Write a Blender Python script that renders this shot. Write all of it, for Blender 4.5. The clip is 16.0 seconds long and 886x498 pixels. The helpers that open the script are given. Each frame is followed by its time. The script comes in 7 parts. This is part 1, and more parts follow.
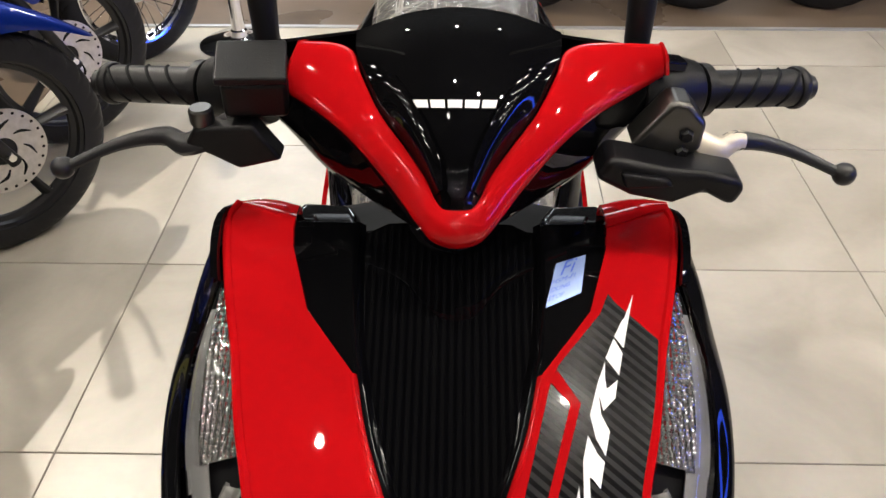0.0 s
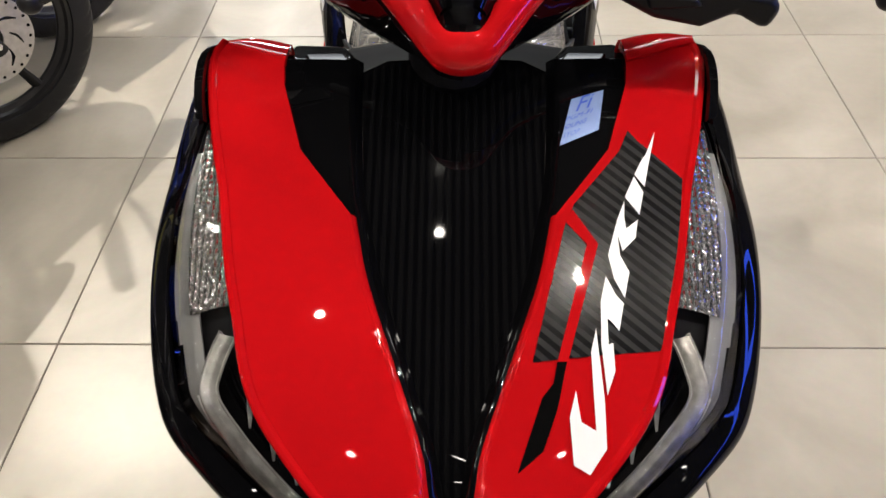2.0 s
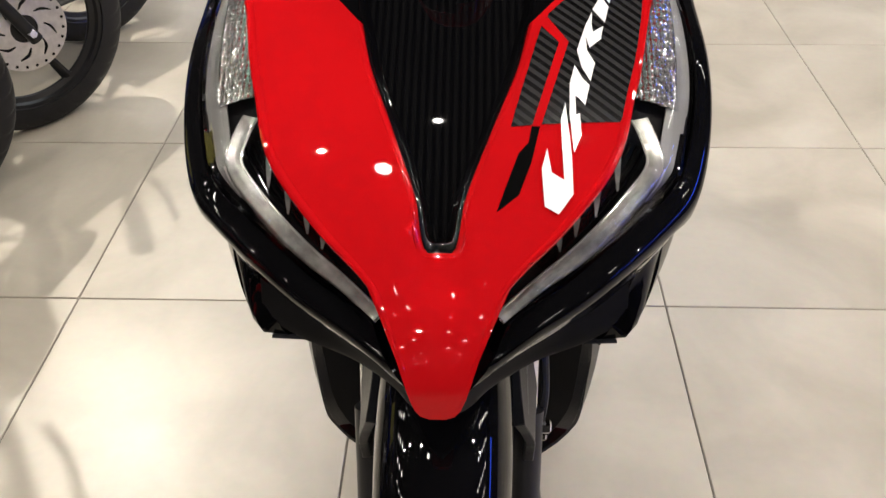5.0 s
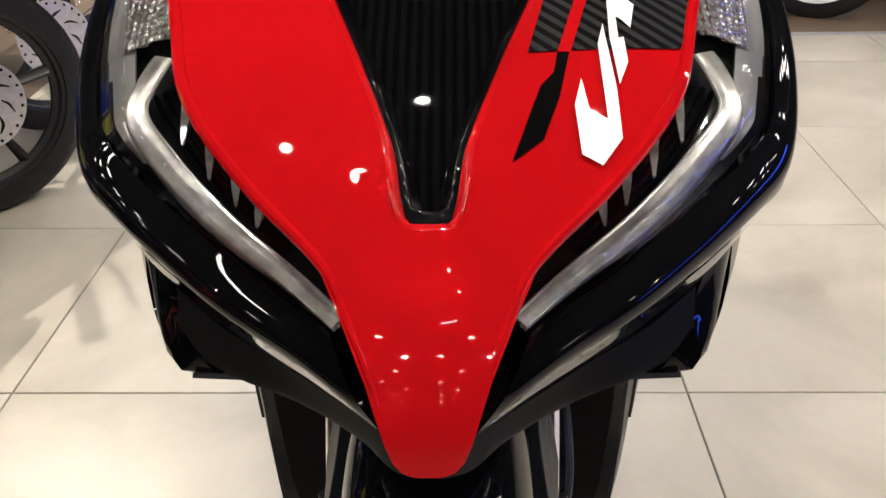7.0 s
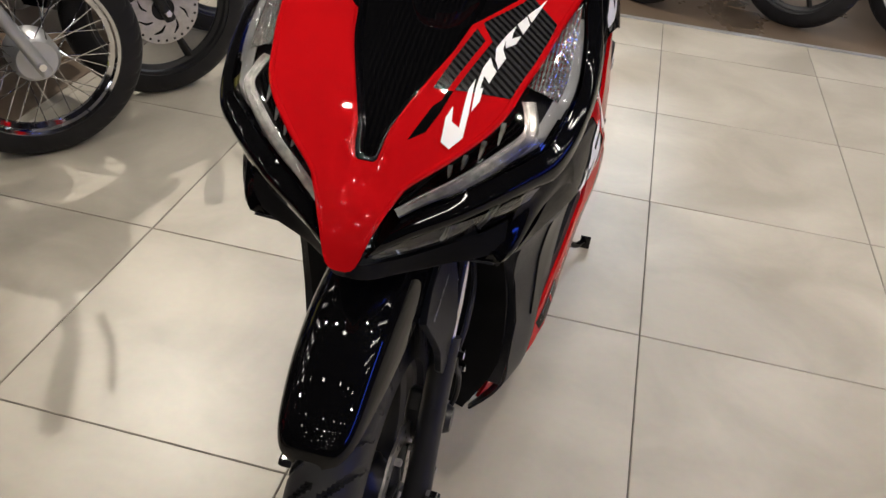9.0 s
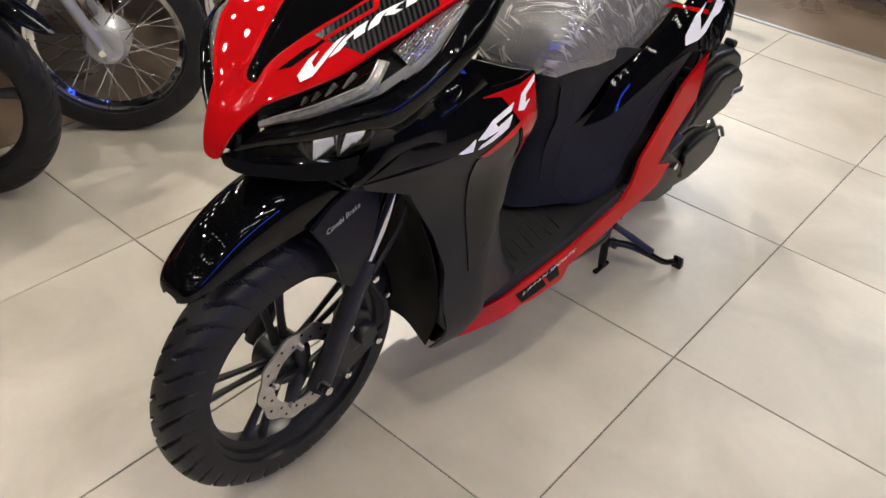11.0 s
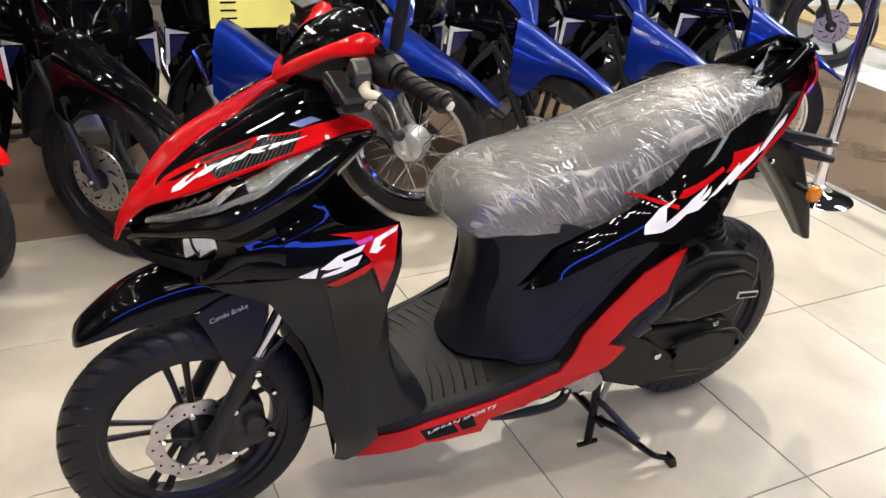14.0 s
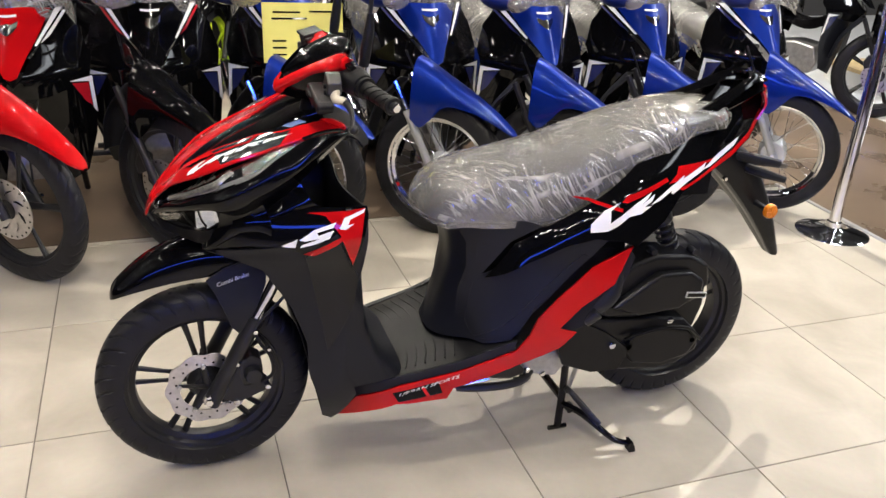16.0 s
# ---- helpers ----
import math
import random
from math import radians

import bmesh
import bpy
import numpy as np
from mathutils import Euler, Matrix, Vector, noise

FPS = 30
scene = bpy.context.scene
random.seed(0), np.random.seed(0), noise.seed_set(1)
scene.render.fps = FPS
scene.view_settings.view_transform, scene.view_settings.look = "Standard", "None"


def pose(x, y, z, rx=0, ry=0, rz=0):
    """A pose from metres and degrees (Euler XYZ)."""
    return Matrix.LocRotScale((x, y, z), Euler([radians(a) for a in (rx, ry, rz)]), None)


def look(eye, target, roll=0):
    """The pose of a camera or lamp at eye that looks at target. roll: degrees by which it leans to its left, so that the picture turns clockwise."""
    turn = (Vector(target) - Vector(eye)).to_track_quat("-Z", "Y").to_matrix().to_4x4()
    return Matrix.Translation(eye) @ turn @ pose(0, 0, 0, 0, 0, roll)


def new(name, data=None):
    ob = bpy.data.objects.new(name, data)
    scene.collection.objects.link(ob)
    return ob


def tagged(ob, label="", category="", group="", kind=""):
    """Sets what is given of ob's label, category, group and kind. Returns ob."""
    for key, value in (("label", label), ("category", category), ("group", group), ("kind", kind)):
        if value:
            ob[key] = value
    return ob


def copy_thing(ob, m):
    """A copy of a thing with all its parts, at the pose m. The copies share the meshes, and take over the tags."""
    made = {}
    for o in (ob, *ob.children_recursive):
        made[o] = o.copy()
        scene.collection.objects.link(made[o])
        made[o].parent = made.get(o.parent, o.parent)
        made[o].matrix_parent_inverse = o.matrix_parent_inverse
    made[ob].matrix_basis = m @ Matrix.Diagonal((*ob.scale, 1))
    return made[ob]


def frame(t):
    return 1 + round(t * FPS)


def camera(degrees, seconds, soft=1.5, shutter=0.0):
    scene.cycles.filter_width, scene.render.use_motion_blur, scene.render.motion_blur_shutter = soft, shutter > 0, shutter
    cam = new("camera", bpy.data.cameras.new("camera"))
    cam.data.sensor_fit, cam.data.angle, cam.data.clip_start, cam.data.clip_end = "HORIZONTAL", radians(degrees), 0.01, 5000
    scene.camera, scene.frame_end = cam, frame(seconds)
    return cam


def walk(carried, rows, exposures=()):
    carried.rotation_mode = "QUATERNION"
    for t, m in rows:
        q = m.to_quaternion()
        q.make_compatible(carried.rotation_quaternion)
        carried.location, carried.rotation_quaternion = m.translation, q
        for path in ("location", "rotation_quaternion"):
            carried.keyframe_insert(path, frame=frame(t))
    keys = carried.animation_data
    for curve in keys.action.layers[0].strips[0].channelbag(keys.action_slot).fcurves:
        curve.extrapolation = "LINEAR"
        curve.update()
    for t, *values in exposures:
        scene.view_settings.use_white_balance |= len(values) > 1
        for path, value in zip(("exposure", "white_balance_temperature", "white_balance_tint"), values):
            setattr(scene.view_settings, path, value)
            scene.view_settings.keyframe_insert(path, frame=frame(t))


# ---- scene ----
cam = camera(56.2, 16.0)
METRES, EYE, TILT, LEAN, TURN = 3.2, 1.31, -36.4, 0.0, 0.0
PATH = [
    (0, (0.007, 0.026, 1.312), (-0.029, 1.615, 0.098), -0.2),
    (0.5, (0.011, 0.028, 1.301), (-0.029, 1.601, 0.066), -0.4),
    (1, (0.006, 0.027, 1.283), (-0.04, 1.562, 0.001), -0.6),
    (1.5, (0.004, 0.03, 1.26), (-0.042, 1.518, -0.075), -0.7),
    (2, (0.006, 0.029, 1.241), (-0.04, 1.482, -0.133), -1.1),
    (2.5, (-0.016, -0.001, 1.231), (-0.03, 1.431, -0.165), -2.0),
    (3, (-0.02, -0.057, 1.219), (-0.004, 1.364, -0.189), -1.4),
    (3.2, (-0.005, -0.076, 1.218), (-0.003, 1.346, -0.188), -1.0),
    (5.3, (0.022, -0.17, 1.109), (-0.049, 1.448, -0.065), -0.9),
    (5.5, (0.022, -0.137, 1.071), (-0.043, 1.533, -0.028), -1.1),
    (6, (0.018, -0.09, 1.012), (-0.041, 1.604, -0.048), -1.3),
    (6.5, (0.012, -0.072, 0.986), (-0.034, 1.633, -0.058), -1.2),
    (7, (0.014, -0.062, 0.971), (-0.024, 1.655, -0.055), -0.9),
    (7.5, (0.017, -0.058, 0.962), (-0.028, 1.66, -0.059), -0.3),
    (8, (0.027, -0.106, 0.99), (-0.045, 1.603, -0.047), 0.8),
    (8.5, (0.061, -0.255, 1.075), (-0.049, 1.406, -0.034), 3.7),
    (9, (0.221, -0.431, 1.206), (-0.073, 1.172, 0.046), 5.9),
    (9.5, (0.38, -0.498, 1.212), (-0.009, 1.069, 0.031), 4.0),
    (9.7, (0.426, -0.473, 1.197), (-0.042, 1.055, -0.005), 3.6),
    (11.8, (1.046, -0.329, 1.362), (-0.116, 0.807, 0.196), 5.2),
    (12, (1.078, -0.331, 1.375), (-0.111, 0.813, 0.245), 5.5),
    (12.5, (1.249, -0.257, 1.393), (-0.052, 0.844, 0.348), 6.9),
    (13, (1.355, -0.162, 1.411), (-0.043, 0.869, 0.419), 6.3),
    (13.5, (1.336, -0.015, 1.394), (-0.151, 0.915, 0.433), 4.9),
    (14, (1.37, 0.141, 1.392), (-0.196, 0.943, 0.441), 4.1),
    (14.5, (1.52, 0.245, 1.392), (-0.088, 0.985, 0.461), 4.3),
    (15, (1.651, 0.206, 1.407), (0.004, 0.89, 0.503), 3.0),
    (15.5, (1.73, 0.187, 1.421), (0.057, 0.845, 0.545), 2.8),
    (16, (1.778, 0.253, 1.424), (0.078, 0.872, 0.571), 3.1),
]
walk(cam, [(t, look(eye, target, roll)) for t, eye, target, roll in PATH], [(0.0, -0.18), (1.5, -0.2), (2.0, -0.2), (3.0, -0.34), (5.5, 0.02), (6.5, 0.03), (8.0, -0.1), (9.0, -0.46), (9.5, -0.34), (12.0, -0.18), (13.0, -0.06), (13.5, 0.13), (14.2, 0.16), (16.0, 0.14)])

# world: dark hall outside the room
world = bpy.data.worlds.new("hall")
scene.world = world
world.use_nodes = True
world.node_tree.nodes["Background"].inputs[0].default_value = (0.02, 0.02, 0.022, 1)


def lamp(name, kind, loc, target, power, size=0.1, color=(1.0, 0.92, 0.79), shape="DISK", size_y=0.1):
    data = bpy.data.lights.new(name, kind)
    data.energy, data.color = power, color
    if kind == "AREA":
        data.shape, data.size = shape, size
        if shape == "RECTANGLE":
            data.size_y = size_y
    ob = new(name, data)
    ob.matrix_world = look(loc, target)
    return tagged(ob, kind="structure")


CEIL = 3.3
LAMP_POWER = {(-3.0, -2.0): 22, (2.9, -2.0): 18, (-0.45, -3.3): 28, (0.6, -3.3): 38}
LAMP_POWER.update({(-3.0, 0.4): 12, (-2.0, 0.3): 25, (-0.96, 0.12): 10, (-0.12, 0.62): 14, (0.84, 0.36): 28, (1.9, 0.4): 33, (2.9, 0.4): 22})
LAMP_POWER.update({(-3.0, 2.8): 14, (-2.15, 3.1): 125, (-1.05, 2.8): 10, (-0.05, 2.8): 11, (0.85, 2.8): 6, (1.9, 2.8): 6, (2.9, 2.8): 8})
LAMP_SPOTS = list(LAMP_POWER)
# recessed downlights of the showroom ceiling
for lx, ly in LAMP_SPOTS:
    lamp("downlight_lamp", "AREA", (lx, ly, CEIL - 0.03), (lx, ly, 0), LAMP_POWER[(lx, ly)], 0.05)
# unseen cool panel lights, assumed from the bright pale floor and glossy reflections
PANELS = [(-1.7, 4.35), (-0.55, 4.35), (0.6, 4.35), (1.75, 4.35), (-1.9, 7.2), (0.6, 7.2)]
for lx, ly in PANELS:
    lamp("panel_light", "AREA", (lx, ly, CEIL - 0.05), (lx, ly, 0), 10 if ly < 6 else 100, 1.1, (0.92, 0.96, 1.0), "RECTANGLE", 0.5)


# ---- materials ----
def material(name, color, rough=0.5, metal=0.0, coat=0.0, vary=0.0, scale=8.0, bump=0.0, bump_scale=200.0, rough_vary=0.0, spec=0.5):
    m = bpy.data.materials.new(name)
    m.use_nodes = True
    nt = m.node_tree
    b = nt.nodes["Principled BSDF"]
    b.inputs["Base Color"].default_value = (*color, 1)
    b.inputs["Roughness"].default_value = rough
    b.inputs["Metallic"].default_value = metal
    b.inputs["Coat Weight"].default_value = coat
    b.inputs["Coat Roughness"].default_value = 0.02
    b.inputs["Coat IOR"].default_value = 1.42
    b.inputs["Specular IOR Level"].default_value = spec
    geo = nt.nodes.new("ShaderNodeTexCoord")
    if vary or rough_vary:
        n = nt.nodes.new("ShaderNodeTexNoise")
        n.inputs["Scale"].default_value, n.inputs["Detail"].default_value = scale, 6
        nt.links.new(geo.outputs["Object"], n.inputs["Vector"])
        if vary:
            r = nt.nodes.new("ShaderNodeValToRGB")
            r.color_ramp.elements[0].color = (*[c * (1 - vary) for c in color], 1)
            r.color_ramp.elements[1].color = (*[min(1, c * (1 + vary)) for c in color], 1)
            r.color_ramp.elements[0].position, r.color_ramp.elements[1].position = 0.3, 0.7
            nt.links.new(n.outputs["Fac"], r.inputs["Fac"])
            nt.links.new(r.outputs["Color"], b.inputs["Base Color"])
        if rough_vary:
            q = nt.nodes.new("ShaderNodeMapRange")
            q.inputs["To Min"].default_value, q.inputs["To Max"].default_value = rough - rough_vary, rough + rough_vary
            nt.links.new(n.outputs["Fac"], q.inputs["Value"])
            nt.links.new(q.outputs["Result"], b.inputs["Roughness"])
    if bump:
        n2 = nt.nodes.new("ShaderNodeTexNoise")
        n2.inputs["Scale"].default_value, n2.inputs["Detail"].default_value = bump_scale, 4
        nt.links.new(geo.outputs["Object"], n2.inputs["Vector"])
        bp = nt.nodes.new("ShaderNodeBump")
        bp.inputs["Strength"].default_value, bp.inputs["Distance"].default_value = bump, 0.001
        nt.links.new(n2.outputs["Fac"], bp.inputs["Height"])
        nt.links.new(bp.outputs["Normal"], b.inputs["Normal"])
    return m


def striped(name, dark, light, direction, period, rough, bump=0.0, coat=0.0, share=0.5, spec=0.08):
    """Fine straight ribs: colour and relief from a band pattern across the given direction."""
    m = material(name, dark, rough, coat=coat, spec=spec)
    nt = m.node_tree
    b = nt.nodes["Principled BSDF"]
    geo = nt.nodes.new("ShaderNodeTexCoord")
    dot = nt.nodes.new("ShaderNodeVectorMath")
    dot.operation = "DOT_PRODUCT"
    dot.inputs[1].default_value = [c / period for c in direction]
    nt.links.new(geo.outputs["Object"], dot.inputs[0])
    fr = nt.nodes.new("ShaderNodeMath")
    fr.operation = "PINGPONG"
    fr.inputs[1].default_value = 0.5
    nt.links.new(dot.outputs["Value"], fr.inputs[0])
    r = nt.nodes.new("ShaderNodeValToRGB")
    r.color_ramp.elements[0].position, r.color_ramp.elements[1].position = 0.5 * share - 0.04, 0.5 * share + 0.04
    r.color_ramp.elements[0].color, r.color_ramp.elements[1].color = (*dark, 1), (*light, 1)
    nt.links.new(fr.outputs[0], r.inputs["Fac"])
    nt.links.new(r.outputs["Color"], b.inputs["Base Color"])
    if bump:
        bp = nt.nodes.new("ShaderNodeBump")
        bp.inputs["Strength"].default_value, bp.inputs["Distance"].default_value = bump, 0.0006
        nt.links.new(fr.outputs[0], bp.inputs["Height"])
        nt.links.new(bp.outputs["Normal"], b.inputs["Normal"])
    return m


RED = material("red_paint", (0.44, 0.0042, 0.0065), 0.5, coat=1.0, vary=0.05, scale=3, spec=0.0)
GLOSS = material("gloss_black_paint", (0.002, 0.002, 0.0025), 0.4, coat=0.75, vary=0.2, scale=5, spec=0.006)
MATTE = material("matte_black_plastic", (0.0088, 0.0096, 0.0135), 0.40, vary=0.12, scale=12, bump=0.25, bump_scale=900, rough_vary=0.06, spec=0.27)
SATIN = material("satin_black_plastic", (0.005, 0.005, 0.006), 0.3, vary=0.05, scale=5, spec=0.35)
DARK = material("dark_underside_plastic", (0.005, 0.005, 0.006), 0.6, vary=0.2, scale=15, spec=0.1)
CARBON = striped("carbon_pattern_film", (0.004, 0.004, 0.0045), (0.026, 0.026, 0.027), (0.64, 0.69, 0.33), 0.0072, 0.22, coat=0.6)
RIBBED = striped("ribbed_black_plastic", (0.0015, 0.0015, 0.002), (0.0035, 0.0035, 0.004), (1, 0, 0), 0.0062, 0.3, bump=0.12, coat=0.6, spec=0.0)
WHITE = material("white_film", (0.85, 0.85, 0.87), 0.3, coat=0.4)
RUBBER = material("tyre_rubber", (0.010, 0.010, 0.0125), 0.46, vary=0.25, scale=20, bump=0.3, bump_scale=500, spec=0.3)
GRIP = material("grip_rubber", (0.005, 0.005, 0.006), 0.42, vary=0.15, scale=30, bump=0.3, bump_scale=700, spec=0.28)
BARM = material("black_bar_plastic", (0.0045, 0.0045, 0.0055), 0.36, vary=0.15, scale=25, bump=0.3, bump_scale=800, rough_vary=0.06, spec=0.24)
ALLOY = material("black_alloy", (0.014, 0.014, 0.016), 0.36, metal=0.2, vary=0.15, scale=20, rough_vary=0.06)
STEEL = material("brushed_steel", (0.62, 0.60, 0.60), 0.34, metal=1.0, vary=0.12, scale=60, rough_vary=0.08)
CHROME = material("chrome", (0.82, 0.82, 0.84), 0.07, metal=1.0, rough_vary=0.03, scale=10)
SILVER = material("silver_paint", (0.55, 0.56, 0.58), 0.32, metal=0.6, vary=0.06, scale=9)
CAST = material("cast_aluminium", (0.42, 0.42, 0.43), 0.45, metal=0.9, vary=0.2, scale=40, bump=0.3, bump_scale=300)
AMBER = material("amber_plastic", (0.75, 0.22, 0.01), 0.18, coat=0.8, bump=0.3, bump_scale=120)
REDLENS = material("red_lens", (0.45, 0.01, 0.02), 0.12, coat=1.0)
SEATM = material("seat_vinyl", (0.058, 0.057, 0.058), 0.5, vary=0.15, scale=10, bump=0.4, bump_scale=600)
BLUE = material("blue_paint", (0.002, 0.018, 0.20), 0.38, metal=0.5, coat=1.0, vary=0.06, scale=3, spec=0.1)
NAVY = material("navy_film", (0.01, 0.015, 0.09), 0.25, coat=0.5)
YELLOW = material("yellow_paper", (0.78, 0.72, 0.18), 0.7, vary=0.06, scale=5)
LIME = material("lime_paint", (0.55, 0.75, 0.02), 0.35)
INK = material("black_film", (0.003, 0.003, 0.003), 0.5, coat=0.5, spec=0.0)
LEVERB = material("polished_lever_metal", (0.62, 0.56, 0.46), 0.42, metal=0.55, vary=0.12, scale=60, rough_vary=0.06)
LEVER = material("dark_lever_metal", (0.10, 0.098, 0.094), 0.3, metal=0.9, vary=0.12, scale=60, rough_vary=0.06)
FROST = material("frosted_lens_plastic", (0.20, 0.198, 0.195), 0.4, coat=0.25, vary=0.15, scale=40)
BULB = material("silvered_bowl", (0.88, 0.91, 0.98), 0.16, metal=1.0, vary=0.1, scale=40, bump=0.5, bump_scale=90, rough_vary=0.06)
STICKER = material("silver_sticker", (0.26, 0.36, 0.66), 0.25, metal=0.4)
STICKB = material("blue_print", (0.01, 0.05, 0.36), 0.3)


def cells(name, color, scale, rough, strength, metal=1.0):
    """Faceted metallised reflector."""
    m = material(name, color, rough, metal=metal)
    nt = m.node_tree
    geo, v, bp = nt.nodes.new("ShaderNodeTexCoord"), nt.nodes.new("ShaderNodeTexVoronoi"), nt.nodes.new("ShaderNodeBump")
    v.inputs["Scale"].default_value, v.inputs["Randomness"].default_value = scale, 0.0
    bp.inputs["Strength"].default_value, bp.inputs["Distance"].default_value = strength, 0.004
    nt.links.new(geo.outputs["Object"], v.inputs["Vector"])
    nt.links.new(v.outputs["Distance"], bp.inputs["Height"])
    nt.links.new(bp.outputs["Normal"], nt.nodes["Principled BSDF"].inputs["Normal"])
    return m


FACETS = cells("faceted_reflector", (0.72, 0.71, 0.69), 230, 0.17, 1.0, 0.92)
DRLM = material("light_guide", (0.42, 0.41, 0.39), 0.17, metal=0.5, vary=0.35, scale=90, bump=0.5, bump_scale=240, rough_vary=0.08)
DRLE = material("light_guide_edge", (0.80, 0.79, 0.76), 0.16, metal=0.7, vary=0.2, scale=120)


def clear(name, tint, gloss, rough=0.03):
    m = bpy.data.materials.new(name)
    m.use_nodes = True
    nt = m.node_tree
    nt.nodes.remove(nt.nodes["Principled BSDF"])
    tr, gl, mx = nt.nodes.new("ShaderNodeBsdfTransparent"), nt.nodes.new("ShaderNodeBsdfGlossy"), nt.nodes.new("ShaderNodeMixShader")
    fr = nt.nodes.new("ShaderNodeFresnel")
    fr.inputs["IOR"].default_value = gloss
    tr.inputs[0].default_value = (*tint, 1)
    gl.inputs[0].default_value = (1, 1, 1, 1)
    gl.inputs["Roughness"].default_value = rough
    nt.links.new(fr.outputs[0], mx.inputs[0])
    nt.links.new(tr.outputs[0], mx.inputs[1])
    nt.links.new(gl.outputs[0], mx.inputs[2])
    nt.links.new(mx.outputs[0], nt.nodes["Material Output"].inputs[0])
    return m


LENS = clear("clear_lens", (0.96, 0.96, 0.97), 1.45)
SMOKED = clear("tinted_lens", (0.84, 0.87, 0.96), 1.5)


def film_material():
    """Thin clear wrapping film: nearly transparent, with milky glossy creases in stretched streaks."""
    m = bpy.data.materials.new("crinkled_film")
    m.use_nodes = True
    nt = m.node_tree
    b = nt.nodes["Principled BSDF"]
    b.inputs["Base Color"].default_value = (0.60, 0.58, 0.55, 1)
    b.inputs["Roughness"].default_value = 0.13
    b.inputs["Specular IOR Level"].default_value = 1.0
    geo = nt.nodes.new("ShaderNodeTexCoord")
    ridges = []
    for one, two, many, few, wide in (((0.9, -0.12, 0.42), (0.1, 0.94, 0.33), 62, 2.6, 0.044), ((0.25, 0.72, 0.42), (0.5, -0.35, 0.8), 66, 4, 0.042), ((-0.55, 0.62, 0.5), (0.5, 0.6, -0.55), 74, 4.5, 0.036)):
        join, n, mask, gate = nt.nodes.new("ShaderNodeCombineXYZ"), nt.nodes.new("ShaderNodeTexNoise"), nt.nodes.new("ShaderNodeTexNoise"), nt.nodes.new("ShaderNodeMapRange")
        for slot, direction, f in ((0, one, many), (1, two, few)):
            dot = nt.nodes.new("ShaderNodeVectorMath")
            dot.operation = "DOT_PRODUCT"
            dot.inputs[1].default_value = [c * f for c in direction]
            nt.links.new(geo.outputs["Object"], dot.inputs[0])
            nt.links.new(dot.outputs["Value"], join.inputs[slot])
        n.inputs["Scale"].default_value, n.inputs["Detail"].default_value = 1.0, 2
        mask.inputs["Scale"].default_value, mask.inputs["Detail"].default_value = 5.0 + many / 30, 2
        gate.inputs["From Min"].default_value, gate.inputs["From Max"].default_value = 0.45, 0.62
        away, size, crease, cut = nt.nodes.new("ShaderNodeMath"), nt.nodes.new("ShaderNodeMath"), nt.nodes.new("ShaderNodeMapRange"), nt.nodes.new("ShaderNodeMath")
        away.operation, size.operation, cut.operation = "SUBTRACT", "ABSOLUTE", "MULTIPLY"
        away.inputs[1].default_value = 0.5
        crease.inputs["From Min"].default_value, crease.inputs["From Max"].default_value = 0.0, wide
        crease.inputs["To Min"].default_value, crease.inputs["To Max"].default_value = 1.0, 0.0
        nt.links.new(join.outputs[0], n.inputs["Vector"])
        nt.links.new(geo.outputs["Object"], mask.inputs["Vector"])
        nt.links.new(mask.outputs["Fac"], gate.inputs["Value"])
        nt.links.new(n.outputs["Fac"], away.inputs[0])
        nt.links.new(away.outputs[0], size.inputs[0])
        nt.links.new(size.outputs[0], crease.inputs["Value"])
        nt.links.new(crease.outputs["Result"], cut.inputs[0])
        nt.links.new(gate.outputs["Result"], cut.inputs[1])
        ridges.append(cut.outputs[0])
    total = ridges[0]
    for k in ridges[1:]:
        add = nt.nodes.new("ShaderNodeMath")
        add.operation = "MAXIMUM"
        nt.links.new(total, add.inputs[0])
        nt.links.new(k, add.inputs[1])
        total = add.outputs[0]
    soft, both = nt.nodes.new("ShaderNodeTexNoise"), nt.nodes.new("ShaderNodeMath")
    soft.inputs["Scale"].default_value, soft.inputs["Detail"].default_value = 34, 4
    nt.links.new(geo.outputs["Object"], soft.inputs["Vector"])
    both.operation = "MULTIPLY_ADD"
    both.inputs[1].default_value = 1.2
    nt.links.new(soft.outputs["Fac"], both.inputs[0])
    nt.links.new(total, both.inputs[2])
    bp = nt.nodes.new("ShaderNodeBump")
    bp.inputs["Strength"].default_value, bp.inputs["Distance"].default_value = 0.85, 0.004
    nt.links.new(both.outputs[0], bp.inputs["Height"])
    nt.links.new(bp.outputs["Normal"], b.inputs["Normal"])
    tr, mx = nt.nodes.new("ShaderNodeBsdfTransparent"), nt.nodes.new("ShaderNodeMixShader")
    r = nt.nodes.new("ShaderNodeMapRange")
    r.inputs["From Min"].default_value, r.inputs["From Max"].default_value = 0.0, 1.0
    r.inputs["To Min"].default_value, r.inputs["To Max"].default_value = 0.23, 0.85
    nt.links.new(total, r.inputs["Value"])
    nt.links.new(r.outputs["Result"], mx.inputs[0])
    nt.links.new(tr.outputs[0], mx.inputs[1])
    nt.links.new(b.outputs[0], mx.inputs[2])
    shine, fres, top = nt.nodes.new("ShaderNodeBsdfGlossy"), nt.nodes.new("ShaderNodeFresnel"), nt.nodes.new("ShaderNodeMixShader")
    shine.inputs["Roughness"].default_value = 0.11
    fres.inputs["IOR"].default_value = 1.75
    for k in (shine, fres):
        nt.links.new(bp.outputs["Normal"], k.inputs["Normal"])
    nt.links.new(fres.outputs[0], top.inputs[0])
    nt.links.new(mx.outputs[0], top.inputs[1])
    nt.links.new(shine.outputs[0], top.inputs[2])
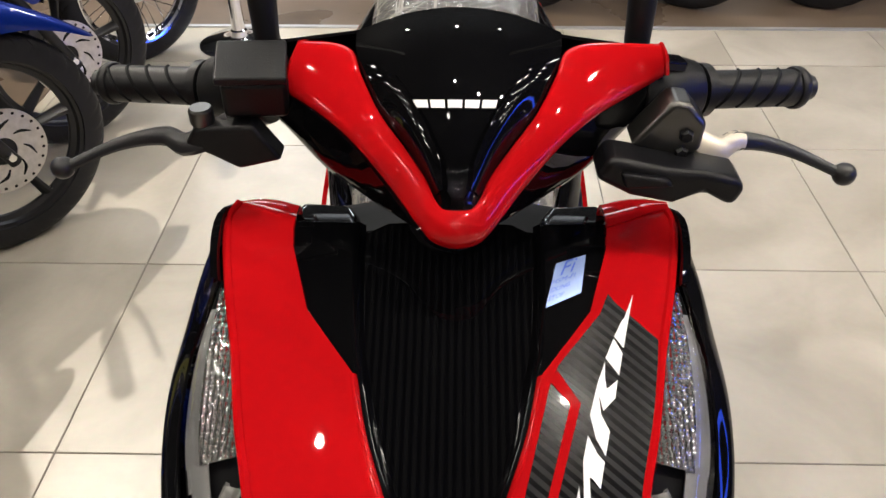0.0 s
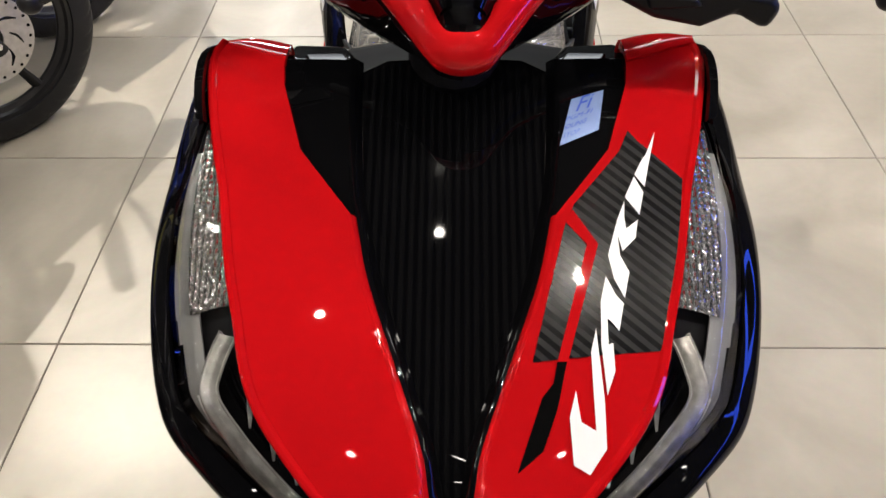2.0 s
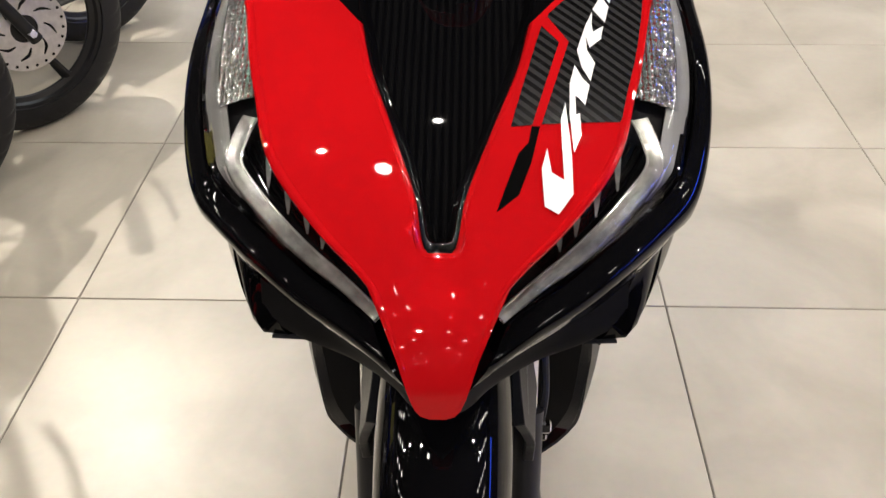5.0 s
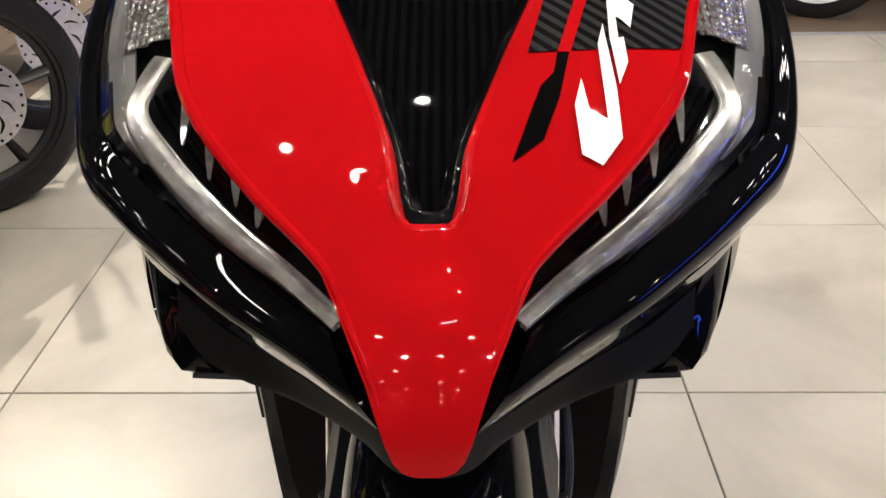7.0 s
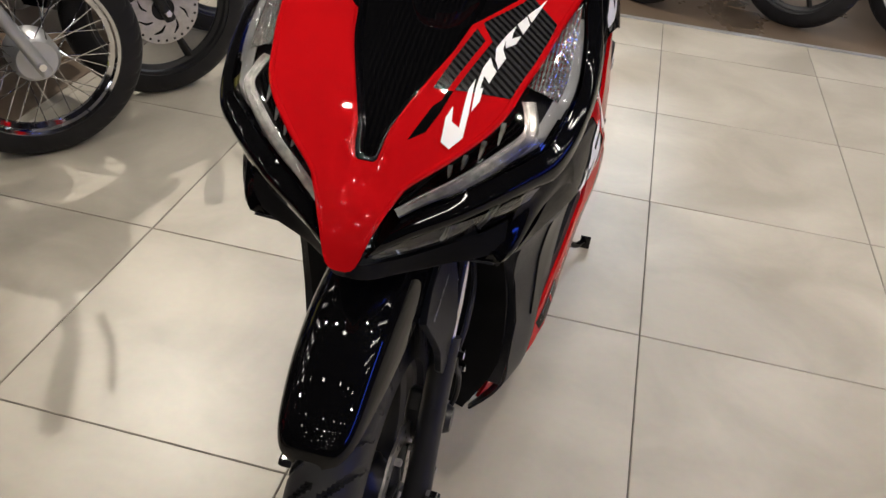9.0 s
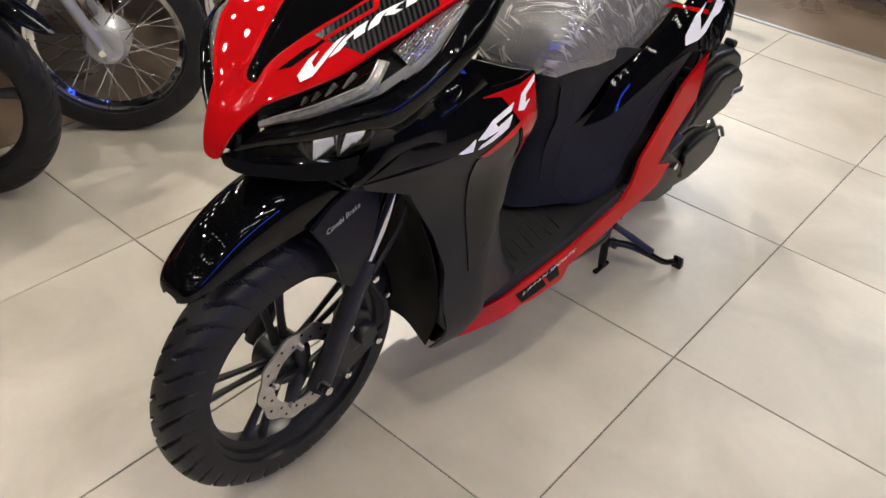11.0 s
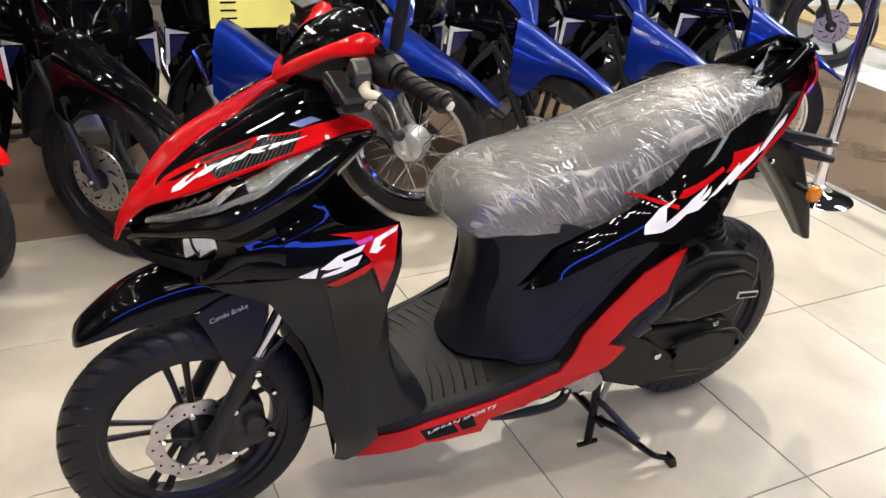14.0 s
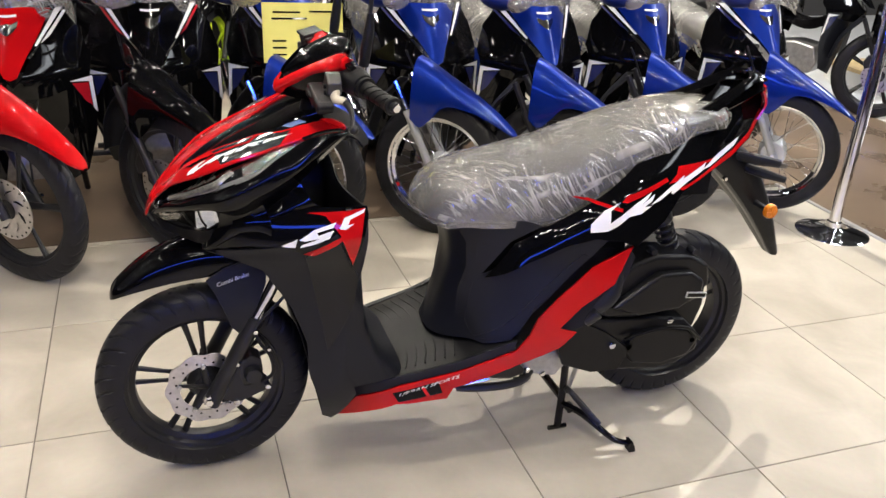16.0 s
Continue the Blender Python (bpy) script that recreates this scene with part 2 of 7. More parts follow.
    nt.links.new(top.outputs[0], nt.nodes["Material Output"].inputs[0])
    return m


FILM = film_material()


def tile_material():
    m = material("beige_floor_tile", (0.60, 0.54, 0.45), 0.2)
    nt = m.node_tree
    b = nt.nodes["Principled BSDF"]
    geo = nt.nodes.new("ShaderNodeNewGeometry")
    info = nt.nodes.new("ShaderNodeObjectInfo")
    n1, n2 = nt.nodes.new("ShaderNodeTexNoise"), nt.nodes.new("ShaderNodeTexNoise")
    n1.inputs["Scale"].default_value, n1.inputs["Detail"].default_value, n1.inputs["Distortion"].default_value = 3.2, 4, 0.6
    n2.inputs["Scale"].default_value, n2.inputs["Detail"].default_value = 60, 3
    ofs = nt.nodes.new("ShaderNodeVectorMath")
    ofs.operation = "MULTIPLY_ADD"
    ofs.inputs[1].default_value = (17, 31, 11)
    nt.links.new(info.outputs["Random"], ofs.inputs[0])
    nt.links.new(geo.outputs["Position"], ofs.inputs[2])
    nt.links.new(ofs.outputs[0], n1.inputs["Vector"])
    nt.links.new(geo.outputs["Position"], n2.inputs["Vector"])
    r = nt.nodes.new("ShaderNodeValToRGB")
    r.color_ramp.elements[0].color, r.color_ramp.elements[1].color = (0.385, 0.345, 0.285, 1), (0.53, 0.485, 0.415, 1)
    r.color_ramp.elements[0].position, r.color_ramp.elements[1].position = 0.32, 0.68
    nt.links.new(n1.outputs["Fac"], r.inputs["Fac"])
    mix = nt.nodes.new("ShaderNodeMix")
    mix.data_type, mix.blend_type = "RGBA", "MULTIPLY"
    mix.inputs["Factor"].default_value = 0.12
    nt.links.new(r.outputs["Color"], mix.inputs[6])
    nt.links.new(n2.outputs["Color"], mix.inputs[7])
    nt.links.new(mix.outputs[2], b.inputs["Base Color"])
    q = nt.nodes.new("ShaderNodeMapRange")
    q.inputs["To Min"].default_value, q.inputs["To Max"].default_value = 0.27, 0.40
    nt.links.new(n1.outputs["Fac"], q.inputs["Value"])
    nt.links.new(q.outputs["Result"], b.inputs["Roughness"])
    return m


TILE = tile_material()
GROUT = material("grout", (0.12, 0.105, 0.09), 0.8, vary=0.2, scale=30)
MAT = material("brown_sheeting", (0.14, 0.10, 0.07), 0.3, vary=0.35, scale=2.2, bump=0.8, bump_scale=6, rough_vary=0.12)
WALL = material("hall_wall_paint", (0.045, 0.042, 0.04), 0.7, vary=0.1, scale=2)
CEILM = material("ceiling_paint", (0.024, 0.024, 0.025), 0.8, vary=0.1, scale=2)
PALE = material("pale_laminate", (0.75, 0.74, 0.72), 0.4, vary=0.05, scale=3)
OAK = material("light_wood", (0.52, 0.38, 0.20), 0.45, vary=0.15, scale=9)


def glow(name, color, strength):
    m = bpy.data.materials.new(name)
    m.use_nodes = True
    b = m.node_tree.nodes["Principled BSDF"]
    b.inputs["Base Color"].default_value = (*color, 1)
    b.inputs["Emission Color"].default_value = (*color, 1)
    b.inputs["Emission Strength"].default_value = strength
    return m


SPOTGLOW = glow("lamp_glow", (1.0, 0.95, 0.88), 45)
SIGNBLUE = glow("blue_sign_glow", (0.04, 0.11, 1.0), 16)
# cool glow of the unseen ceiling panels' diffusers, no window glass
PANELGLOW = glow("panel_diffuser_glow", (0.88, 0.94, 1.0), 3.0)


# ---- building blocks ----
def spline(pts, t):
    """Catmull-Rom through keyed points (key, a, b, ...) at key t."""
    n = len(pts)
    i = 0 if t <= pts[0][0] else n - 2 if t >= pts[-1][0] else max(j for j in range(n - 1) if pts[j][0] <= t)
    p1, p2 = pts[i], pts[i + 1]
    p0, p3 = pts[i - 1] if i else None, pts[i + 2] if i + 2 < n else None
    h = p2[0] - p1[0]
    u, out = (t - p1[0]) / h, []
    for c in range(1, len(p1)):
        m1 = (p2[c] - p0[c]) / (p2[0] - p0[0]) if p0 else (p2[c] - p1[c]) / h
        m2 = (p3[c] - p1[c]) / (p3[0] - p1[0]) if p3 else (p2[c] - p1[c]) / h
        if u < 0 or u > 1:
            out.append(p1[c] + m1 * (t - p1[0]) if u < 0 else p2[c] + m2 * (t - p2[0]))
        else:
            out.append((2 * u**3 - 3 * u * u + 1) * p1[c] + (u**3 - 2 * u * u + u) * h * m1 + (3 * u * u - 2 * u**3) * p2[c] + (u**3 - u * u) * h * m2)
    return out


def smooth_line(pts, n):
    """n points along a Catmull-Rom curve through pts, keyed by chord length."""
    keyed, d = [], 0.0
    for i, p in enumerate(pts):
        if i:
            d += max(1e-6, (Vector(p) - Vector(pts[i - 1])).length)
        keyed.append((d, *p))
    return [Vector(spline(keyed, d * k / (n - 1))) for k in range(n)]


def part(name, bm, mat, parent=None, label="", bevel=0.0, sharp=35, mirror=False, segments=2):
    """Links a bmesh as one mesh object under a thing or a part; with mirror also its twin across x = 0."""
    me = bpy.data.meshes.new(name)
    bmesh.ops.recalc_face_normals(bm, faces=bm.faces) if bevel >= 0 else None
    bm.to_mesh(me)
    twin = None
    if mirror:
        bmesh.ops.scale(bm, vec=(-1, 1, 1), verts=bm.verts)
        bmesh.ops.reverse_faces(bm, faces=bm.faces)
        twin = bpy.data.meshes.new(name)
        bm.to_mesh(twin)
    bm.free()
    obs = []
    for k in (me, twin) if twin else (me,):
        k.materials.append(mat)
        k.polygons.foreach_set("use_smooth", [True] * len(k.polygons))
        k.set_sharp_from_angle(angle=radians(sharp))
        ob = new(name, k)
        ob.parent = parent
        if label:
            ob["label"] = label
        if bevel > 0:
            b = ob.modifiers.new("bevel", "BEVEL")
            b.width, b.segments, b.limit_method, b.angle_limit, b.harden_normals = bevel, segments, "ANGLE", radians(40), True
        obs.append(ob)
    return obs if mirror else obs[0]


def fill(poly, step, careful=False):
    """A flat polygon in (u, v), cut into a grid so that it can be bent."""
    bm = bmesh.new()
    vs = []
    for i, a in enumerate(poly):
        b = poly[(i + 1) % len(poly)]
        n = max(1, int(math.dist(a, b) / step))
        for k in range(n):
            vs.append(bm.verts.new((a[0] + (b[0] - a[0]) * k / n, a[1] + (b[1] - a[1]) * k / n, 0)))
    sheet = bm.faces.new(vs)
    sheet.normal_update()
    if careful:
        bmesh.ops.triangulate(bm, faces=[sheet])
    for axis in (0, 1):
        lo, hi = min(p[axis] for p in poly), max(p[axis] for p in poly)
        for k in range(1, int((hi - lo) / step) + 1):
            co, no = [0, 0, 0], [0, 0, 0]
            co[axis], no[axis] = lo + k * step + 1e-5, 1
            bmesh.ops.bisect_plane(bm, geom=bm.verts[:] + bm.edges[:] + bm.faces[:], plane_co=co, plane_no=no)
    bmesh.ops.triangulate(bm, faces=[f for f in bm.faces if len(f.verts) > 4])
    if not careful:
        # a concave outline that was cut wrongly shows in its area or in a flipped face; cut it from triangles then
        true = abs(sum(a[0] * b[1] - b[0] * a[1] for a, b in zip(poly, poly[1:] + poly[:1]))) / 2
        bm.normal_update()
        signs = {f.normal.z > 0 for f in bm.faces if f.calc_area() > 1e-10}
        if abs(sum(f.calc_area() for f in bm.faces) - true) > true * 0.002 or len(signs) > 1:
            bm.free()
            return fill(poly, step, True)
    bmesh.ops.dissolve_degenerate(bm, dist=step * 0.02, edges=bm.edges)
    return bm


def thicken(bm, thick):
    """Gives an open sheet a back at the given depth against its normals, and a rim."""
    bm.normal_update()
    front = bm.faces[:]
    rim = [e for e in bm.edges if e.is_boundary]
    back = {v: bm.verts.new(v.co - v.normal * thick) for v in bm.verts[:]}
    for f in front:
        bm.faces.new([back[v] for v in reversed(f.verts)])
    for e in rim:
        loop = e.link_loops[0]
        a, b = loop.vert, loop.link_loop_next.vert
        bm.faces.new((b, a, back[a], back[b]))
    return bm


def skin(poly, surface, outward, step=0.02, thick=0.003, lift=0.0):
    """A panel cut as poly in the two parameters of a surface, with thickness; outward is its rough outer direction."""
    bm = fill(poly, step)
    for v in bm.verts:
        v.co = surface(v.co.x, v.co.y)
    bm.normal_update()
    if sum(f.normal.dot(Vector(outward)) * f.calc_area() for f in bm.faces) < 0:
        bmesh.ops.reverse_faces(bm, faces=bm.faces)
        bm.normal_update()
    if lift:
        shift = [(v, v.normal.copy()) for v in bm.verts]
        for v, n in shift:
            v.co += n * lift
    return thicken(bm, thick) if thick else bm


def loft(curves, n=16, m=10, closed=False, thick=0.0):
    """A sheet through cross curves (lists of points): n points along each, m across them."""
    lines = [smooth_line(c, n) for c in curves]
    bm = bmesh.new()
    grid = []
    for k in range(n):
        across = smooth_line([l[k] for l in lines], m)
        grid.append([bm.verts.new(p) for p in across])
    for i in range(n - 1):
        for j in range(m - 1 + (1 if closed else 0)):
            bm.faces.new((grid[i][j], grid[i][(j + 1) % m], grid[i + 1][(j + 1) % m], grid[i + 1][j]))
    if thick:
        thicken(bm, thick)
    return bm


def facing(bm, out):
    """Turns all faces of an even open sheet to the given side."""
    bmesh.ops.recalc_face_normals(bm, faces=bm.faces)
    bm.normal_update()
    if sum(f.normal.dot(Vector(out)) for f in bm.faces) < 0:
        bmesh.ops.reverse_faces(bm, faces=bm.faces)
    return bm


def tube(pts, radius, seg=10, n=None, into=None, caps=True, flat=1.0):
    """A round bar along a smooth line; radius is a number or one for each given point."""
    bm = into or bmesh.new()
    n = n or max(2, 4 * (len(pts) - 1) + 1)
    line = smooth_line(pts, n) if len(pts) > 2 else [Vector(pts[0]).lerp(Vector(pts[1]), k / (n - 1)) for k in range(n)]
    rad = radius if isinstance(radius, (list, tuple)) else [radius] * len(pts)
    rings, side = [], None
    for i, p in enumerate(line):
        d = (line[min(i + 1, n - 1)] - line[max(i - 1, 0)]).normalized()
        if side is None:
            side = d.orthogonal().normalized()
        side = (side - d * side.dot(d)).normalized()
        up = d.cross(side)
        f = i / (n - 1) * (len(rad) - 1)
        a = int(min(f, len(rad) - 2)) if len(rad) > 1 else 0
        r = rad[a] + (rad[min(a + 1, len(rad) - 1)] - rad[a]) * (f - a)
        rings.append([bm.verts.new(p + r * (side * math.cos(2 * math.pi * k / seg) + up * flat * math.sin(2 * math.pi * k / seg))) for k in range(seg)])
    for a, b in zip(rings, rings[1:]):
        for k in range(seg):
            bm.faces.new((a[k], a[(k + 1) % seg], b[(k + 1) % seg], b[k]))
    if caps:
        bm.faces.new(rings[0][::-1])
        bm.faces.new(rings[-1])
    return bm


def lathe(profile, centre, axis="x", seg=48, into=None, closed=False):
    """Turns a profile of (radius, along) round an axis through centre."""
    bm = into or bmesh.new()
    c, rings = Vector(centre), []
    for k in range(seg):
        a = 2 * math.pi * k / seg
        ring = []
        for r, h in profile:
            v = {"x": (h, r * math.cos(a), r * math.sin(a)), "z": (r * math.cos(a), r * math.sin(a), h), "y": (r * math.sin(a), h, r * math.cos(a))}[axis]
            ring.append(bm.verts.new(c + Vector(v)))
        rings.append(ring)
    n = len(profile)
    for k in range(seg):
        a, b = rings[k], rings[(k + 1) % seg]
        for i in range(n if closed else n - 1):
            bm.faces.new((a[i], a[(i + 1) % n], b[(i + 1) % n], b[i]))
    if not closed:
        for i in (0, n - 1):
            if profile[i][0] > 1e-4:
                bm.faces.new([rings[k][i] for k in range(seg)][:: 1 if i else -1])
    bmesh.ops.remove_doubles(bm, verts=bm.verts, dist=1e-5)
    return bm


def prism(poly, x0, x1, axis="x", into=None):
    """A plate: polygon (a, b) across the axis, from x0 to x1 along it."""
    bm = into or bmesh.new()
    put = {"x": lambda a, b, h: (h, a, b), "y": lambda a, b, h: (a, h, b), "z": lambda a, b, h: (a, b, h)}[axis]
    lo, hi = [bm.verts.new(put(a, b, x0)) for a, b in poly], [bm.verts.new(put(a, b, x1)) for a, b in poly]
    bm.faces.new(lo[::-1])
    bm.faces.new(hi)
    for i in range(len(poly)):
        j = (i + 1) % len(poly)
        bm.faces.new((lo[i], lo[j], hi[j], hi[i]))
    return bm


def box(centre, size, m=None, into=None):
    bm = into or bmesh.new()
    made = bmesh.ops.create_cube(bm, size=1, matrix=Matrix.Translation(centre) @ (m or Matrix()) @ Matrix.Diagonal((*size, 1)))
    return bm


def letters(text, size, shear=0.0):
    """Flat text as a bmesh in its own x, y, with its width."""
    data = bpy.data.curves.new("text", "FONT")
    data.body, data.size, data.shear, data.resolution_u = text, size, shear, 2
    ob = bpy.data.objects.new("text", data)
    me = bpy.data.meshes.new_from_object(ob)
    bm = bmesh.new()
    bm.from_mesh(me)
    bpy.data.objects.remove(ob)
    bpy.data.curves.remove(data)
    bpy.data.meshes.remove(me)
    return bm, max(v.co.x for v in bm.verts)


def print_on(name, text, origin, along, up, size, mat, parent, shear=0.3, length=None):
    """Lettering laid on a nearly flat panel: origin, running direction and height direction."""
    bm, w = letters(text, size, shear)
    k = length / w if length else 1
    a, u = Vector(along).normalized(), Vector(up).normalized()
    for v in bm.verts:
        v.co = Vector(origin) + a * v.co.x * k + u * v.co.y
    nrm = a.cross(u).normalized()
    back = [(v, v.co - nrm * 0.0004) for v in bm.verts]
    return part(name, bm, mat, parent)


def bolt(centre, r, parent, mat=None, axis="x", sign=1, name="bolt", h=0.006):
    bm = lathe([(0.0001, h * sign), (r * 0.7, h * sign), (r, h * 0.7 * sign), (r, -0.004 * sign)], centre, axis, 6)
    return part(name, bm, mat or STEEL, parent)


# ---- the hall ----
def slab(name, centre, size, mat, label="", kind="structure", bevel=0.0):
    return tagged(part(name, box(centre, size), mat, None, bevel=bevel), label=label, kind=kind)


floor = slab("floor", (0.5, 1.25, -0.06), (13.0, 21.5, 0.114), GROUT, "beige tiled showroom floor with dark joints")
mat_sheet = tagged(part("floor_mat", prism([(-2.6, -3.0), (-1.42, -3.0), (-1.42, 3.2), (5.5, 3.2), (5.5, 4.75), (-2.6, 4.75)], -0.004, 0.003, "z"), MAT, None), label="brown plastic-covered floor sheeting", kind="structure")
part("edge_trim", box((2.04, 3.2, 0.003), (6.9, 0.02, 0.008)), SILVER, mat_sheet, "thin metal edge strip")
slab("back_floor", (0.5, 8.3, -0.001), (13.0, 7.1, 0.006), PALE, "pale glossy floor beyond the sheeting")
slab("ceiling", (0.5, 1.25, CEIL + 0.05), (13.0, 21.5, 0.1), CEILM, "dark showroom ceiling")
slab("wall_west", (-6.05, 1.25, CEIL / 2), (0.1, 21.5, CEIL), WALL, "dark showroom wall")
slab("wall_east", (7.05, 1.25, CEIL / 2), (0.1, 21.5, CEIL), WALL, "dark showroom wall")
slab("wall_south", (0.5, -9.55, CEIL / 2), (13.0, 0.1, CEIL), WALL, "dark showroom wall")
slab("wall_north", (0.5, 12.05, CEIL / 2), (13.0, 0.1, CEIL), WALL, "dark showroom wall")


def downlights():
    rim = lathe([(0.045, 0.0), (0.062, 0.0), (0.062, -0.012), (0.041, -0.012)], (0, 0, 0), "z", 20, closed=True)
    first = part("ceiling_light", rim, SILVER, None)
    part("diffuser", lathe([(0.0001, -0.004), (0.041, -0.004)], (0, 0, 0), "z", 16), SPOTGLOW, first, "glowing white lamp face")
    tagged(first, "small recessed round ceiling downlight, switched on", "ceiling light", "ceiling lights")
    spots = LAMP_SPOTS + [(-1.9 + 0.95 * i + 0.3 * (j % 2), -1.7 - 0.8 * j) for i in range(5) for j in range(9)] + [(-0.52, -0.12)]
    spots += [(2.85 + 0.75 * i, -3.0 + 0.8 * j + 0.4 * (i % 2)) for i in range(5) for j in range(9) if j > 2]
    spots += [(3.2 + 0.75 * i, -0.4 + 0.8 * j + 0.4 * (i % 2)) for i in range(4) for j in range(5)]
    spots += [(lx, ly) for lx in (-4.4, -2.5, -0.5, 1.4) for ly in (4.2, 5.6)]
    spots += [(-3.5 - 0.8 * i, -1.6 + 0.75 * j + 0.35 * (i % 2)) for i in range(3) for j in range(6)]
    first.location = (*spots[0], CEIL - 0.0)
    for sx, sy in spots[1:]:
        wide = 1.0 if (sx, sy) in LAMP_SPOTS or sy < -1.5 and abs(sx) < 3 else 2.2 if sx < -3.2 else 1.6
        copy_thing(first, pose(sx, sy, CEIL) @ Matrix.Diagonal((wide, wide, 1, 1)))


downlights()


def panel_lights():
    for lx, ly in PANELS:
        light = tagged(new("ceiling_panel"), "flat rectangular ceiling light panel, switched on", "ceiling light", "ceiling panels")
        part("frame", box((0, 0, -0.01), (1.12, 0.86, 0.02)), SILVER, light, bevel=0.003)
        part("diffuser", box((0, 0, -0.024), (1.06, 0.8, 0.01)), PANELGLOW, light, "glowing white diffuser")
        light.matrix_basis = pose(lx, ly, CEIL)


panel_lights()


def shop_sign():
    sign = tagged(new("shop_sign"), "blue illuminated shop sign across the aisle", "sign")
    part("hanger", box((5.2, -0.6, 2.80), (0.03, 5.2, 1.0)), DARK, sign)
    part("panel", box((5.2, -1.0, 2.0), (0.06, 5.6, 0.24)), SIGNBLUE, sign, bevel=0.01)


def platform():
    base = tagged(new("display_platform"), "low white display platform with a light wooden top", "platform")
    base.matrix_basis = pose(-2.41, 5.95, 0)
    part("plinth", box((0, 0, 0.055), (1.98, 1.40, 0.11)), PALE, base, bevel=0.01)
    part("top", box((0, 0, 0.125), (2.0, 1.42, 0.03)), OAK, base, "light wooden top", bevel=0.004)


def stanchion(x, y):
    post = tagged(new("stanchion"), "chrome crowd-control post on a domed round base", "post")
    part("base", lathe([(0.0001, 0.035), (0.03, 0.034), (0.045, 0.024), (0.10, 0.016), (0.145, 0.008), (0.155, 0.004), (0.155, 0.0)], (0, 0, 0), "z", 48), CHROME, post, "domed chrome base")
    part("pole", lathe([(0.0001, 0.98), (0.024, 0.98), (0.0255, 0.975), (0.0255, 0.03)], (0, 0, 0), "z", 24), CHROME, post)
    part("collar", lathe([(0.026, 0.06), (0.032, 0.055), (0.034, 0.034), (0.026, 0.03)], (0, 0, 0), "z", 24, closed=True), CHROME, post)
    part("cap", lathe([(0.0001, 1.02), (0.02, 1.015), (0.031, 1.0), (0.031, 0.93), (0.026, 0.925)], (0, 0, 0), "z", 24), CHROME, post)
    post.matrix_basis = pose(x, y, 0)


shop_sign()
platform()
stanchion(-0.84, 3.04)


# ---- wheels ----
def tyre_mesh(c, radius, width, rim_r, grooves, seg_per=18, lean=1.3, depth=0.0065):
    """A tyre with slanted grooves cut into its tread; turns round x."""
    bm = bmesh.new()
    n_around, across = grooves * seg_per, 40
    rings = []
    w = width / 2
    for k in range(n_around):
        ring = []
        for i in range(across):
            a = math.pi * (i / (across - 1)) * 1.12 - 0.06 * math.pi
            u = math.cos(a)
            x = w * math.copysign(abs(u) ** 0.8, u)
            r = rim_r + (radius - rim_r) * max(0.0, math.sin(max(0.0, min(math.pi, a)))) ** 0.62
            side = abs(u)
            f = (k / seg_per + lean * side * (1 if u > 0 else -1) * 0.9 + (0.5 if u > 0 else 0)) % 1.0
            if 0.05 < side < 0.97 and f < 0.17 and r > rim_r + 0.35 * (radius - rim_r):
                r -= depth
            t = 2 * math.pi * k / n_around
            ring.append(bm.verts.new((c[0] + x, c[1] + r * math.cos(t), c[2] + r * math.sin(t))))
        rings.append(ring)
    for k in range(n_around):
        a, b = rings[k], rings[(k + 1) % n_around]
        for i in range(across - 1):
            bm.faces.new((a[i], a[i + 1], b[i + 1], b[i]))
        bm.faces.new((a[-1], a[0], b[0], b[-1]))
    return bm


def rim_mesh(c, r, w):
    return lathe([(r + 0.004, w), (r - 0.004, w + 0.003), (r - 0.012, w), (r - 0.016, w - 0.01), (r - 0.028, w - 0.016), (r - 0.03, 0.0), (r - 0.028, -w + 0.016), (r - 0.016, -w + 0.01), (r - 0.012, -w), (r - 0.004, -w - 0.003), (r + 0.004, -w)], c, "x", 72, closed=True)


def spoke_pairs(c, r_in, r_out, count, gap, size, start, parent, mat):
    for k in range(count):
        for s in (-1, 1):
            a = start + 2 * math.pi * k / count
            d, t = Vector((0, math.cos(a), math.sin(a))), Vector((0, -math.sin(a), math.cos(a)))
            pts = [Vector(c) + d * r_in + t * s * gap * 0.55, Vector(c) + d * (r_in * 0.5 + r_out * 0.5) + t * s * gap * 0.85, Vector(c) + d * r_out + t * s * gap * 1.25]
            part("spoke", tube(pts, [size, size * 0.85, size * 1.1], 8, 7, flat=0.75), mat, parent)


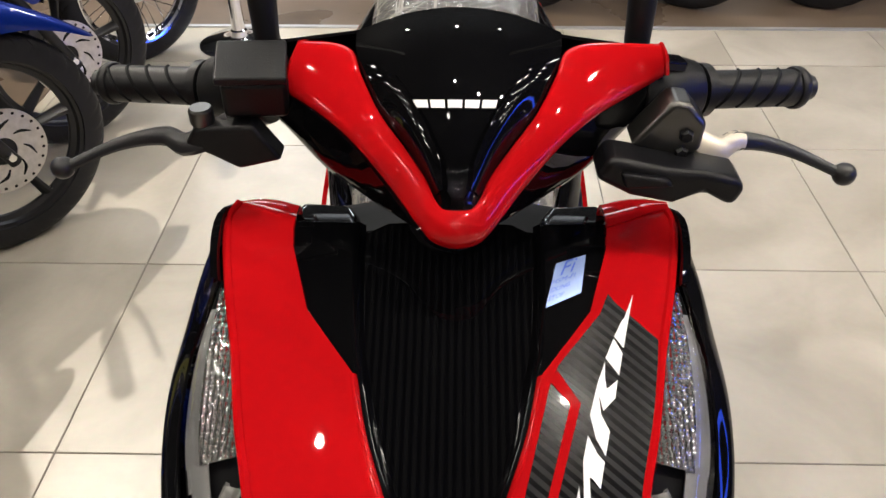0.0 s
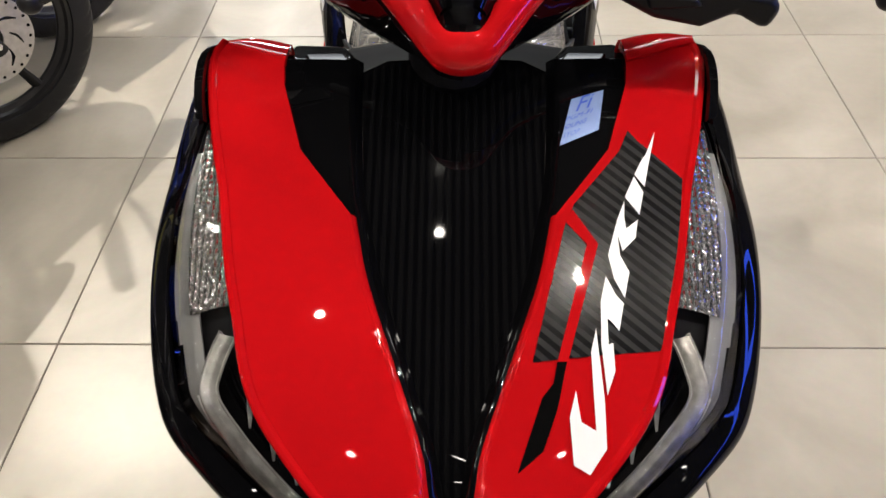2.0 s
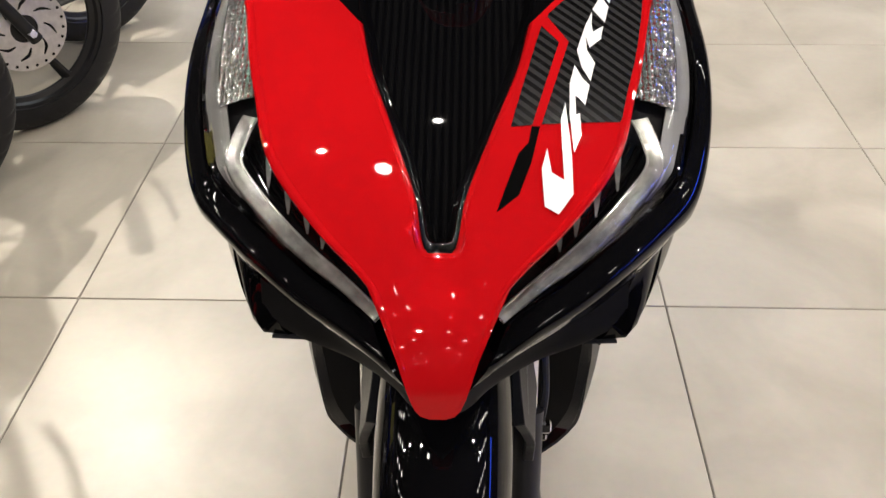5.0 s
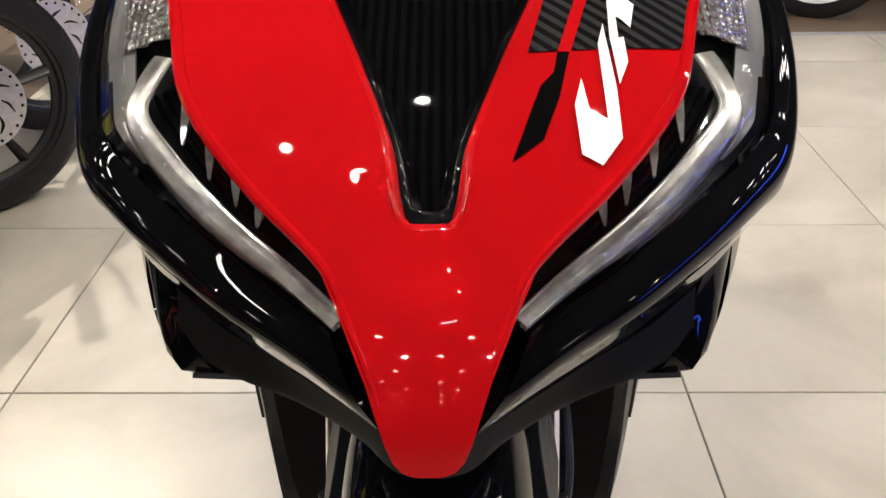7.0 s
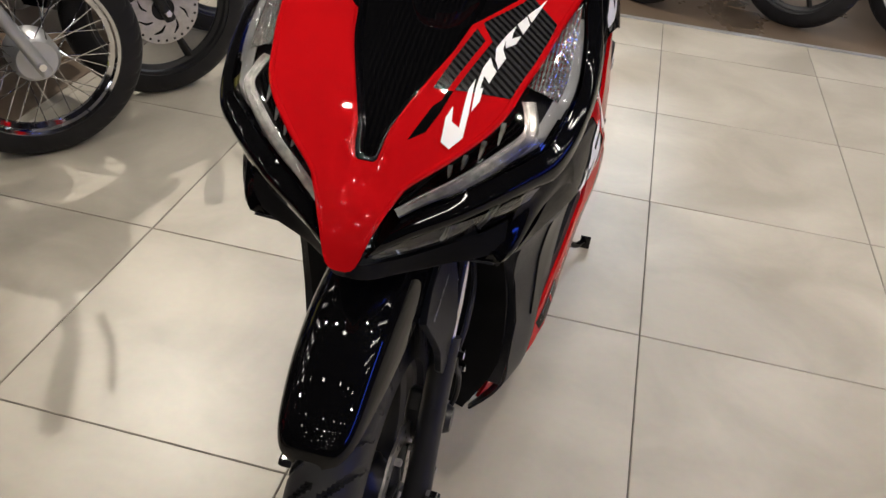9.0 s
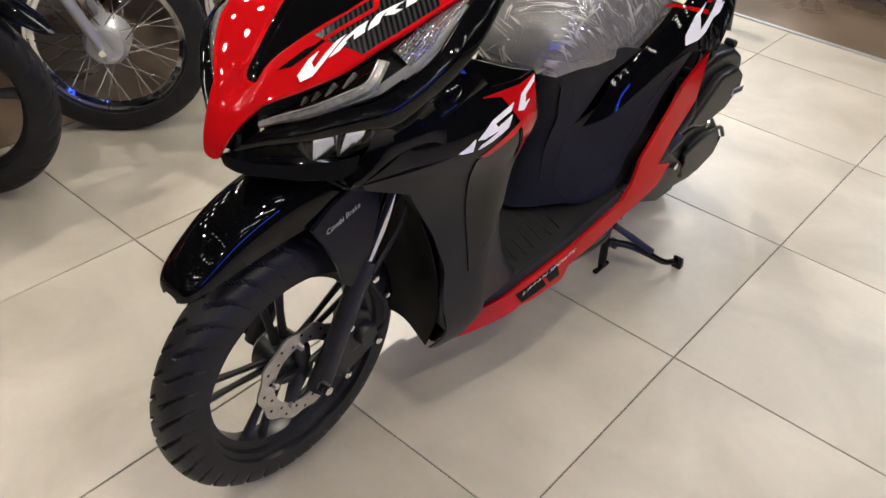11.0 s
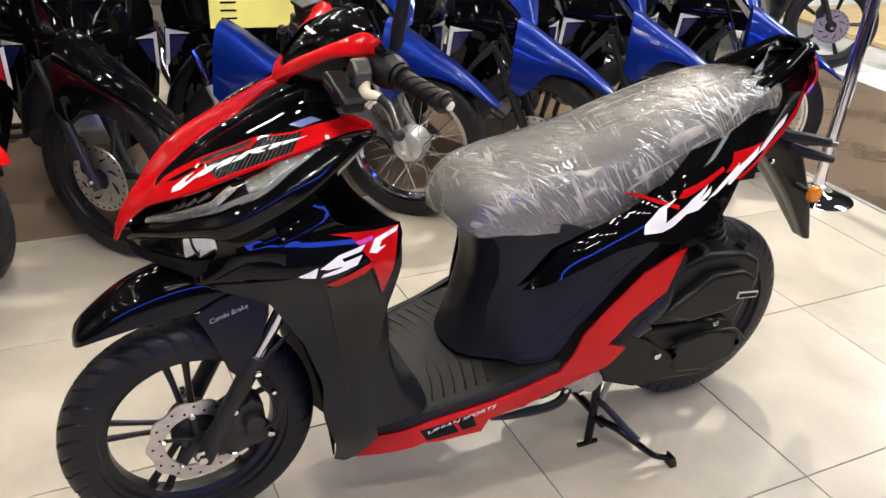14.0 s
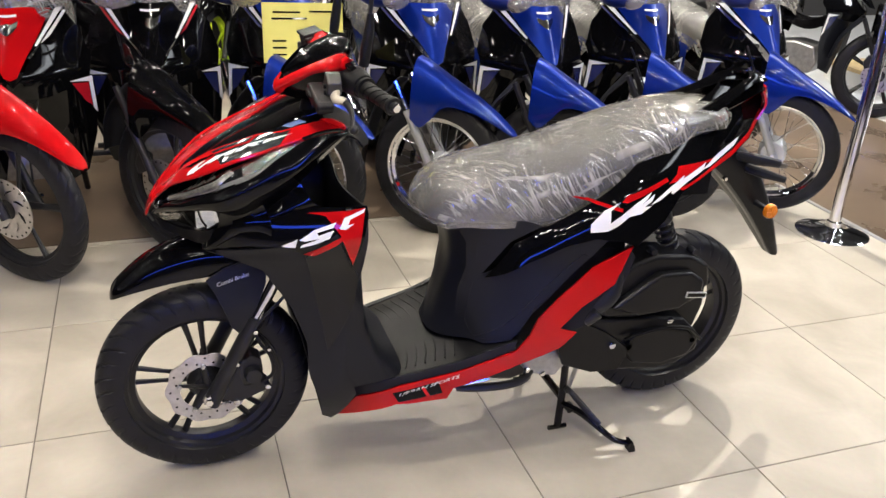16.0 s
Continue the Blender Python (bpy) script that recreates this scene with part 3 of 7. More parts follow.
def wave_disc(c, r_out, r_in, thick, holes, parent, waves=10, mat=None):
    """A brake disc with a wavy rim and drilled holes."""
    bm = bmesh.new()
    n = 120
    outer = [bm.verts.new((c[0], c[1] + (r_out + 0.003 * math.cos(waves * 2 * math.pi * k / n)) * math.cos(2 * math.pi * k / n), c[2] + (r_out + 0.003 * math.cos(waves * 2 * math.pi * k / n)) * math.sin(2 * math.pi * k / n))) for k in range(n)]
    inner = [bm.verts.new((c[0], c[1] + r_in * math.cos(2 * math.pi * k / n), c[2] + r_in * math.sin(2 * math.pi * k / n))) for k in range(n)]
    for k in range(n):
        bm.faces.new((outer[k], outer[(k + 1) % n], inner[(k + 1) % n], inner[k]))
    bm.normal_update()
    thicken(bm, thick)
    disc = part("brake_disc", bm, mat or STEEL, parent, "drilled steel brake disc")
    hb = bmesh.new()
    for k in range(holes):
        for j, rr in enumerate((r_out - 0.010, r_in + 0.010)):
            a = 2 * math.pi * (k + 0.5 * j) / holes
            p = (c[0], c[1] + rr * math.cos(a), c[2] + rr * math.sin(a))
            lathe([(0.0001, 0.0006), (0.0030, 0.0006)], p, "x", 8, into=hb)
            lathe([(0.0001, -thick - 0.0006), (0.0030, -thick - 0.0006)], p, "x", 8, into=hb)
    part("disc_drilling", hb, DARK, disc, "dark drilled holes")
    return disc


# ---- the scooter ----
PROFILE = [(0.0, 0.204, 0.690), (0.036, 0.217, 0.7235), (0.077, 0.2415, 0.7565), (0.136, 0.285, 0.796), (0.215, 0.351, 0.840), (0.291, 0.42, 0.872), (0.345, 0.47, 0.892), (0.41, 0.53, 0.918), (0.462, 0.58, 0.932)]


def ease(u):
    u = min(1.0, max(0.0, u))
    return u * u * (3 - 2 * u)


def front(x, s):
    """The nose's surface: sideways offset and length along its ridge, dished below the V."""
    y, z = spline(PROFILE, s)
    z -= 0.0095 * ease((s - 0.074) / 0.036) * ease((0.0215 - abs(x)) / 0.0065) * ease((0.146 - s) / 0.02)
    return Vector((x, y + 0.9 * x * x * max(0, 1 - s / 0.2), z - 0.6 * x * x))


FLANK_Y, FLANK_Z = (0.875, 0.95, 1.02, 1.14, 1.3, 1.5, 1.64, 1.77), (0.34, 0.45, 0.55, 0.65, 0.75, 0.85, 0.95)
FLANK_X = (
    (0.05, 0.055, 0.06, 0.075, 0.08, 0.08, 0.08),
    (0.16, 0.125, 0.115, 0.12, 0.12, 0.12, 0.1),
    (0.20, 0.165, 0.145, 0.14, 0.135, 0.13, 0.1),
    (0.235, 0.21, 0.185, 0.18, 0.185, 0.15, 0.1),
    (0.24, 0.215, 0.21, 0.205, 0.185, 0.135, 0.1),
    (0.2, 0.2, 0.19, 0.18, 0.155, 0.115, 0.09),
    (0.12, 0.12, 0.12, 0.115, 0.10, 0.085, 0.065),
    (0.05, 0.05, 0.05, 0.05, 0.05, 0.045, 0.035),
)


def flank(y, z):
    """The body's side under the seat and tail."""
    zz, yy = min(max(z, FLANK_Z[0]), FLANK_Z[-1]), min(max(y, FLANK_Y[0]), FLANK_Y[-1])
    keys = [(a, spline(list(zip(FLANK_Z, row)), zz)[0]) for a, row in zip(FLANK_Y, FLANK_X)]
    return Vector((spline(keys, yy)[0], y, z))


def tail(y, z):
    """The glossy tail side: the flank, leaning in a little more towards its top."""
    crest = spline([(0.96, 0.44), (1.03, 0.545), (1.10, 0.585), (1.175, 0.623), (1.26, 0.673), (1.36, 0.73), (1.44, 0.777), (1.51, 0.819), (1.61, 0.863), (1.77, 0.89)], y)[0]
    fall = 0.017 * (max(0, z - crest) / 0.055) ** 2
    return flank(y, z) - Vector((0.2 * (z - 0.68) + min(fall, 0.03), 0, 0))


def sill(y, z):
    """The side of the floorboard and the stripe that sweeps up behind it."""
    keys = [(0.58, 0.102), (0.65, 0.154), (0.72, 0.190), (0.85, 0.205), (1.0, 0.222), (1.14, 0.243), (1.3, 0.24)]
    return Vector((spline(keys, y)[0] - 0.2 * max(0, z - (0.16 + 0.38 * (y - 0.58))), y, z))


def wing(y, z):
    """The outer face of the leg shield."""
    keys = [(0.16, 0.121), (0.22, 0.164), (0.28, 0.187), (0.4, 0.195), (0.5, 0.199), (0.6, 0.208), (0.68, 0.234), (0.72, 0.226), (0.77, 0.205)]
    slope = 0.35 if z < 0.52 else max(0.13, 0.35 - (z - 0.52) / 0.14 * 0.22)
    return Vector((spline(keys, z)[0] - slope * max(0, 0.6 - y) - 0.165 * (0.45 - y + math.hypot(0.45 - y, 0.04)) - 0.15 * max(0, y - 0.6), y, z))


scooter = tagged(new("scooter"), "red and black step-through scooter with film-wrapped seat on its side stand", "scooter")
SIDE = (1, 0, 0)
UP = (0, -0.6, 0.8)


def scooter_nose():
    outer = [(0.006, 0.002), (0.012, 0.0042), (0.0162, 0.009), (0.0195, 0.017), (0.028, 0.045), (0.040, 0.075), (0.050, 0.098), (0.087, 0.139), (0.117, 0.180), (0.131, 0.21), (0.141, 0.25), (0.150, 0.285), (0.162, 0.345), (0.177, 0.41), (0.187, 0.47), (0.180, 0.485)]
    inner = [(0.127, 0.455), (0.124, 0.43), (0.107, 0.372), (0.068, 0.318), (0.0585, 0.273), (0.0395, 0.217), (0.0205, 0.161), (0.0168, 0.137), (0.0125, 0.1275)]
    half = outer + inner
    whole = half + [(-x, s) for x, s in reversed(half)]
    panel = part("nose_panel", skin(whole, front, UP, 0.0085, 0.004), RED, scooter, "glossy red V-shaped nose panel", bevel=0.005, segments=4)
    lift = Vector((0, -0.6, 0.8))
    # walls of the V: a rolled red lip, then a gloss black flank down to the ribbed floor
    sink = Vector((0, 0.45, -0.89))
    lip_line = [(0.0685, 0.318), (0.0585, 0.273), (0.0395, 0.217), (0.0205, 0.161), (0.0165, 0.137), (0.0125, 0.1275), (0.006, 0.1262)]
    lean_in = [(-1, 0), (-1, 0), (-1, 0), (-1, 0), (-0.95, 0.3), (-0.7, 0.7), (-0.2, 1)]
    offset = lambda k, depth: [front(x + dx * k, s + ds * k) + sink * depth for (x, s), (dx, ds) in zip(lip_line, lean_in)]
    whole_line = lambda pts: pts + [Vector((-p.x, p.y, p.z)) for p in reversed(pts)]
    part("rolled_lip", loft([whole_line(offset(-0.002, -0.0004)), whole_line(offset(0.0012, 0.0008)), whole_line(offset(0.0038, 0.0062))], 80, 6, thick=0.002), RED, panel)
    flank_line = [(0.0765, 0.452), (0.0745, 0.40), (0.070, 0.34), (0.0650, 0.318), (0.0555, 0.273), (0.0365, 0.217), (0.0175, 0.161), (0.0135, 0.1385), (0.010, 0.1305), (0.004, 0.1295)]
    flank_in = [(-1, 0)] * 7 + [(-0.95, 0.3), (-0.7, 0.7), (-0.2, 1)]
    deep = lambda k, depth: [front(x + dx * k, s + ds * k) + sink * depth for (x, s), (dx, ds) in zip(flank_line, flank_in)]
    part("black_flank", loft([whole_line(deep(0.0, 0.0045)), whole_line(deep(0.003, 0.0058)), whole_line(deep(0.0085, 0.0125))], 90, 6, thick=0.002), GLOSS, scooter, "gloss black flank of the sunk centre")
    for s_ in (1, -1):
        edge = [front(x - 0.003, s) - lift * 0.0014 for x, s in outer[2:]]
        part("rolled_edge", tube([Vector((s_ * p.x, p.y, p.z)) for p in edge], [0.0012, 0.0026, 0.0036, 0.0040, 0.0040, 0.0040, 0.0040, 0.0040], 10, 70), RED, panel)
    # red cap that folds back behind each cheek
    for s_ in (1, -1):
        ridge = [front(x, s) for x, s in ((0.126, 0.454), (0.145, 0.464), (0.163, 0.475), (0.181, 0.484))]
        taper = (1.0, 0.95, 0.6, 0.1)
        back = [p + Vector((0, 0.030, -0.004)) * k for p, k in zip(ridge, taper)]
        drop = [p + Vector((0, 0.036, -0.030)) * k for p, k in zip(ridge, taper)]
        part("cheek_cap", loft([[Vector((s_ * p.x, p.y, p.z)) for p in row] for row in ([p - Vector((0, 0.003, 0.001)) for p in ridge], [p + Vector((0, 0.004, 0.0005)) for p in ridge], back, drop)], 10, 10, thick=0.003), RED, panel)
    # black ribbed centre, sunk a little below the red
    sunk = lambda x, s: front(x, s) - Vector((0, -0.3, 0.95)) * 0.0125
    c_half = [(0.006, 0.136), (0.0095, 0.161), (0.028, 0.217), (0.047, 0.273), (0.0615, 0.335), (0.066, 0.40), (0.068, 0.445), (0.05, 0.455)]
    part("centre_panel", skin(c_half + [(-x, s) for x, s in reversed(c_half)], sunk, UP, 0.016, 0.004), RIBBED, scooter, "finely ribbed black centre panel", bevel=0.002)
    side = [(0.052, 0.262), (0.068, 0.318), (0.108, 0.375), (0.125, 0.43), (0.128, 0.458), (0.074, 0.452), (0.073, 0.40), (0.068, 0.33)]
    lower = lambda x, s: front(x, s) - Vector((0, -0.3, 0.95)) * (0.003 + 0.003 * max(0, 1 - (x - 0.066) / 0.06))
    part("cheek_panel", skin(side, lower, UP, 0.014, 0.003), GLOSS, scooter, "gloss black cheek beside the centre panel", bevel=0.0015, mirror=True)
    # film graphics on one cheek
    film = lambda poly, mat, name, lift=0.0009: part(name, skin(poly, front, UP, 0.012, 0.0004, lift), mat, panel)
    film([(0.1212, 0.3878), (0.114, 0.3706), (0.0805, 0.3264), (0.0735, 0.310), (0.0495, 0.2166), (0.1297, 0.2296), (0.1385, 0.252), (0.1480, 0.292), (0.1570, 0.3555), (0.1266, 0.381)], CARBON, "carbon_graphic")
    film([(0.0790, 0.322), (0.0945, 0.298), (0.0712, 0.2180), (0.0645, 0.2175), (0.0872, 0.297), (0.0740, 0.312)], RED, "red_stripe", 0.0016)
    film([(0.0707, 0.2184), (0.0648, 0.218), (0.0619, 0.2042), (0.0549, 0.1953), (0.0394, 0.1503), (0.055, 0.1637), (0.064, 0.189)], INK, "black_flash")
    film([(0.0752, 0.2005), (0.071, 0.1843), (0.0728, 0.156), (0.0825, 0.1507), (0.0931, 0.1665), (0.0927, 0.1958), (0.09, 0.2302), (0.0895, 0.2402), (0.0856, 0.225), (0.086, 0.2022), (0.0869, 0.177), (0.0781, 0.1819)], WHITE, "white_flash", 0.0022)
    film([(0.0978, 0.2753), (0.0934, 0.2578), (0.0922, 0.2304), (0.0945, 0.1991), (0.1001, 0.2142), (0.0997, 0.2317), (0.0968, 0.2304), (0.097, 0.247), (0.0994, 0.2454), (0.1041, 0.2396), (0.1082, 0.258), (0.1035, 0.2632)], WHITE, "white_flash", 0.0022)
    film([(0.1143, 0.3319), (0.1081, 0.3164), (0.1003, 0.2903), (0.1032, 0.2739), (0.1092, 0.2619), (0.1135, 0.2799), (0.1081, 0.2911), (0.1077, 0.306), (0.1101, 0.2941), (0.1195, 0.3045), (0.1223, 0.3185), (0.1137, 0.3108), (0.1132, 0.3191)], WHITE, "white_flash", 0.0022)
    film([(0.1224, 0.3514), (0.1149, 0.335), (0.1238, 0.3225), (0.128, 0.3401)], WHITE, "white_flash", 0.0022)
    film([(0.1401, 0.3888), (0.1316, 0.3686), (0.1299, 0.3671), (0.1229, 0.3532), (0.1292, 0.3446), (0.1346, 0.3669)], WHITE, "white_flash", 0.0022)
    # injection sticker on the black cheek
    sp = lambda x, s: lower(x, s)
    sticker = part("sticker", skin([(0.0835, 0.4128), (0.1075, 0.4235), (0.1014, 0.3887), (0.0735, 0.3741)], sp, UP, 0.012, 0.0003, 0.001), STICKER, scooter, "silver sticker with blue lettering")
    o = lower(0.0795, 0.3985) + Vector((0, -0.001, 0.0022))
    al, upd = lower(0.1045, 0.4105) - lower(0.0795, 0.3985), lower(0.0845, 0.418) - lower(0.0790, 0.396)
    print_on("print", "Fi", o + al * 0.2, al, upd, 0.019, STICKB, sticker, 0.2)
    print_on("print", "PGM-FI", lower(0.0775, 0.3925) + Vector((0, -0.001, 0.0022)), al, upd, 0.0055, STICKB, sticker, 0.2, 0.022)
    print_on("print", "IDLING", lower(0.0765, 0.3860) + Vector((0, -0.001, 0.0022)), al, upd, 0.0055, STICKB, sticker, 0.2, 0.018)
    print_on("print", "STOP", lower(0.0750, 0.3790) + Vector((0, -0.001, 0.0022)), al, upd, 0.0055, STICKB, sticker, 0.2, 0.014)


def scooter_headlight():
    """Built for one side and mirrored: housing, reflector, light guide, fins and clear lens."""
    inner = [(0.046, 0.263, 0.747), (0.070, 0.291, 0.768), (0.085, 0.303, 0.779), (0.107, 0.321, 0.795), (0.131, 0.352, 0.817), (0.138, 0.369, 0.827), (0.149, 0.418, 0.850), (0.158, 0.465, 0.876), (0.1755, 0.522, 0.895)]
    outer = [(0.054, 0.263, 0.737), (0.090, 0.282, 0.752), (0.116, 0.299, 0.766), (0.145, 0.321, 0.781), (0.173, 0.346, 0.796), (0.182, 0.366, 0.806), (0.195, 0.422, 0.833), (0.192, 0.470, 0.868), (0.1815, 0.526, 0.896)]
    ki, ko = [(i, *p) for i, p in enumerate(inner)], [(i, *p) for i, p in enumerate(outer)]
    sink = Vector((-0.014, 0.022, -0.012))

    def at(t, w, depth=0.0):
        """Place in the lamp: along it from beak to top, across from the red edge outwards, and depth."""
        p = Vector(spline(ki, t)).lerp(Vector(spline(ko, t)), w)
        return p + Vector((0.005, -0.006, 0.004)) * 4 * w * (1 - w) + sink * depth

    ts = [0.4 * k for k in range(21)]
    strip = lambda pairs, n, m, thick=0.0015: loft([[at(t, w, d) for t in pairs[0]] for w, d in pairs[1]], n, m, thick=thick)
    lamps = part("headlight", strip((ts, [(-0.02, 0.15), (0.2, 0.75), (0.5, 0.85), (0.8, 0.65), (1.02, 0.15)]), 36, 12), DARK, scooter, "slim swept headlight with clear lens", mirror=True)
    bits = []
    up = [5.62 + 0.152 * k for k in range(16)]
    bits.append(part("reflector", strip((up, [(0.03, 0.3), (0.40, 0.45), (0.74, 0.36)]), 24, 8), FACETS, None, "square-faceted silver position light", mirror=True))
    liner = [3.4 + 0.16 * k for k in range(15)]
    bits.append(part("side_reflector_panel", strip((liner, [(0.64, 0.5), (0.82, 0.34), (0.95, 0.17)]), 24, 6), FROST, None, "smoky silver side panel", mirror=True))
    bits.append(part("frosted_panel", strip((up[:14], [(0.74, 0.38), (0.88, 0.3), (0.98, 0.15)]), 20, 6), FROST, None, "frosted grey outer panel", mirror=True))
    low = [0.4 + 0.33 * k for k in range(16)]
    bits.append(part("outer_bezel", strip((low, [(0.84, 0.42), (0.91, 0.22), (0.99, 0.10)]), 26, 6), GLOSS, None, "gloss black bezel", mirror=True))
    # light guide: a broad ribbon from the red edge outwards, then down to the beak
    way = [(5.30, 0.18), (5.15, 0.28), (4.9, 0.40), (4.6, 0.48), (4.2, 0.56), (3.8, 0.62), (3.3, 0.64), (2.75, 0.67), (2.15, 0.70), (1.4, 0.68), (0.7, 0.60), (0.15, 0.52), (-0.25, 0.45)]
    mids = smooth_line([at(t, w, 0.30) for t, w in way], 30)
    nrm = Vector((0.40, -0.72, 0.56)).normalized()
    edge_a, edge_b, ridge = [], [], []
    for k, p in enumerate(mids):
        d = (mids[min(k + 1, 29)] - mids[max(k - 1, 0)]).normalized()
        side = d.cross(nrm).normalized()
        half = 0.0077 * (1.0 - 0.40 * max(0, (k - 14) / 15))
        edge_a.append(p - side * half)
        edge_b.append(p + side * half)
        ridge.append(p + nrm * 0.0045)
    shoulder_a = [e.lerp(r, 0.5) + nrm * 0.0018 for e, r in zip(edge_a, ridge)]
    shoulder_b = [e.lerp(r, 0.55) + nrm * 0.0004 for e, r in zip(edge_b, ridge)]
    bits.append(part("light_guide", loft([edge_a, shoulder_a, [p - nrm * 0.001 for p in ridge], shoulder_b, edge_b], 90, 15, thick=0.003), DRLM, None, "clear ribbed light-guide ribbon", mirror=True))
    bits.append(part("light_guide_edge", tube([p + nrm * 0.0006 for p in edge_b], 0.0011, 6, 50), DRLE, None, "bright edge of the light guide", mirror=True))
    outer_line = [at(t, min(0.93, w + 0.2), 0.30) for t, w in way[4:]]
    bits.append(part("chrome_line", tube(outer_line, 0.0013, 6, 50), STEEL, None, "thin bright trim line", mirror=True))
    for w in (0.10, 0.20, 0.30, 0.40):
        bits.append(part("rib", tube([at(t, w, 0.55) for t in (0.9, 1.8, 2.8, 3.8, 4.7)], 0.0016, 5, 18), GLOSS, None, mirror=True))
    for k in range(4):
        root = at(3.9 - 0.62 * k, 0.02, 0.12)
        tip = at(3.35 - 0.62 * k, 0.26, 0.16)
        bits.append(part("fin", tube([root, root.lerp(tip, 0.5), tip], [0.0036, 0.0028, 0.0010], 4, 5), LENS_SOLID, None, "clear plastic fin", mirror=True))
    bits.append(part("lens", facing(strip((ts, [(0.0, 0.0), (0.5, 0.0), (1.0, 0.0)]), 30, 9, 0.0), (0.45, -0.65, 0.6)), LENS, None, "clear lens", bevel=-1, mirror=True))
    for pair in bits:
        for ob, lamp_ob in zip(pair, lamps):
            ob.parent = lamp_ob


LENS_SOLID = material("clear_fin_plastic", (0.30, 0.30, 0.30), 0.1, coat=1.0, vary=0.4, scale=120)


def scooter_front_cowl():
    # gloss black side cowl, from under the headlight to its rear tip
    top = [(0.050, 0.262, 0.735), (0.090, 0.282, 0.750), (0.116, 0.299, 0.764), (0.146, 0.321, 0.779), (0.175, 0.346, 0.794), (0.185, 0.366, 0.804), (0.198, 0.422, 0.832), (0.195, 0.472, 0.867), (0.185, 0.527, 0.897), (0.1915, 0.575, 0.912), (0.174, 0.612, 0.906)]
    low = [(0.022, 0.224, 0.700), (0.061, 0.250, 0.717), (0.104, 0.274, 0.732), (0.132, 0.294, 0.743), (0.155, 0.312, 0.753), (0.176, 0.332, 0.760), (0.191, 0.348, 0.765), (0.202, 0.372, 0.777), (0.211, 0.410, 0.797), (0.216, 0.450, 0.816), (0.215, 0.495, 0.840), (0.204, 0.548, 0.874), (0.190, 0.593, 0.901), (0.171, 0.618, 0.907)]
    top_key, low_key = [(k / 10, *p) for k, p in enumerate(top)], [(k / 13, *p) for k, p in enumerate(low)]
    bulge = [Vector(spline(top_key, k / 14)).lerp(Vector(spline(low_key, k / 14)), 0.62) + Vector((0.004, -0.0045, 0.004)) * min(1, (14 - k) / 4) for k in range(15)]
    under = [(0.016, 0.290, 0.706), (0.040, 0.325, 0.724), (0.074, 0.352, 0.738), (0.098, 0.368, 0.747), (0.116, 0.382, 0.752), (0.132, 0.390, 0.750), (0.154, 0.386, 0.732), (0.168, 0.402, 0.730), (0.178, 0.43, 0.745), (0.184, 0.47, 0.772), (0.186, 0.51, 0.805), (0.180, 0.56, 0.852), (0.172, 0.605, 0.89), (0.166, 0.62, 0.902)]
    fold = [Vector(p).lerp(Vector(q), 0.10) + Vector((0.002, -0.001, -0.003)) for p, q in zip(low, under)]
    part("side_cowl", loft([top, bulge, low, fold, under], 60, 26, thick=0.003), GLOSS, scooter, "gloss black side cowl", mirror=True)
    # edge strip that closes the red panel's outer rim above the headlight
    rim = [(0.185, 0.527, 0.898), (0.1915, 0.56, 0.911), (0.191, 0.592, 0.914), (0.178, 0.614, 0.908)]
    inn = [(0.178, 0.522, 0.899), (0.1845, 0.556, 0.911), (0.185, 0.59, 0.916), (0.174, 0.611, 0.910)]
    part("shoulder", loft([rim, inn], 10, 3, thick=0.004), GLOSS, scooter, mirror=True)
    # chin under the beak and low-beam lamps
    lc = [(0.022, 0.258, 0.672), (0.055, 0.286, 0.672), (0.090, 0.306, 0.682), (0.115, 0.320, 0.691), (0.136, 0.333, 0.700), (0.156, 0.347, 0.716)]
    la = [(0.024, 0.233, 0.696), (0.061, 0.256, 0.713), (0.104, 0.279, 0.727), (0.135, 0.300, 0.739), (0.160, 0.320, 0.749), (0.178, 0.339, 0.756)]
    chin_a = [(0.0, 0.220, 0.688), (0.010, 0.228, 0.684), (0.022, 0.250, 0.674), (0.055, 0.284, 0.670), (0.090, 0.305, 0.680), (0.120, 0.320, 0.690), (0.150, 0.338, 0.706)]
    chin_b = [(0.0, 0.232, 0.664), (0.010, 0.236, 0.660), (0.022, 0.247, 0.655), (0.041, 0.277, 0.646), (0.071, 0.303, 0.644), (0.095, 0.309, 0.653), (0.114, 0.312, 0.660), (0.150, 0.330, 0.668)]
    chin_c = [(0.0, 0.30, 0.645), (0.03, 0.315, 0.640), (0.06, 0.335, 0.640), (0.10, 0.365, 0.652), (0.145, 0.395, 0.678)]
    part("chin", loft([chin_a, chin_b, chin_c], 30, 14, thick=0.004), DARK, scooter, "matte black chin lip under the nose", mirror=True)
    back = lambda c, d: [Vector(p) + Vector((-0.25, 0.85, 0.25)) * d for p in c]
    mid_line = [(Vector(p) + Vector(q)) / 2 + Vector((0.001, -0.003, -0.001)) for p, q in zip(la, lc)]
    lows = part("low_beam", loft([back(la, 0.068), back(mid_line, 0.058), back(lc, 0.012)], 24, 10, thick=0.003), DARK, scooter, "low-beam lamp with a clear lens under the cowl", mirror=True)
    some = lambda c, f0, f1: [Vector(spline([(k / 5, *p) for k, p in enumerate(c)], f0 + (f1 - f0) * k / 6)) for k in range(7)]
    pieces = []
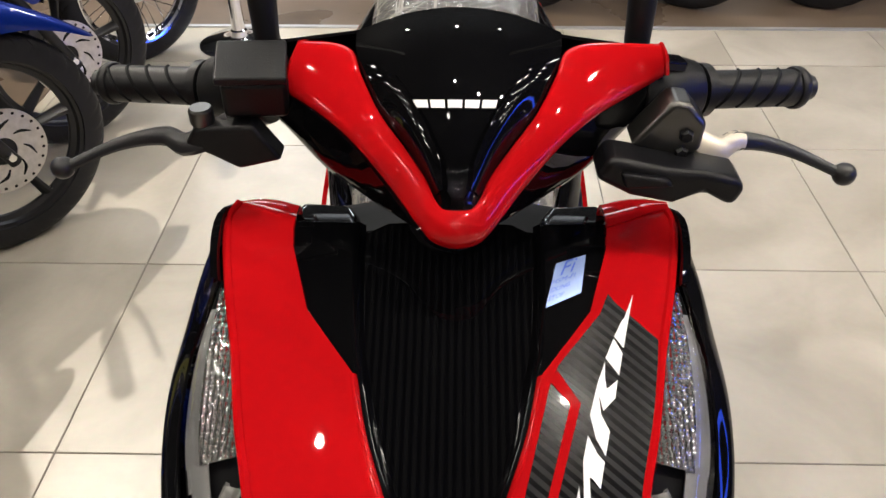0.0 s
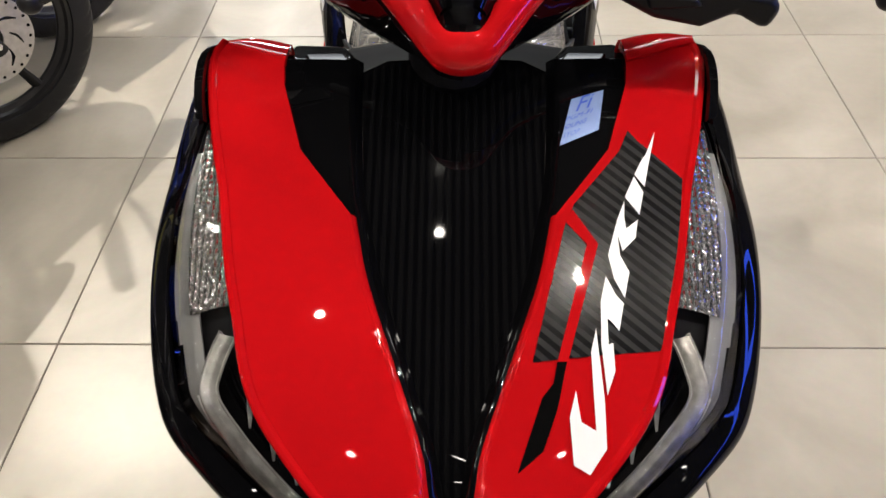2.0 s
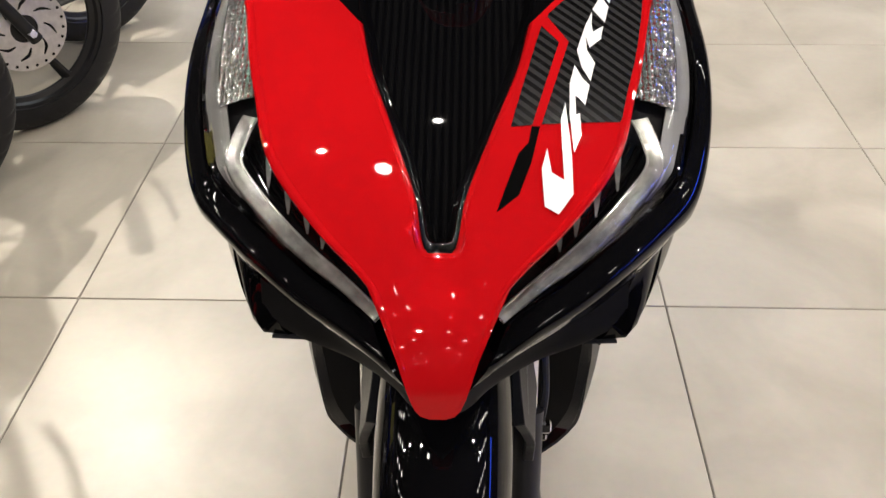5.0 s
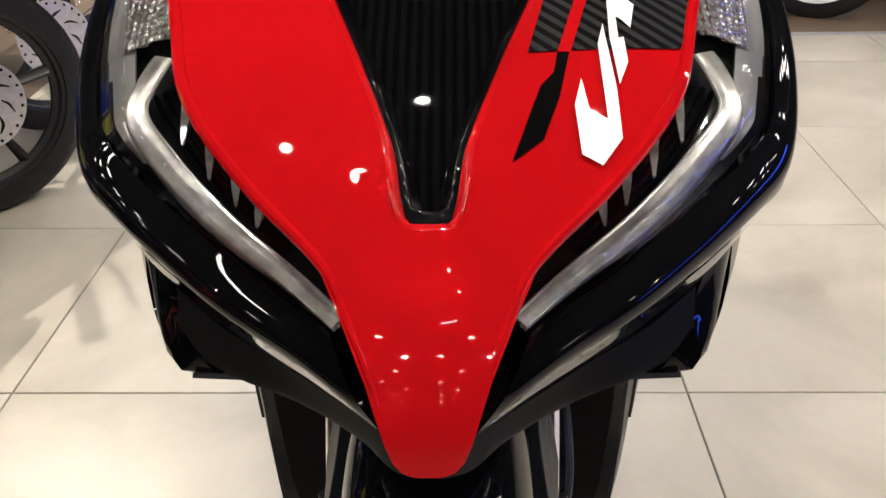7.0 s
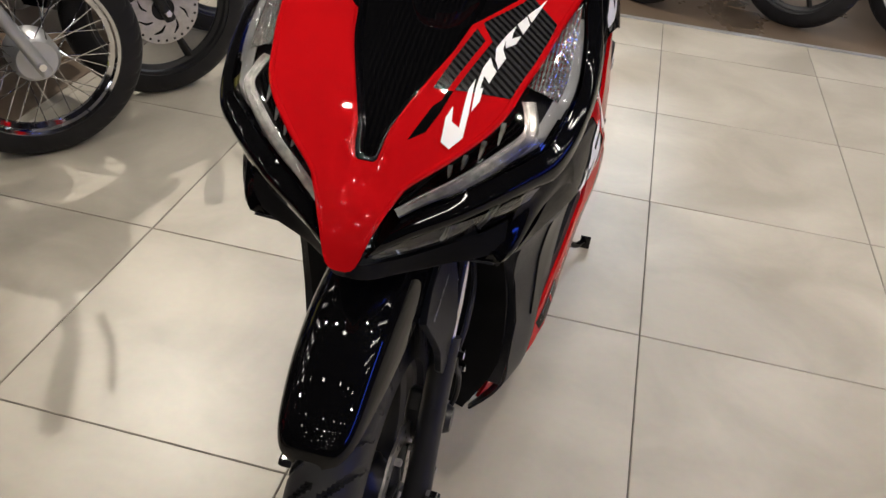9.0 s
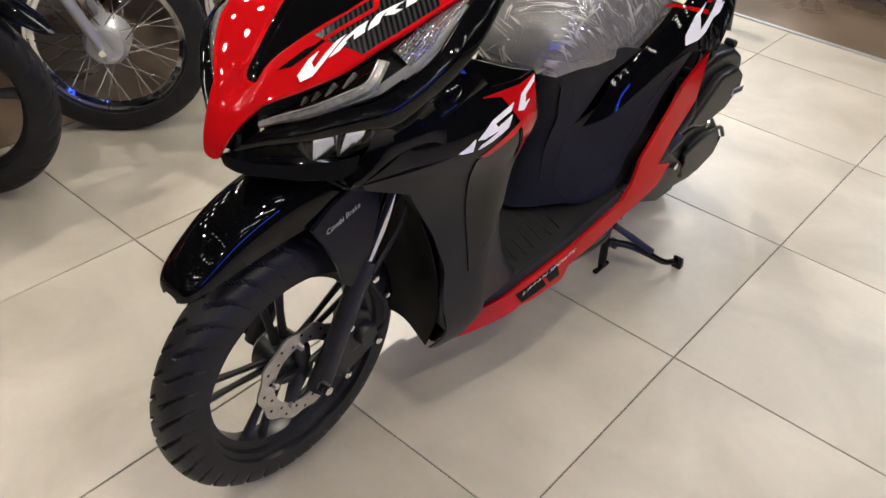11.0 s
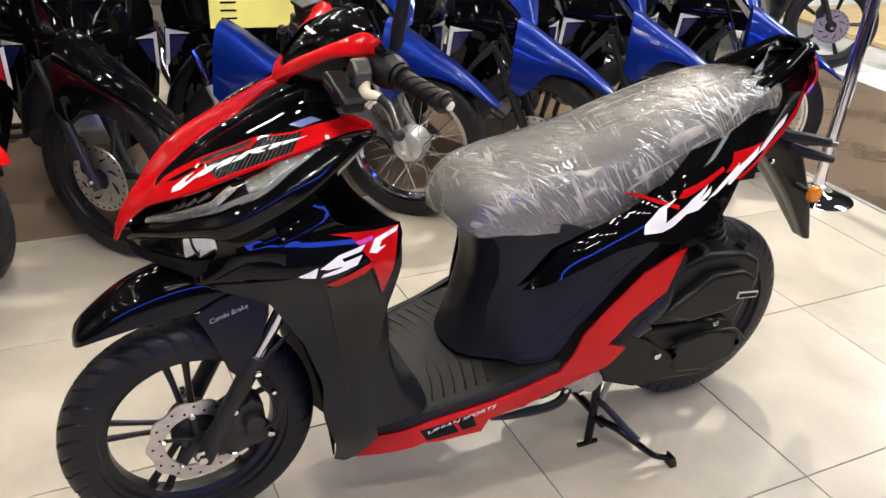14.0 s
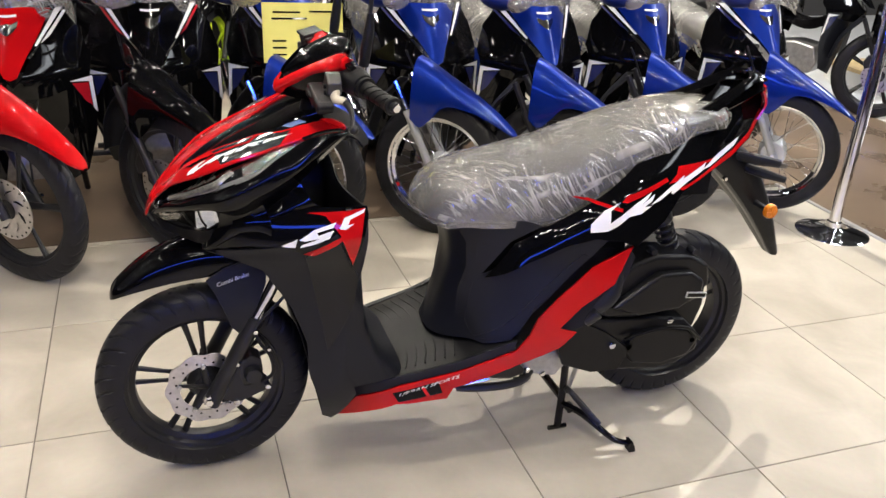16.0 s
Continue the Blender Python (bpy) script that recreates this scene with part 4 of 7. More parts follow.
    for f0, f1 in ((0.40, 0.63), (0.67, 0.94)):
        turned = lambda c, d: [p + Vector((0, 0.004 * k, 0)) for k, p in enumerate(back(some(c, f0, f1), d))]
        pieces.append(part("bowl", loft([turned(la, 0.034), turned(mid_line, 0.020), turned(lc, 0.002)], 12, 9, thick=0.002), BULB, None, "silvered reflector bowl", mirror=True))
    for f in (0.365, 0.65):
        pieces.append(part("divider", tube([back([spline([(k / 5, *p) for k, p in enumerate(c)], f)], 0.008)[0] for c in (la, mid_line, lc)], 0.0024, 6, 9), ALLOY, None, mirror=True))
    pieces.append(part("lens", facing(loft([la, mid_line, lc], 24, 10), (0.6, -0.6, -0.5)), SMOKED, None, "clear outer lens", bevel=-1, mirror=True))
    for pair in pieces:
        for ob, lamp_ob in zip(pair, lows):
            ob.parent = lamp_ob
    # black flank that joins the side cowl to the top of the leg shield
    fill_a = [(0.110, 0.330, 0.706), (0.148, 0.362, 0.721), (0.176, 0.420, 0.742), (0.186, 0.475, 0.775), (0.188, 0.515, 0.808)]
    fill_b = [(0.124, 0.326, 0.684), (0.155, 0.375, 0.704), (0.185, 0.415, 0.728), (0.200, 0.46, 0.745), (0.204, 0.505, 0.762), (0.201, 0.535, 0.772)]
    fill_c = [(wing(0.318, 0.664).x - 0.002, 0.318, 0.664), (wing(0.350, 0.680).x - 0.002, 0.350, 0.680), (wing(0.405, 0.714).x - 0.002, 0.405, 0.714), (wing(0.487, 0.748).x - 0.004, 0.487, 0.748), (wing(0.557, 0.755).x - 0.004, 0.557, 0.755)]
    part("cowl_flank", loft([fill_a, fill_b, fill_c], 24, 10, thick=0.003), GLOSS, scooter, "gloss black flank under the side cowl", mirror=True)
    # solid corner where cowl, chin and leg shield meet
    k0 = [(0.166, 0.345, 0.754), (0.183, 0.362, 0.758), (0.193, 0.390, 0.768), (0.201, 0.43, 0.790)]
    k1 = [(0.158, 0.350, 0.721), (0.172, 0.370, 0.732), (0.182, 0.400, 0.742), (0.190, 0.44, 0.760)]
    k2 = [(0.154, 0.342, 0.706), (0.174, 0.365, 0.713), (0.190, 0.400, 0.722), (0.204, 0.45, 0.735)]
    k3 = [(0.128, 0.318, 0.658), (0.153, 0.322, 0.661), (0.172, 0.385, 0.676), (wing(0.45, 0.70).x, 0.45, 0.70)]
    k4 = [(0.10, 0.345, 0.658), (0.12, 0.37, 0.660), (0.13, 0.42, 0.665), (0.14, 0.47, 0.69)]
    part("cowl_corner", loft([k0, k1, k2, k3, k4], 18, 16, thick=0.003), GLOSS, scooter, "gloss black corner under the side cowl", mirror=True)
    # closing panel between nose and handlebar
    t1 = [(-0.126, 0.602, 0.885), (-0.08, 0.595, 0.890), (0, 0.59, 0.905), (0.08, 0.595, 0.890), (0.126, 0.602, 0.885)]
    t2 = [(-0.135, 0.64, 0.878), (-0.08, 0.65, 0.882), (0, 0.655, 0.89), (0.08, 0.65, 0.882), (0.135, 0.64, 0.878)]
    t3 = [(-0.14, 0.655, 0.86), (-0.08, 0.68, 0.85), (0, 0.69, 0.85), (0.08, 0.68, 0.85), (0.14, 0.655, 0.86)]
    part("cowl_top", loft([t1, t2, t3], 16, 8, thick=0.004), DARK, scooter, "dark bridge below the handlebar")
    for s in (1, -1):
        block = [(0.080, 0.588), (0.126, 0.592), (0.134, 0.604), (0.130, 0.628), (0.086, 0.624), (0.077, 0.604)]
        slab_mesh = prism([(s * x, y) for x, y in block], 0.876, 0.906, "z")
        for v in slab_mesh.verts:
            v.co.z -= 0.11 * (v.co.y - 0.605)
        part("top_clip", slab_mesh, GLOSS, scooter, "gloss black mounting block", bevel=0.006, segments=3)
        wedge = [(0.070, 0.572), (0.112, 0.588), (0.118, 0.603), (0.086, 0.604)]
        part("corner_piece", prism([(s * x, y) for x, y in wedge], 0.888, 0.909, "z"), GLOSS, scooter, "gloss black corner piece", bevel=0.003)


def scooter_shield():
    shield = [(0.338, 0.660), (0.402, 0.669), (0.47, 0.680), (0.52, 0.69), (0.60, 0.72), (0.652, 0.752), (0.649, 0.683), (0.644, 0.613), (0.627, 0.535), (0.611, 0.424), (0.61, 0.352), (0.637, 0.258), (0.588, 0.151), (0.565, 0.166), (0.553, 0.249), (0.528, 0.326), (0.524, 0.414), (0.492, 0.505), (0.463, 0.554), (0.432, 0.606), (0.352, 0.642)]
    part("leg_shield", skin(shield, wing, SIDE, 0.022, 0.004), MATTE, scooter, "matte black leg shield", mirror=True)
    gl = [(0.336, 0.668), (0.350, 0.680), (0.405, 0.716), (0.487, 0.751), (0.51, 0.756), (0.557, 0.758), (0.649, 0.754), (0.652, 0.735), (0.617, 0.619), (0.587, 0.697), (0.582, 0.706), (0.516, 0.66), (0.499, 0.671), (0.47, 0.683), (0.402, 0.680)]
    top = part("shield_top", skin(gl, wing, SIDE, 0.018, 0.004, 0.004), GLOSS, scooter, "gloss black upper leg shield with red and white graphics", bevel=0.0025, mirror=True)
    mid = [(0.517, 0.654), (0.587, 0.691), (0.617, 0.617), (0.631, 0.593), (0.627, 0.52), (0.59, 0.436), (0.568, 0.397), (0.555, 0.479), (0.531, 0.601)]
    part("shield_insert", skin(mid, wing, SIDE, 0.02, 0.004, 0.003), SATIN, scooter, "satin black insert in the leg shield", bevel=0.001, mirror=True)
    for sgn, t in zip((1, -1), top):
        film = lambda poly, mat, name, lift: part(name, skin(poly, lambda y, z: Vector((sgn * wing(y, z).x, y, z)), (sgn, 0, 0), 0.014, 0.0004, 0.004 + lift), mat, t)
        film([(0.525, 0.748), (0.645, 0.750), (0.617, 0.625), (0.588, 0.703), (0.561, 0.741)], RED, "red_graphic", 0.0008)
        film([(0.513, 0.664), (0.585, 0.697), (0.598, 0.706), (0.601, 0.697), (0.577, 0.680), (0.534, 0.658)], RED, "red_graphic", 0.0010)
        film([(0.468, 0.685), (0.501, 0.698), (0.496, 0.680), (0.476, 0.682)], WHITE, "white_flash", 0.0014)
        film([(0.504, 0.695), (0.536, 0.715), (0.582, 0.729), (0.574, 0.718), (0.541, 0.709), (0.544, 0.7035), (0.576, 0.713), (0.566, 0.697), (0.534, 0.686), (0.505, 0.680), (0.510, 0.687), (0.545, 0.697), (0.517, 0.693)], WHITE, "white_flash", 0.0016)
        film([(0.587, 0.715), (0.599, 0.737), (0.645, 0.749), (0.640, 0.741), (0.61, 0.732), (0.604, 0.722), (0.618, 0.723), (0.599, 0.713)], WHITE, "white_flash", 0.0016)
    # inner face towards the rider's knees
    edge = [(wing(y, z).x - 0.004, y, z) for y, z in ((0.650, 0.752), (0.647, 0.683), (0.634, 0.56), (0.612, 0.44), (0.609, 0.36), (0.630, 0.28))]
    in1 = [(0.150, 0.648, 0.742), (0.158, 0.648, 0.68), (0.165, 0.650, 0.56), (0.170, 0.662, 0.44), (0.170, 0.695, 0.35), (0.165, 0.745, 0.292)]
    mid_l = [(0.0, 0.640, 0.73), (0.0, 0.640, 0.68), (0.0, 0.650, 0.56), (0.0, 0.665, 0.44), (0.0, 0.700, 0.35), (0.0, 0.765, 0.292)]
    flip = lambda c: [(-x, y, z) for x, y, z in c]
    part("inner_shield", loft([flip(edge), flip(in1), mid_l, in1, edge], 18, 25, thick=0.004), MATTE, scooter, "matte black inner leg shield")
    # dark front of the shield behind the wheel
    f1 = [(0.13, 0.42, 0.64), (0.143, 0.47, 0.55), (0.152, 0.51, 0.44), (0.148, 0.54, 0.30), (0.100, 0.57, 0.165)]
    f0 = [(0.0, 0.50, 0.66), (0.0, 0.555, 0.55), (0.0, 0.575, 0.44), (0.0, 0.585, 0.30), (0.0, 0.60, 0.165)]
    lip = [(wing(y, z).x - 0.003, y, z) for y, z in ((0.314, 0.659), (0.339, 0.645), (0.432, 0.606), (0.463, 0.554), (0.492, 0.505), (0.524, 0.414), (0.528, 0.326), (0.553, 0.249))]
    fold = [(0.080, 0.316, 0.654), (0.105, 0.335, 0.648), (0.115, 0.432, 0.612), (0.125, 0.470, 0.555), (0.132, 0.50, 0.505), (0.138, 0.532, 0.414), (0.138, 0.54, 0.326), (0.12, 0.56, 0.249)]
    part("shield_front", loft([lip, fold], 24, 5, thick=0.003), MATTE, scooter, "matte black front face of the leg shield", mirror=True)
    part("wheel_well", loft([flip(f1), f0, f1], 14, 11, thick=0.003), DARK, scooter, "dark inner panel behind the front wheel")


def scooter_floor():
    z_at = lambda y: 0.262 + 0.235 * (y - 0.64)
    edge = lambda y: sill(y, z_at(y) + 0.012).x - 0.004
    ys = [0.60 + 0.05 * k for k in range(10)]
    left = [(edge(y), y, z_at(y)) for y in ys]
    l2 = [(edge(y) * 0.55, y, z_at(y) + 0.006) for y in ys]
    c = [(0, y, z_at(y) + 0.004) for y in ys]
    flip = lambda q: [(-x, y, z) for x, y, z in q]
    board = part("floorboard", loft([flip(left), flip(l2), c, l2, left], 20, 20, thick=0.012), GRIP, scooter, "ribbed matte black floorboard")
    for s in (1, -1):
        for k in range(9):
            y = 0.70 + 0.024 * k
            part("rib", tube([(s * 0.04, y + 0.02, z_at(y) + 0.008), (s * 0.10, y + 0.012, z_at(y) + 0.008), (s * (edge(y) - 0.025), y - 0.008, z_at(y) + 0.004)], 0.0018, 6, 9), GRIP, board)
    stripe = [(0.598, 0.168), (0.646, 0.230), (0.74, 0.271), (0.878, 0.299), (0.95, 0.322), (1.022, 0.348), (1.055, 0.387), (1.075, 0.43), (1.129, 0.486), (1.208, 0.55), (1.314, 0.594), (1.297, 0.563), (1.266, 0.503), (1.239, 0.488), (1.18, 0.454), (1.126, 0.404), (1.169, 0.392), (1.125, 0.354), (1.016, 0.307), (0.947, 0.28), (0.87, 0.26), (0.855, 0.231), (0.732, 0.225)]
    for s in (1, -1):
        face = lambda y, z: Vector((s * sill(y, z).x, y, z))
        band = part("side_stripe", skin(stripe, face, (s, 0, 0), 0.02, 0.008, 0.007), RED, scooter, "red sill panel sweeping up to the tail", bevel=0.0065, segments=4)
        lip = [(0.586, 0.163), (0.612, 0.21), (0.628, 0.245), (0.66, 0.268), (0.741, 0.293), (0.878, 0.321), (1.015, 0.369), (1.026, 0.372), (1.020, 0.350), (0.95, 0.324), (0.878, 0.301), (0.74, 0.273), (0.644, 0.231)]
        part("floor_edge", skin(lip, face, (s, 0, 0), 0.02, 0.012, 0.001), MATTE, scooter, "matte black edge of the floorboard", bevel=0.003)
        part("black_graphic", skin([(0.724, 0.254), (0.833, 0.279), (0.843, 0.250), (0.737, 0.231)], face, (s, 0, 0), 0.02, 0.0004, 0.0078), INK, band)
        part("red_graphic", skin([(0.790, 0.267), (0.798, 0.269), (0.812, 0.245), (0.804, 0.243)], face, (s, 0, 0), 0.02, 0.0004, 0.0084), RED, band)
        if s > 0:
            a, b = face(0.735, 0.246) + Vector((0.0088, 0, 0)), face(0.885, 0.289) + Vector((0.0088, 0, 0))
            print_on("print", "URBAN SPORTS", a, b - a, (0, -0.2, 1), 0.0125, WHITE, band, 0.35, (b - a).length)
        pan = [(1.310, 0.590), (1.260, 0.506), (1.235, 0.492), (1.172, 0.458), (1.115, 0.404), (1.165, 0.386), (1.21, 0.405), (1.262, 0.45), (1.30, 0.49), (1.33, 0.56)]
        part("rear_side_plate", skin(pan, lambda y, z: Vector((s * (sill(y, z).x - 0.012), y, z)), (s, 0, 0), 0.02, 0.006), MATTE, scooter, bevel=0.002)
    # belly under the floor
    b1 = [(0.10, 0.585, 0.165), (0.17, 0.72, 0.215), (0.18, 0.86, 0.24), (0.17, 1.02, 0.30)]
    b0 = [(0.0, 0.60, 0.165), (0.0, 0.72, 0.19), (0.0, 0.86, 0.20), (0.0, 1.02, 0.25)]
    part("belly_pan", loft([flip(b1), b0, b1], 14, 11, thick=0.003), DARK, scooter, "dark underside panel")


def scooter_body():
    matte = [(0.892, 0.645), (0.905, 0.655), (0.971, 0.660), (1.050, 0.658), (1.090, 0.648), (1.019, 0.603), (0.957, 0.513), (1.044, 0.566), (1.129, 0.610), (1.20, 0.626), (1.258, 0.624), (1.215, 0.575), (1.127, 0.488), (1.073, 0.432), (1.045, 0.388), (1.019, 0.360), (0.955, 0.345), (0.925, 0.348), (0.906, 0.388), (0.911, 0.46), (0.926, 0.53), (0.922, 0.595)]
    part("body_side", skin(matte, flank, SIDE, 0.022, 0.004), MATTE, scooter, "matte black lower body side", mirror=True)
    crease = [(0.93, 0.352), (1.02, 0.366), (1.045, 0.392), (1.07, 0.436), (1.125, 0.492), (1.205, 0.572), (1.19, 0.578), (1.11, 0.505), (1.04, 0.425), (1.0, 0.392)]
    part("body_insert", skin(crease, flank, SIDE, 0.02, 0.003, 0.0022), MATTE, scooter, "raised matte black lower body panel", bevel=0.001, mirror=True)
    gloss = [(0.964, 0.511), (1.031, 0.600), (1.100, 0.640), (1.175, 0.682), (1.26, 0.730), (1.36, 0.787), (1.44, 0.834), (1.51, 0.874), (1.56, 0.896), (1.61, 0.918), (1.647, 0.94), (1.755, 0.942), (1.777, 0.885), (1.771, 0.838), (1.728, 0.790), (1.645, 0.755), (1.531, 0.732), (1.452, 0.708), (1.394, 0.653), (1.311, 0.6), (1.273, 0.615), (1.21, 0.622), (1.142, 0.605), (1.056, 0.563)]
    panels = part("tail_side", skin(gloss, tail, SIDE, 0.012, 0.004, 0.005), GLOSS, scooter, "gloss black tail side panel with red and white graphics", bevel=0.002, mirror=True, segments=3)
    for s, t in zip((1, -1), panels):
        film = lambda poly, mat, name, lift: part(name, skin(poly, lambda y, z: Vector((s * tail(y, z).x, y, z)), (s, 0, 0), 0.014, 0.0004, 0.005 + lift), mat, t)
        for shape in ([(1.195, 0.637), (1.197, 0.655), (1.231, 0.686), (1.272, 0.703), (1.246, 0.685), (1.243, 0.658), (1.308, 0.697), (1.357, 0.719), (1.345, 0.706), (1.26, 0.65), (1.235, 0.64)],
                      [(1.285, 0.67), (1.338, 0.7), (1.366, 0.714), (1.358, 0.7), (1.334, 0.689), (1.354, 0.689), (1.323, 0.674)],
                      [(1.35, 0.691), (1.406, 0.72), (1.462, 0.744), (1.447, 0.72), (1.415, 0.708), (1.418, 0.716), (1.378, 0.698)],
                      [(1.419, 0.707), (1.437, 0.731), (1.508, 0.752), (1.542, 0.762), (1.529, 0.747), (1.471, 0.729)],
                      [(1.525, 0.747), (1.58, 0.769), (1.681, 0.802), (1.661, 0.783), (1.607, 0.765), (1.558, 0.751)]):
            film(shape, WHITE, "white_flash", 0.0016)
        film([(1.16, 0.714), (1.171, 0.716), (1.276, 0.690), (1.275, 0.681)], RED, "red_graphic", 0.0009)
        film([(1.275, 0.702), (1.29, 0.715), (1.353, 0.73), (1.406, 0.745), (1.412, 0.737), (1.334, 0.713), (1.289, 0.7)], RED, "red_graphic", 0.0010)
        film([(1.448, 0.765), (1.592, 0.766), (1.522, 0.756), (1.441, 0.733), (1.411, 0.731), (1.44, 0.749)], RED, "red_graphic", 0.0008)
        film([(1.442, 0.717), (1.475, 0.724), (1.54, 0.742), (1.65, 0.772), (1.72, 0.806), (1.768, 0.862), (1.766, 0.838), (1.722, 0.792), (1.65, 0.758), (1.535, 0.734), (1.455, 0.712)], RED, "red_graphic", 0.0011)
        groove = [Vector((s * (tail(y, z).x + 0.0052), y, z)) for y, z in ((1.385, 0.797), (1.41, 0.800), (1.45, 0.806), (1.53, 0.843), (1.60, 0.880), (1.68, 0.910))]
        part("recess_line", tube(groove, 0.0022, 6, 24), DARK, t)
    flip = lambda q: [(-x, y, z) for x, y, z in q]
    e = [(flank(y + 0.022, z).x - 0.005, y + 0.022, z) for y, z in ((0.892, 0.650), (0.923, 0.60), (0.926, 0.52), (0.912, 0.43), (0.906, 0.387), (0.925, 0.349))]
    c = [(0.0, 0.845, 0.665), (0.0, 0.892, 0.60), (0.0, 0.904, 0.52), (0.0, 0.884, 0.42), (0.0, 0.868, 0.355), (0.0, 0.855, 0.33)]
    q = [(0.055, 0.858, 0.660), (0.05, 0.897, 0.60), (0.045, 0.908, 0.52), (0.045, 0.888, 0.42), (0.055, 0.876, 0.355), (0.065, 0.87, 0.33)]
    part("body_front", loft([flip(e), flip(q), c, q, e], 18, 21, thick=0.004), MATTE, scooter, "matte black front of the underseat body")
    # core that closes the body between its sides
    core = bmesh.new()
    for y0, y1, x, z0, z1 in ((0.945, 1.10, 0.10, 0.36, 0.66), (1.10, 1.35, 0.12, 0.50, 0.66), (1.35, 1.60, 0.085, 0.66, 0.80)):
        box(((0), (y0 + y1) / 2, (z0 + z1) / 2), (2 * x, y1 - y0, z1 - z0), into=core)
    prism([(1.00, 0.34), (1.05, 0.42), (1.12, 0.50), (1.21, 0.575), (1.285, 0.575), (1.245, 0.47), (1.18, 0.40), (1.12, 0.335)], -0.175, 0.175, into=core)
    part("inner_frame", core, DARK, scooter, "dark inner frame")
    # tail end, grab rail and lamp
    a = [(0.10, 1.50, 0.850), (0.085, 1.58, 0.880), (0.068, 1.65, 0.916), (0.05, 1.71, 0.942), (0.038, 1.75, 0.94)]
    b = [(0.085, 1.50, 0.872), (0.070, 1.58, 0.898), (0.055, 1.65, 0.932), (0.040, 1.71, 0.956), (0.028, 1.745, 0.95)]
    part("grab_rail", loft([a, b, [(x * 0.75, y, z - 0.02) for x, y, z in b]], 16, 8, thick=0.006), GLOSS, scooter, "gloss black grab rail", mirror=True)
    part("grab_rail_end", loft([[(-0.04, 1.745, 0.93), (0, 1.765, 0.935), (0.04, 1.745, 0.93)], [(-0.034, 1.735, 0.952), (0, 1.755, 0.957), (0.034, 1.735, 0.952)], [(-0.034, 1.70, 0.955), (0, 1.715, 0.96), (0.034, 1.70, 0.955)]], 14, 8, thick=0.008), GLOSS, scooter)
    part("tail_top", loft([[(-0.06, 1.60, 0.86), (0, 1.60, 0.885), (0.06, 1.60, 0.86)], [(-0.05, 1.68, 0.89), (0, 1.68, 0.91), (0.05, 1.68, 0.89)], [(-0.036, 1.755, 0.915), (0, 1.765, 0.925), (0.036, 1.755, 0.915)]], 12, 8, thick=0.004), GLOSS, scooter)
    part("tail_lamp", loft([[(-0.046, 1.742, 0.915), (0, 1.775, 0.92), (0.046, 1.742, 0.915)], [(-0.05, 1.752, 0.885), (0, 1.785, 0.885), (0.05, 1.752, 0.885)], [(-0.05, 1.735, 0.845), (0, 1.765, 0.84), (0.05, 1.735, 0.845)]], 14, 8, thick=0.006), REDLENS, scooter, "red tail lamp")


def scooter_seat():
    rows = [(0.825, 0.674, 0.660, 0.045), (0.842, 0.703, 0.657, 0.085), (0.880, 0.738, 0.658, 0.116), (0.945, 0.762, 0.656, 0.131), (1.04, 0.779, 0.648, 0.138), (1.14, 0.800, 0.655, 0.140), (1.26, 0.835, 0.716, 0.137), (1.39, 0.869, 0.787, 0.126), (1.50, 0.889, 0.838, 0.112), (1.60, 0.890, 0.853, 0.088), (1.65, 0.866, 0.852, 0.045)]

    def shell(grow, wrinkle):
        bm = bmesh.new()
        n, m, rings = 72, 40, []
        keyed = [(i, *r) for i, r in enumerate(rows)]
        for k in range(n):
            y, zt, zb, w = spline(keyed, k / (n - 1) * (len(rows) - 1))
            ring = []
            for j in range(m):
                a = math.pi * j / (m - 1)
                cx, sz = math.cos(a), max(0.0, math.sin(a))
                x = (w + grow) * math.copysign(abs(cx) ** 0.72, cx)
                z = zb - grow * 1.2 + (zt - zb + 2.2 * grow) * sz ** 0.62
                p = Vector((x, y + (k / (n - 1) - 0.5) * 2 * grow, z))
                if wrinkle:
                    f = noise.noise(Vector((p.x * 26, p.y * 12 + p.z * 20, p.z * 16))) + 0.6 * noise.noise(Vector((p.x * 50, p.y * 38, p.z * 44)))
                    p += Vector((cx * 0.7, 0, sz)) * wrinkle * f
                    if j in (0, m - 1):
                        p.z -= 0.004 + 0.010 * noise.noise(Vector((p.y * 14, p.x * 30, 0)))
                ring.append(bm.verts.new(p))
            rings.append(ring)
        for a, b in zip(rings, rings[1:]):
            for j in range(m - 1):
                bm.faces.new((a[j], a[j + 1], b[j + 1], b[j]))
        for ring in (rings[0], rings[-1]):
            bm.faces.new(ring)
        return bm

    seat = part("seat", shell(0.0, 0.0), SEATM, scooter, "dark grey vinyl seat")
    part("seat_film", shell(0.006, 0.0016), FILM, seat, "crinkled clear plastic wrapping", sharp=80)
    part("seat_base", prism([(0.84, 0.645), (1.10, 0.655), (1.26, 0.745), (1.50, 0.825), (1.58, 0.835), (1.50, 0.800), (1.2, 0.70), (0.86, 0.635)], -0.09, 0.09), DARK, scooter)


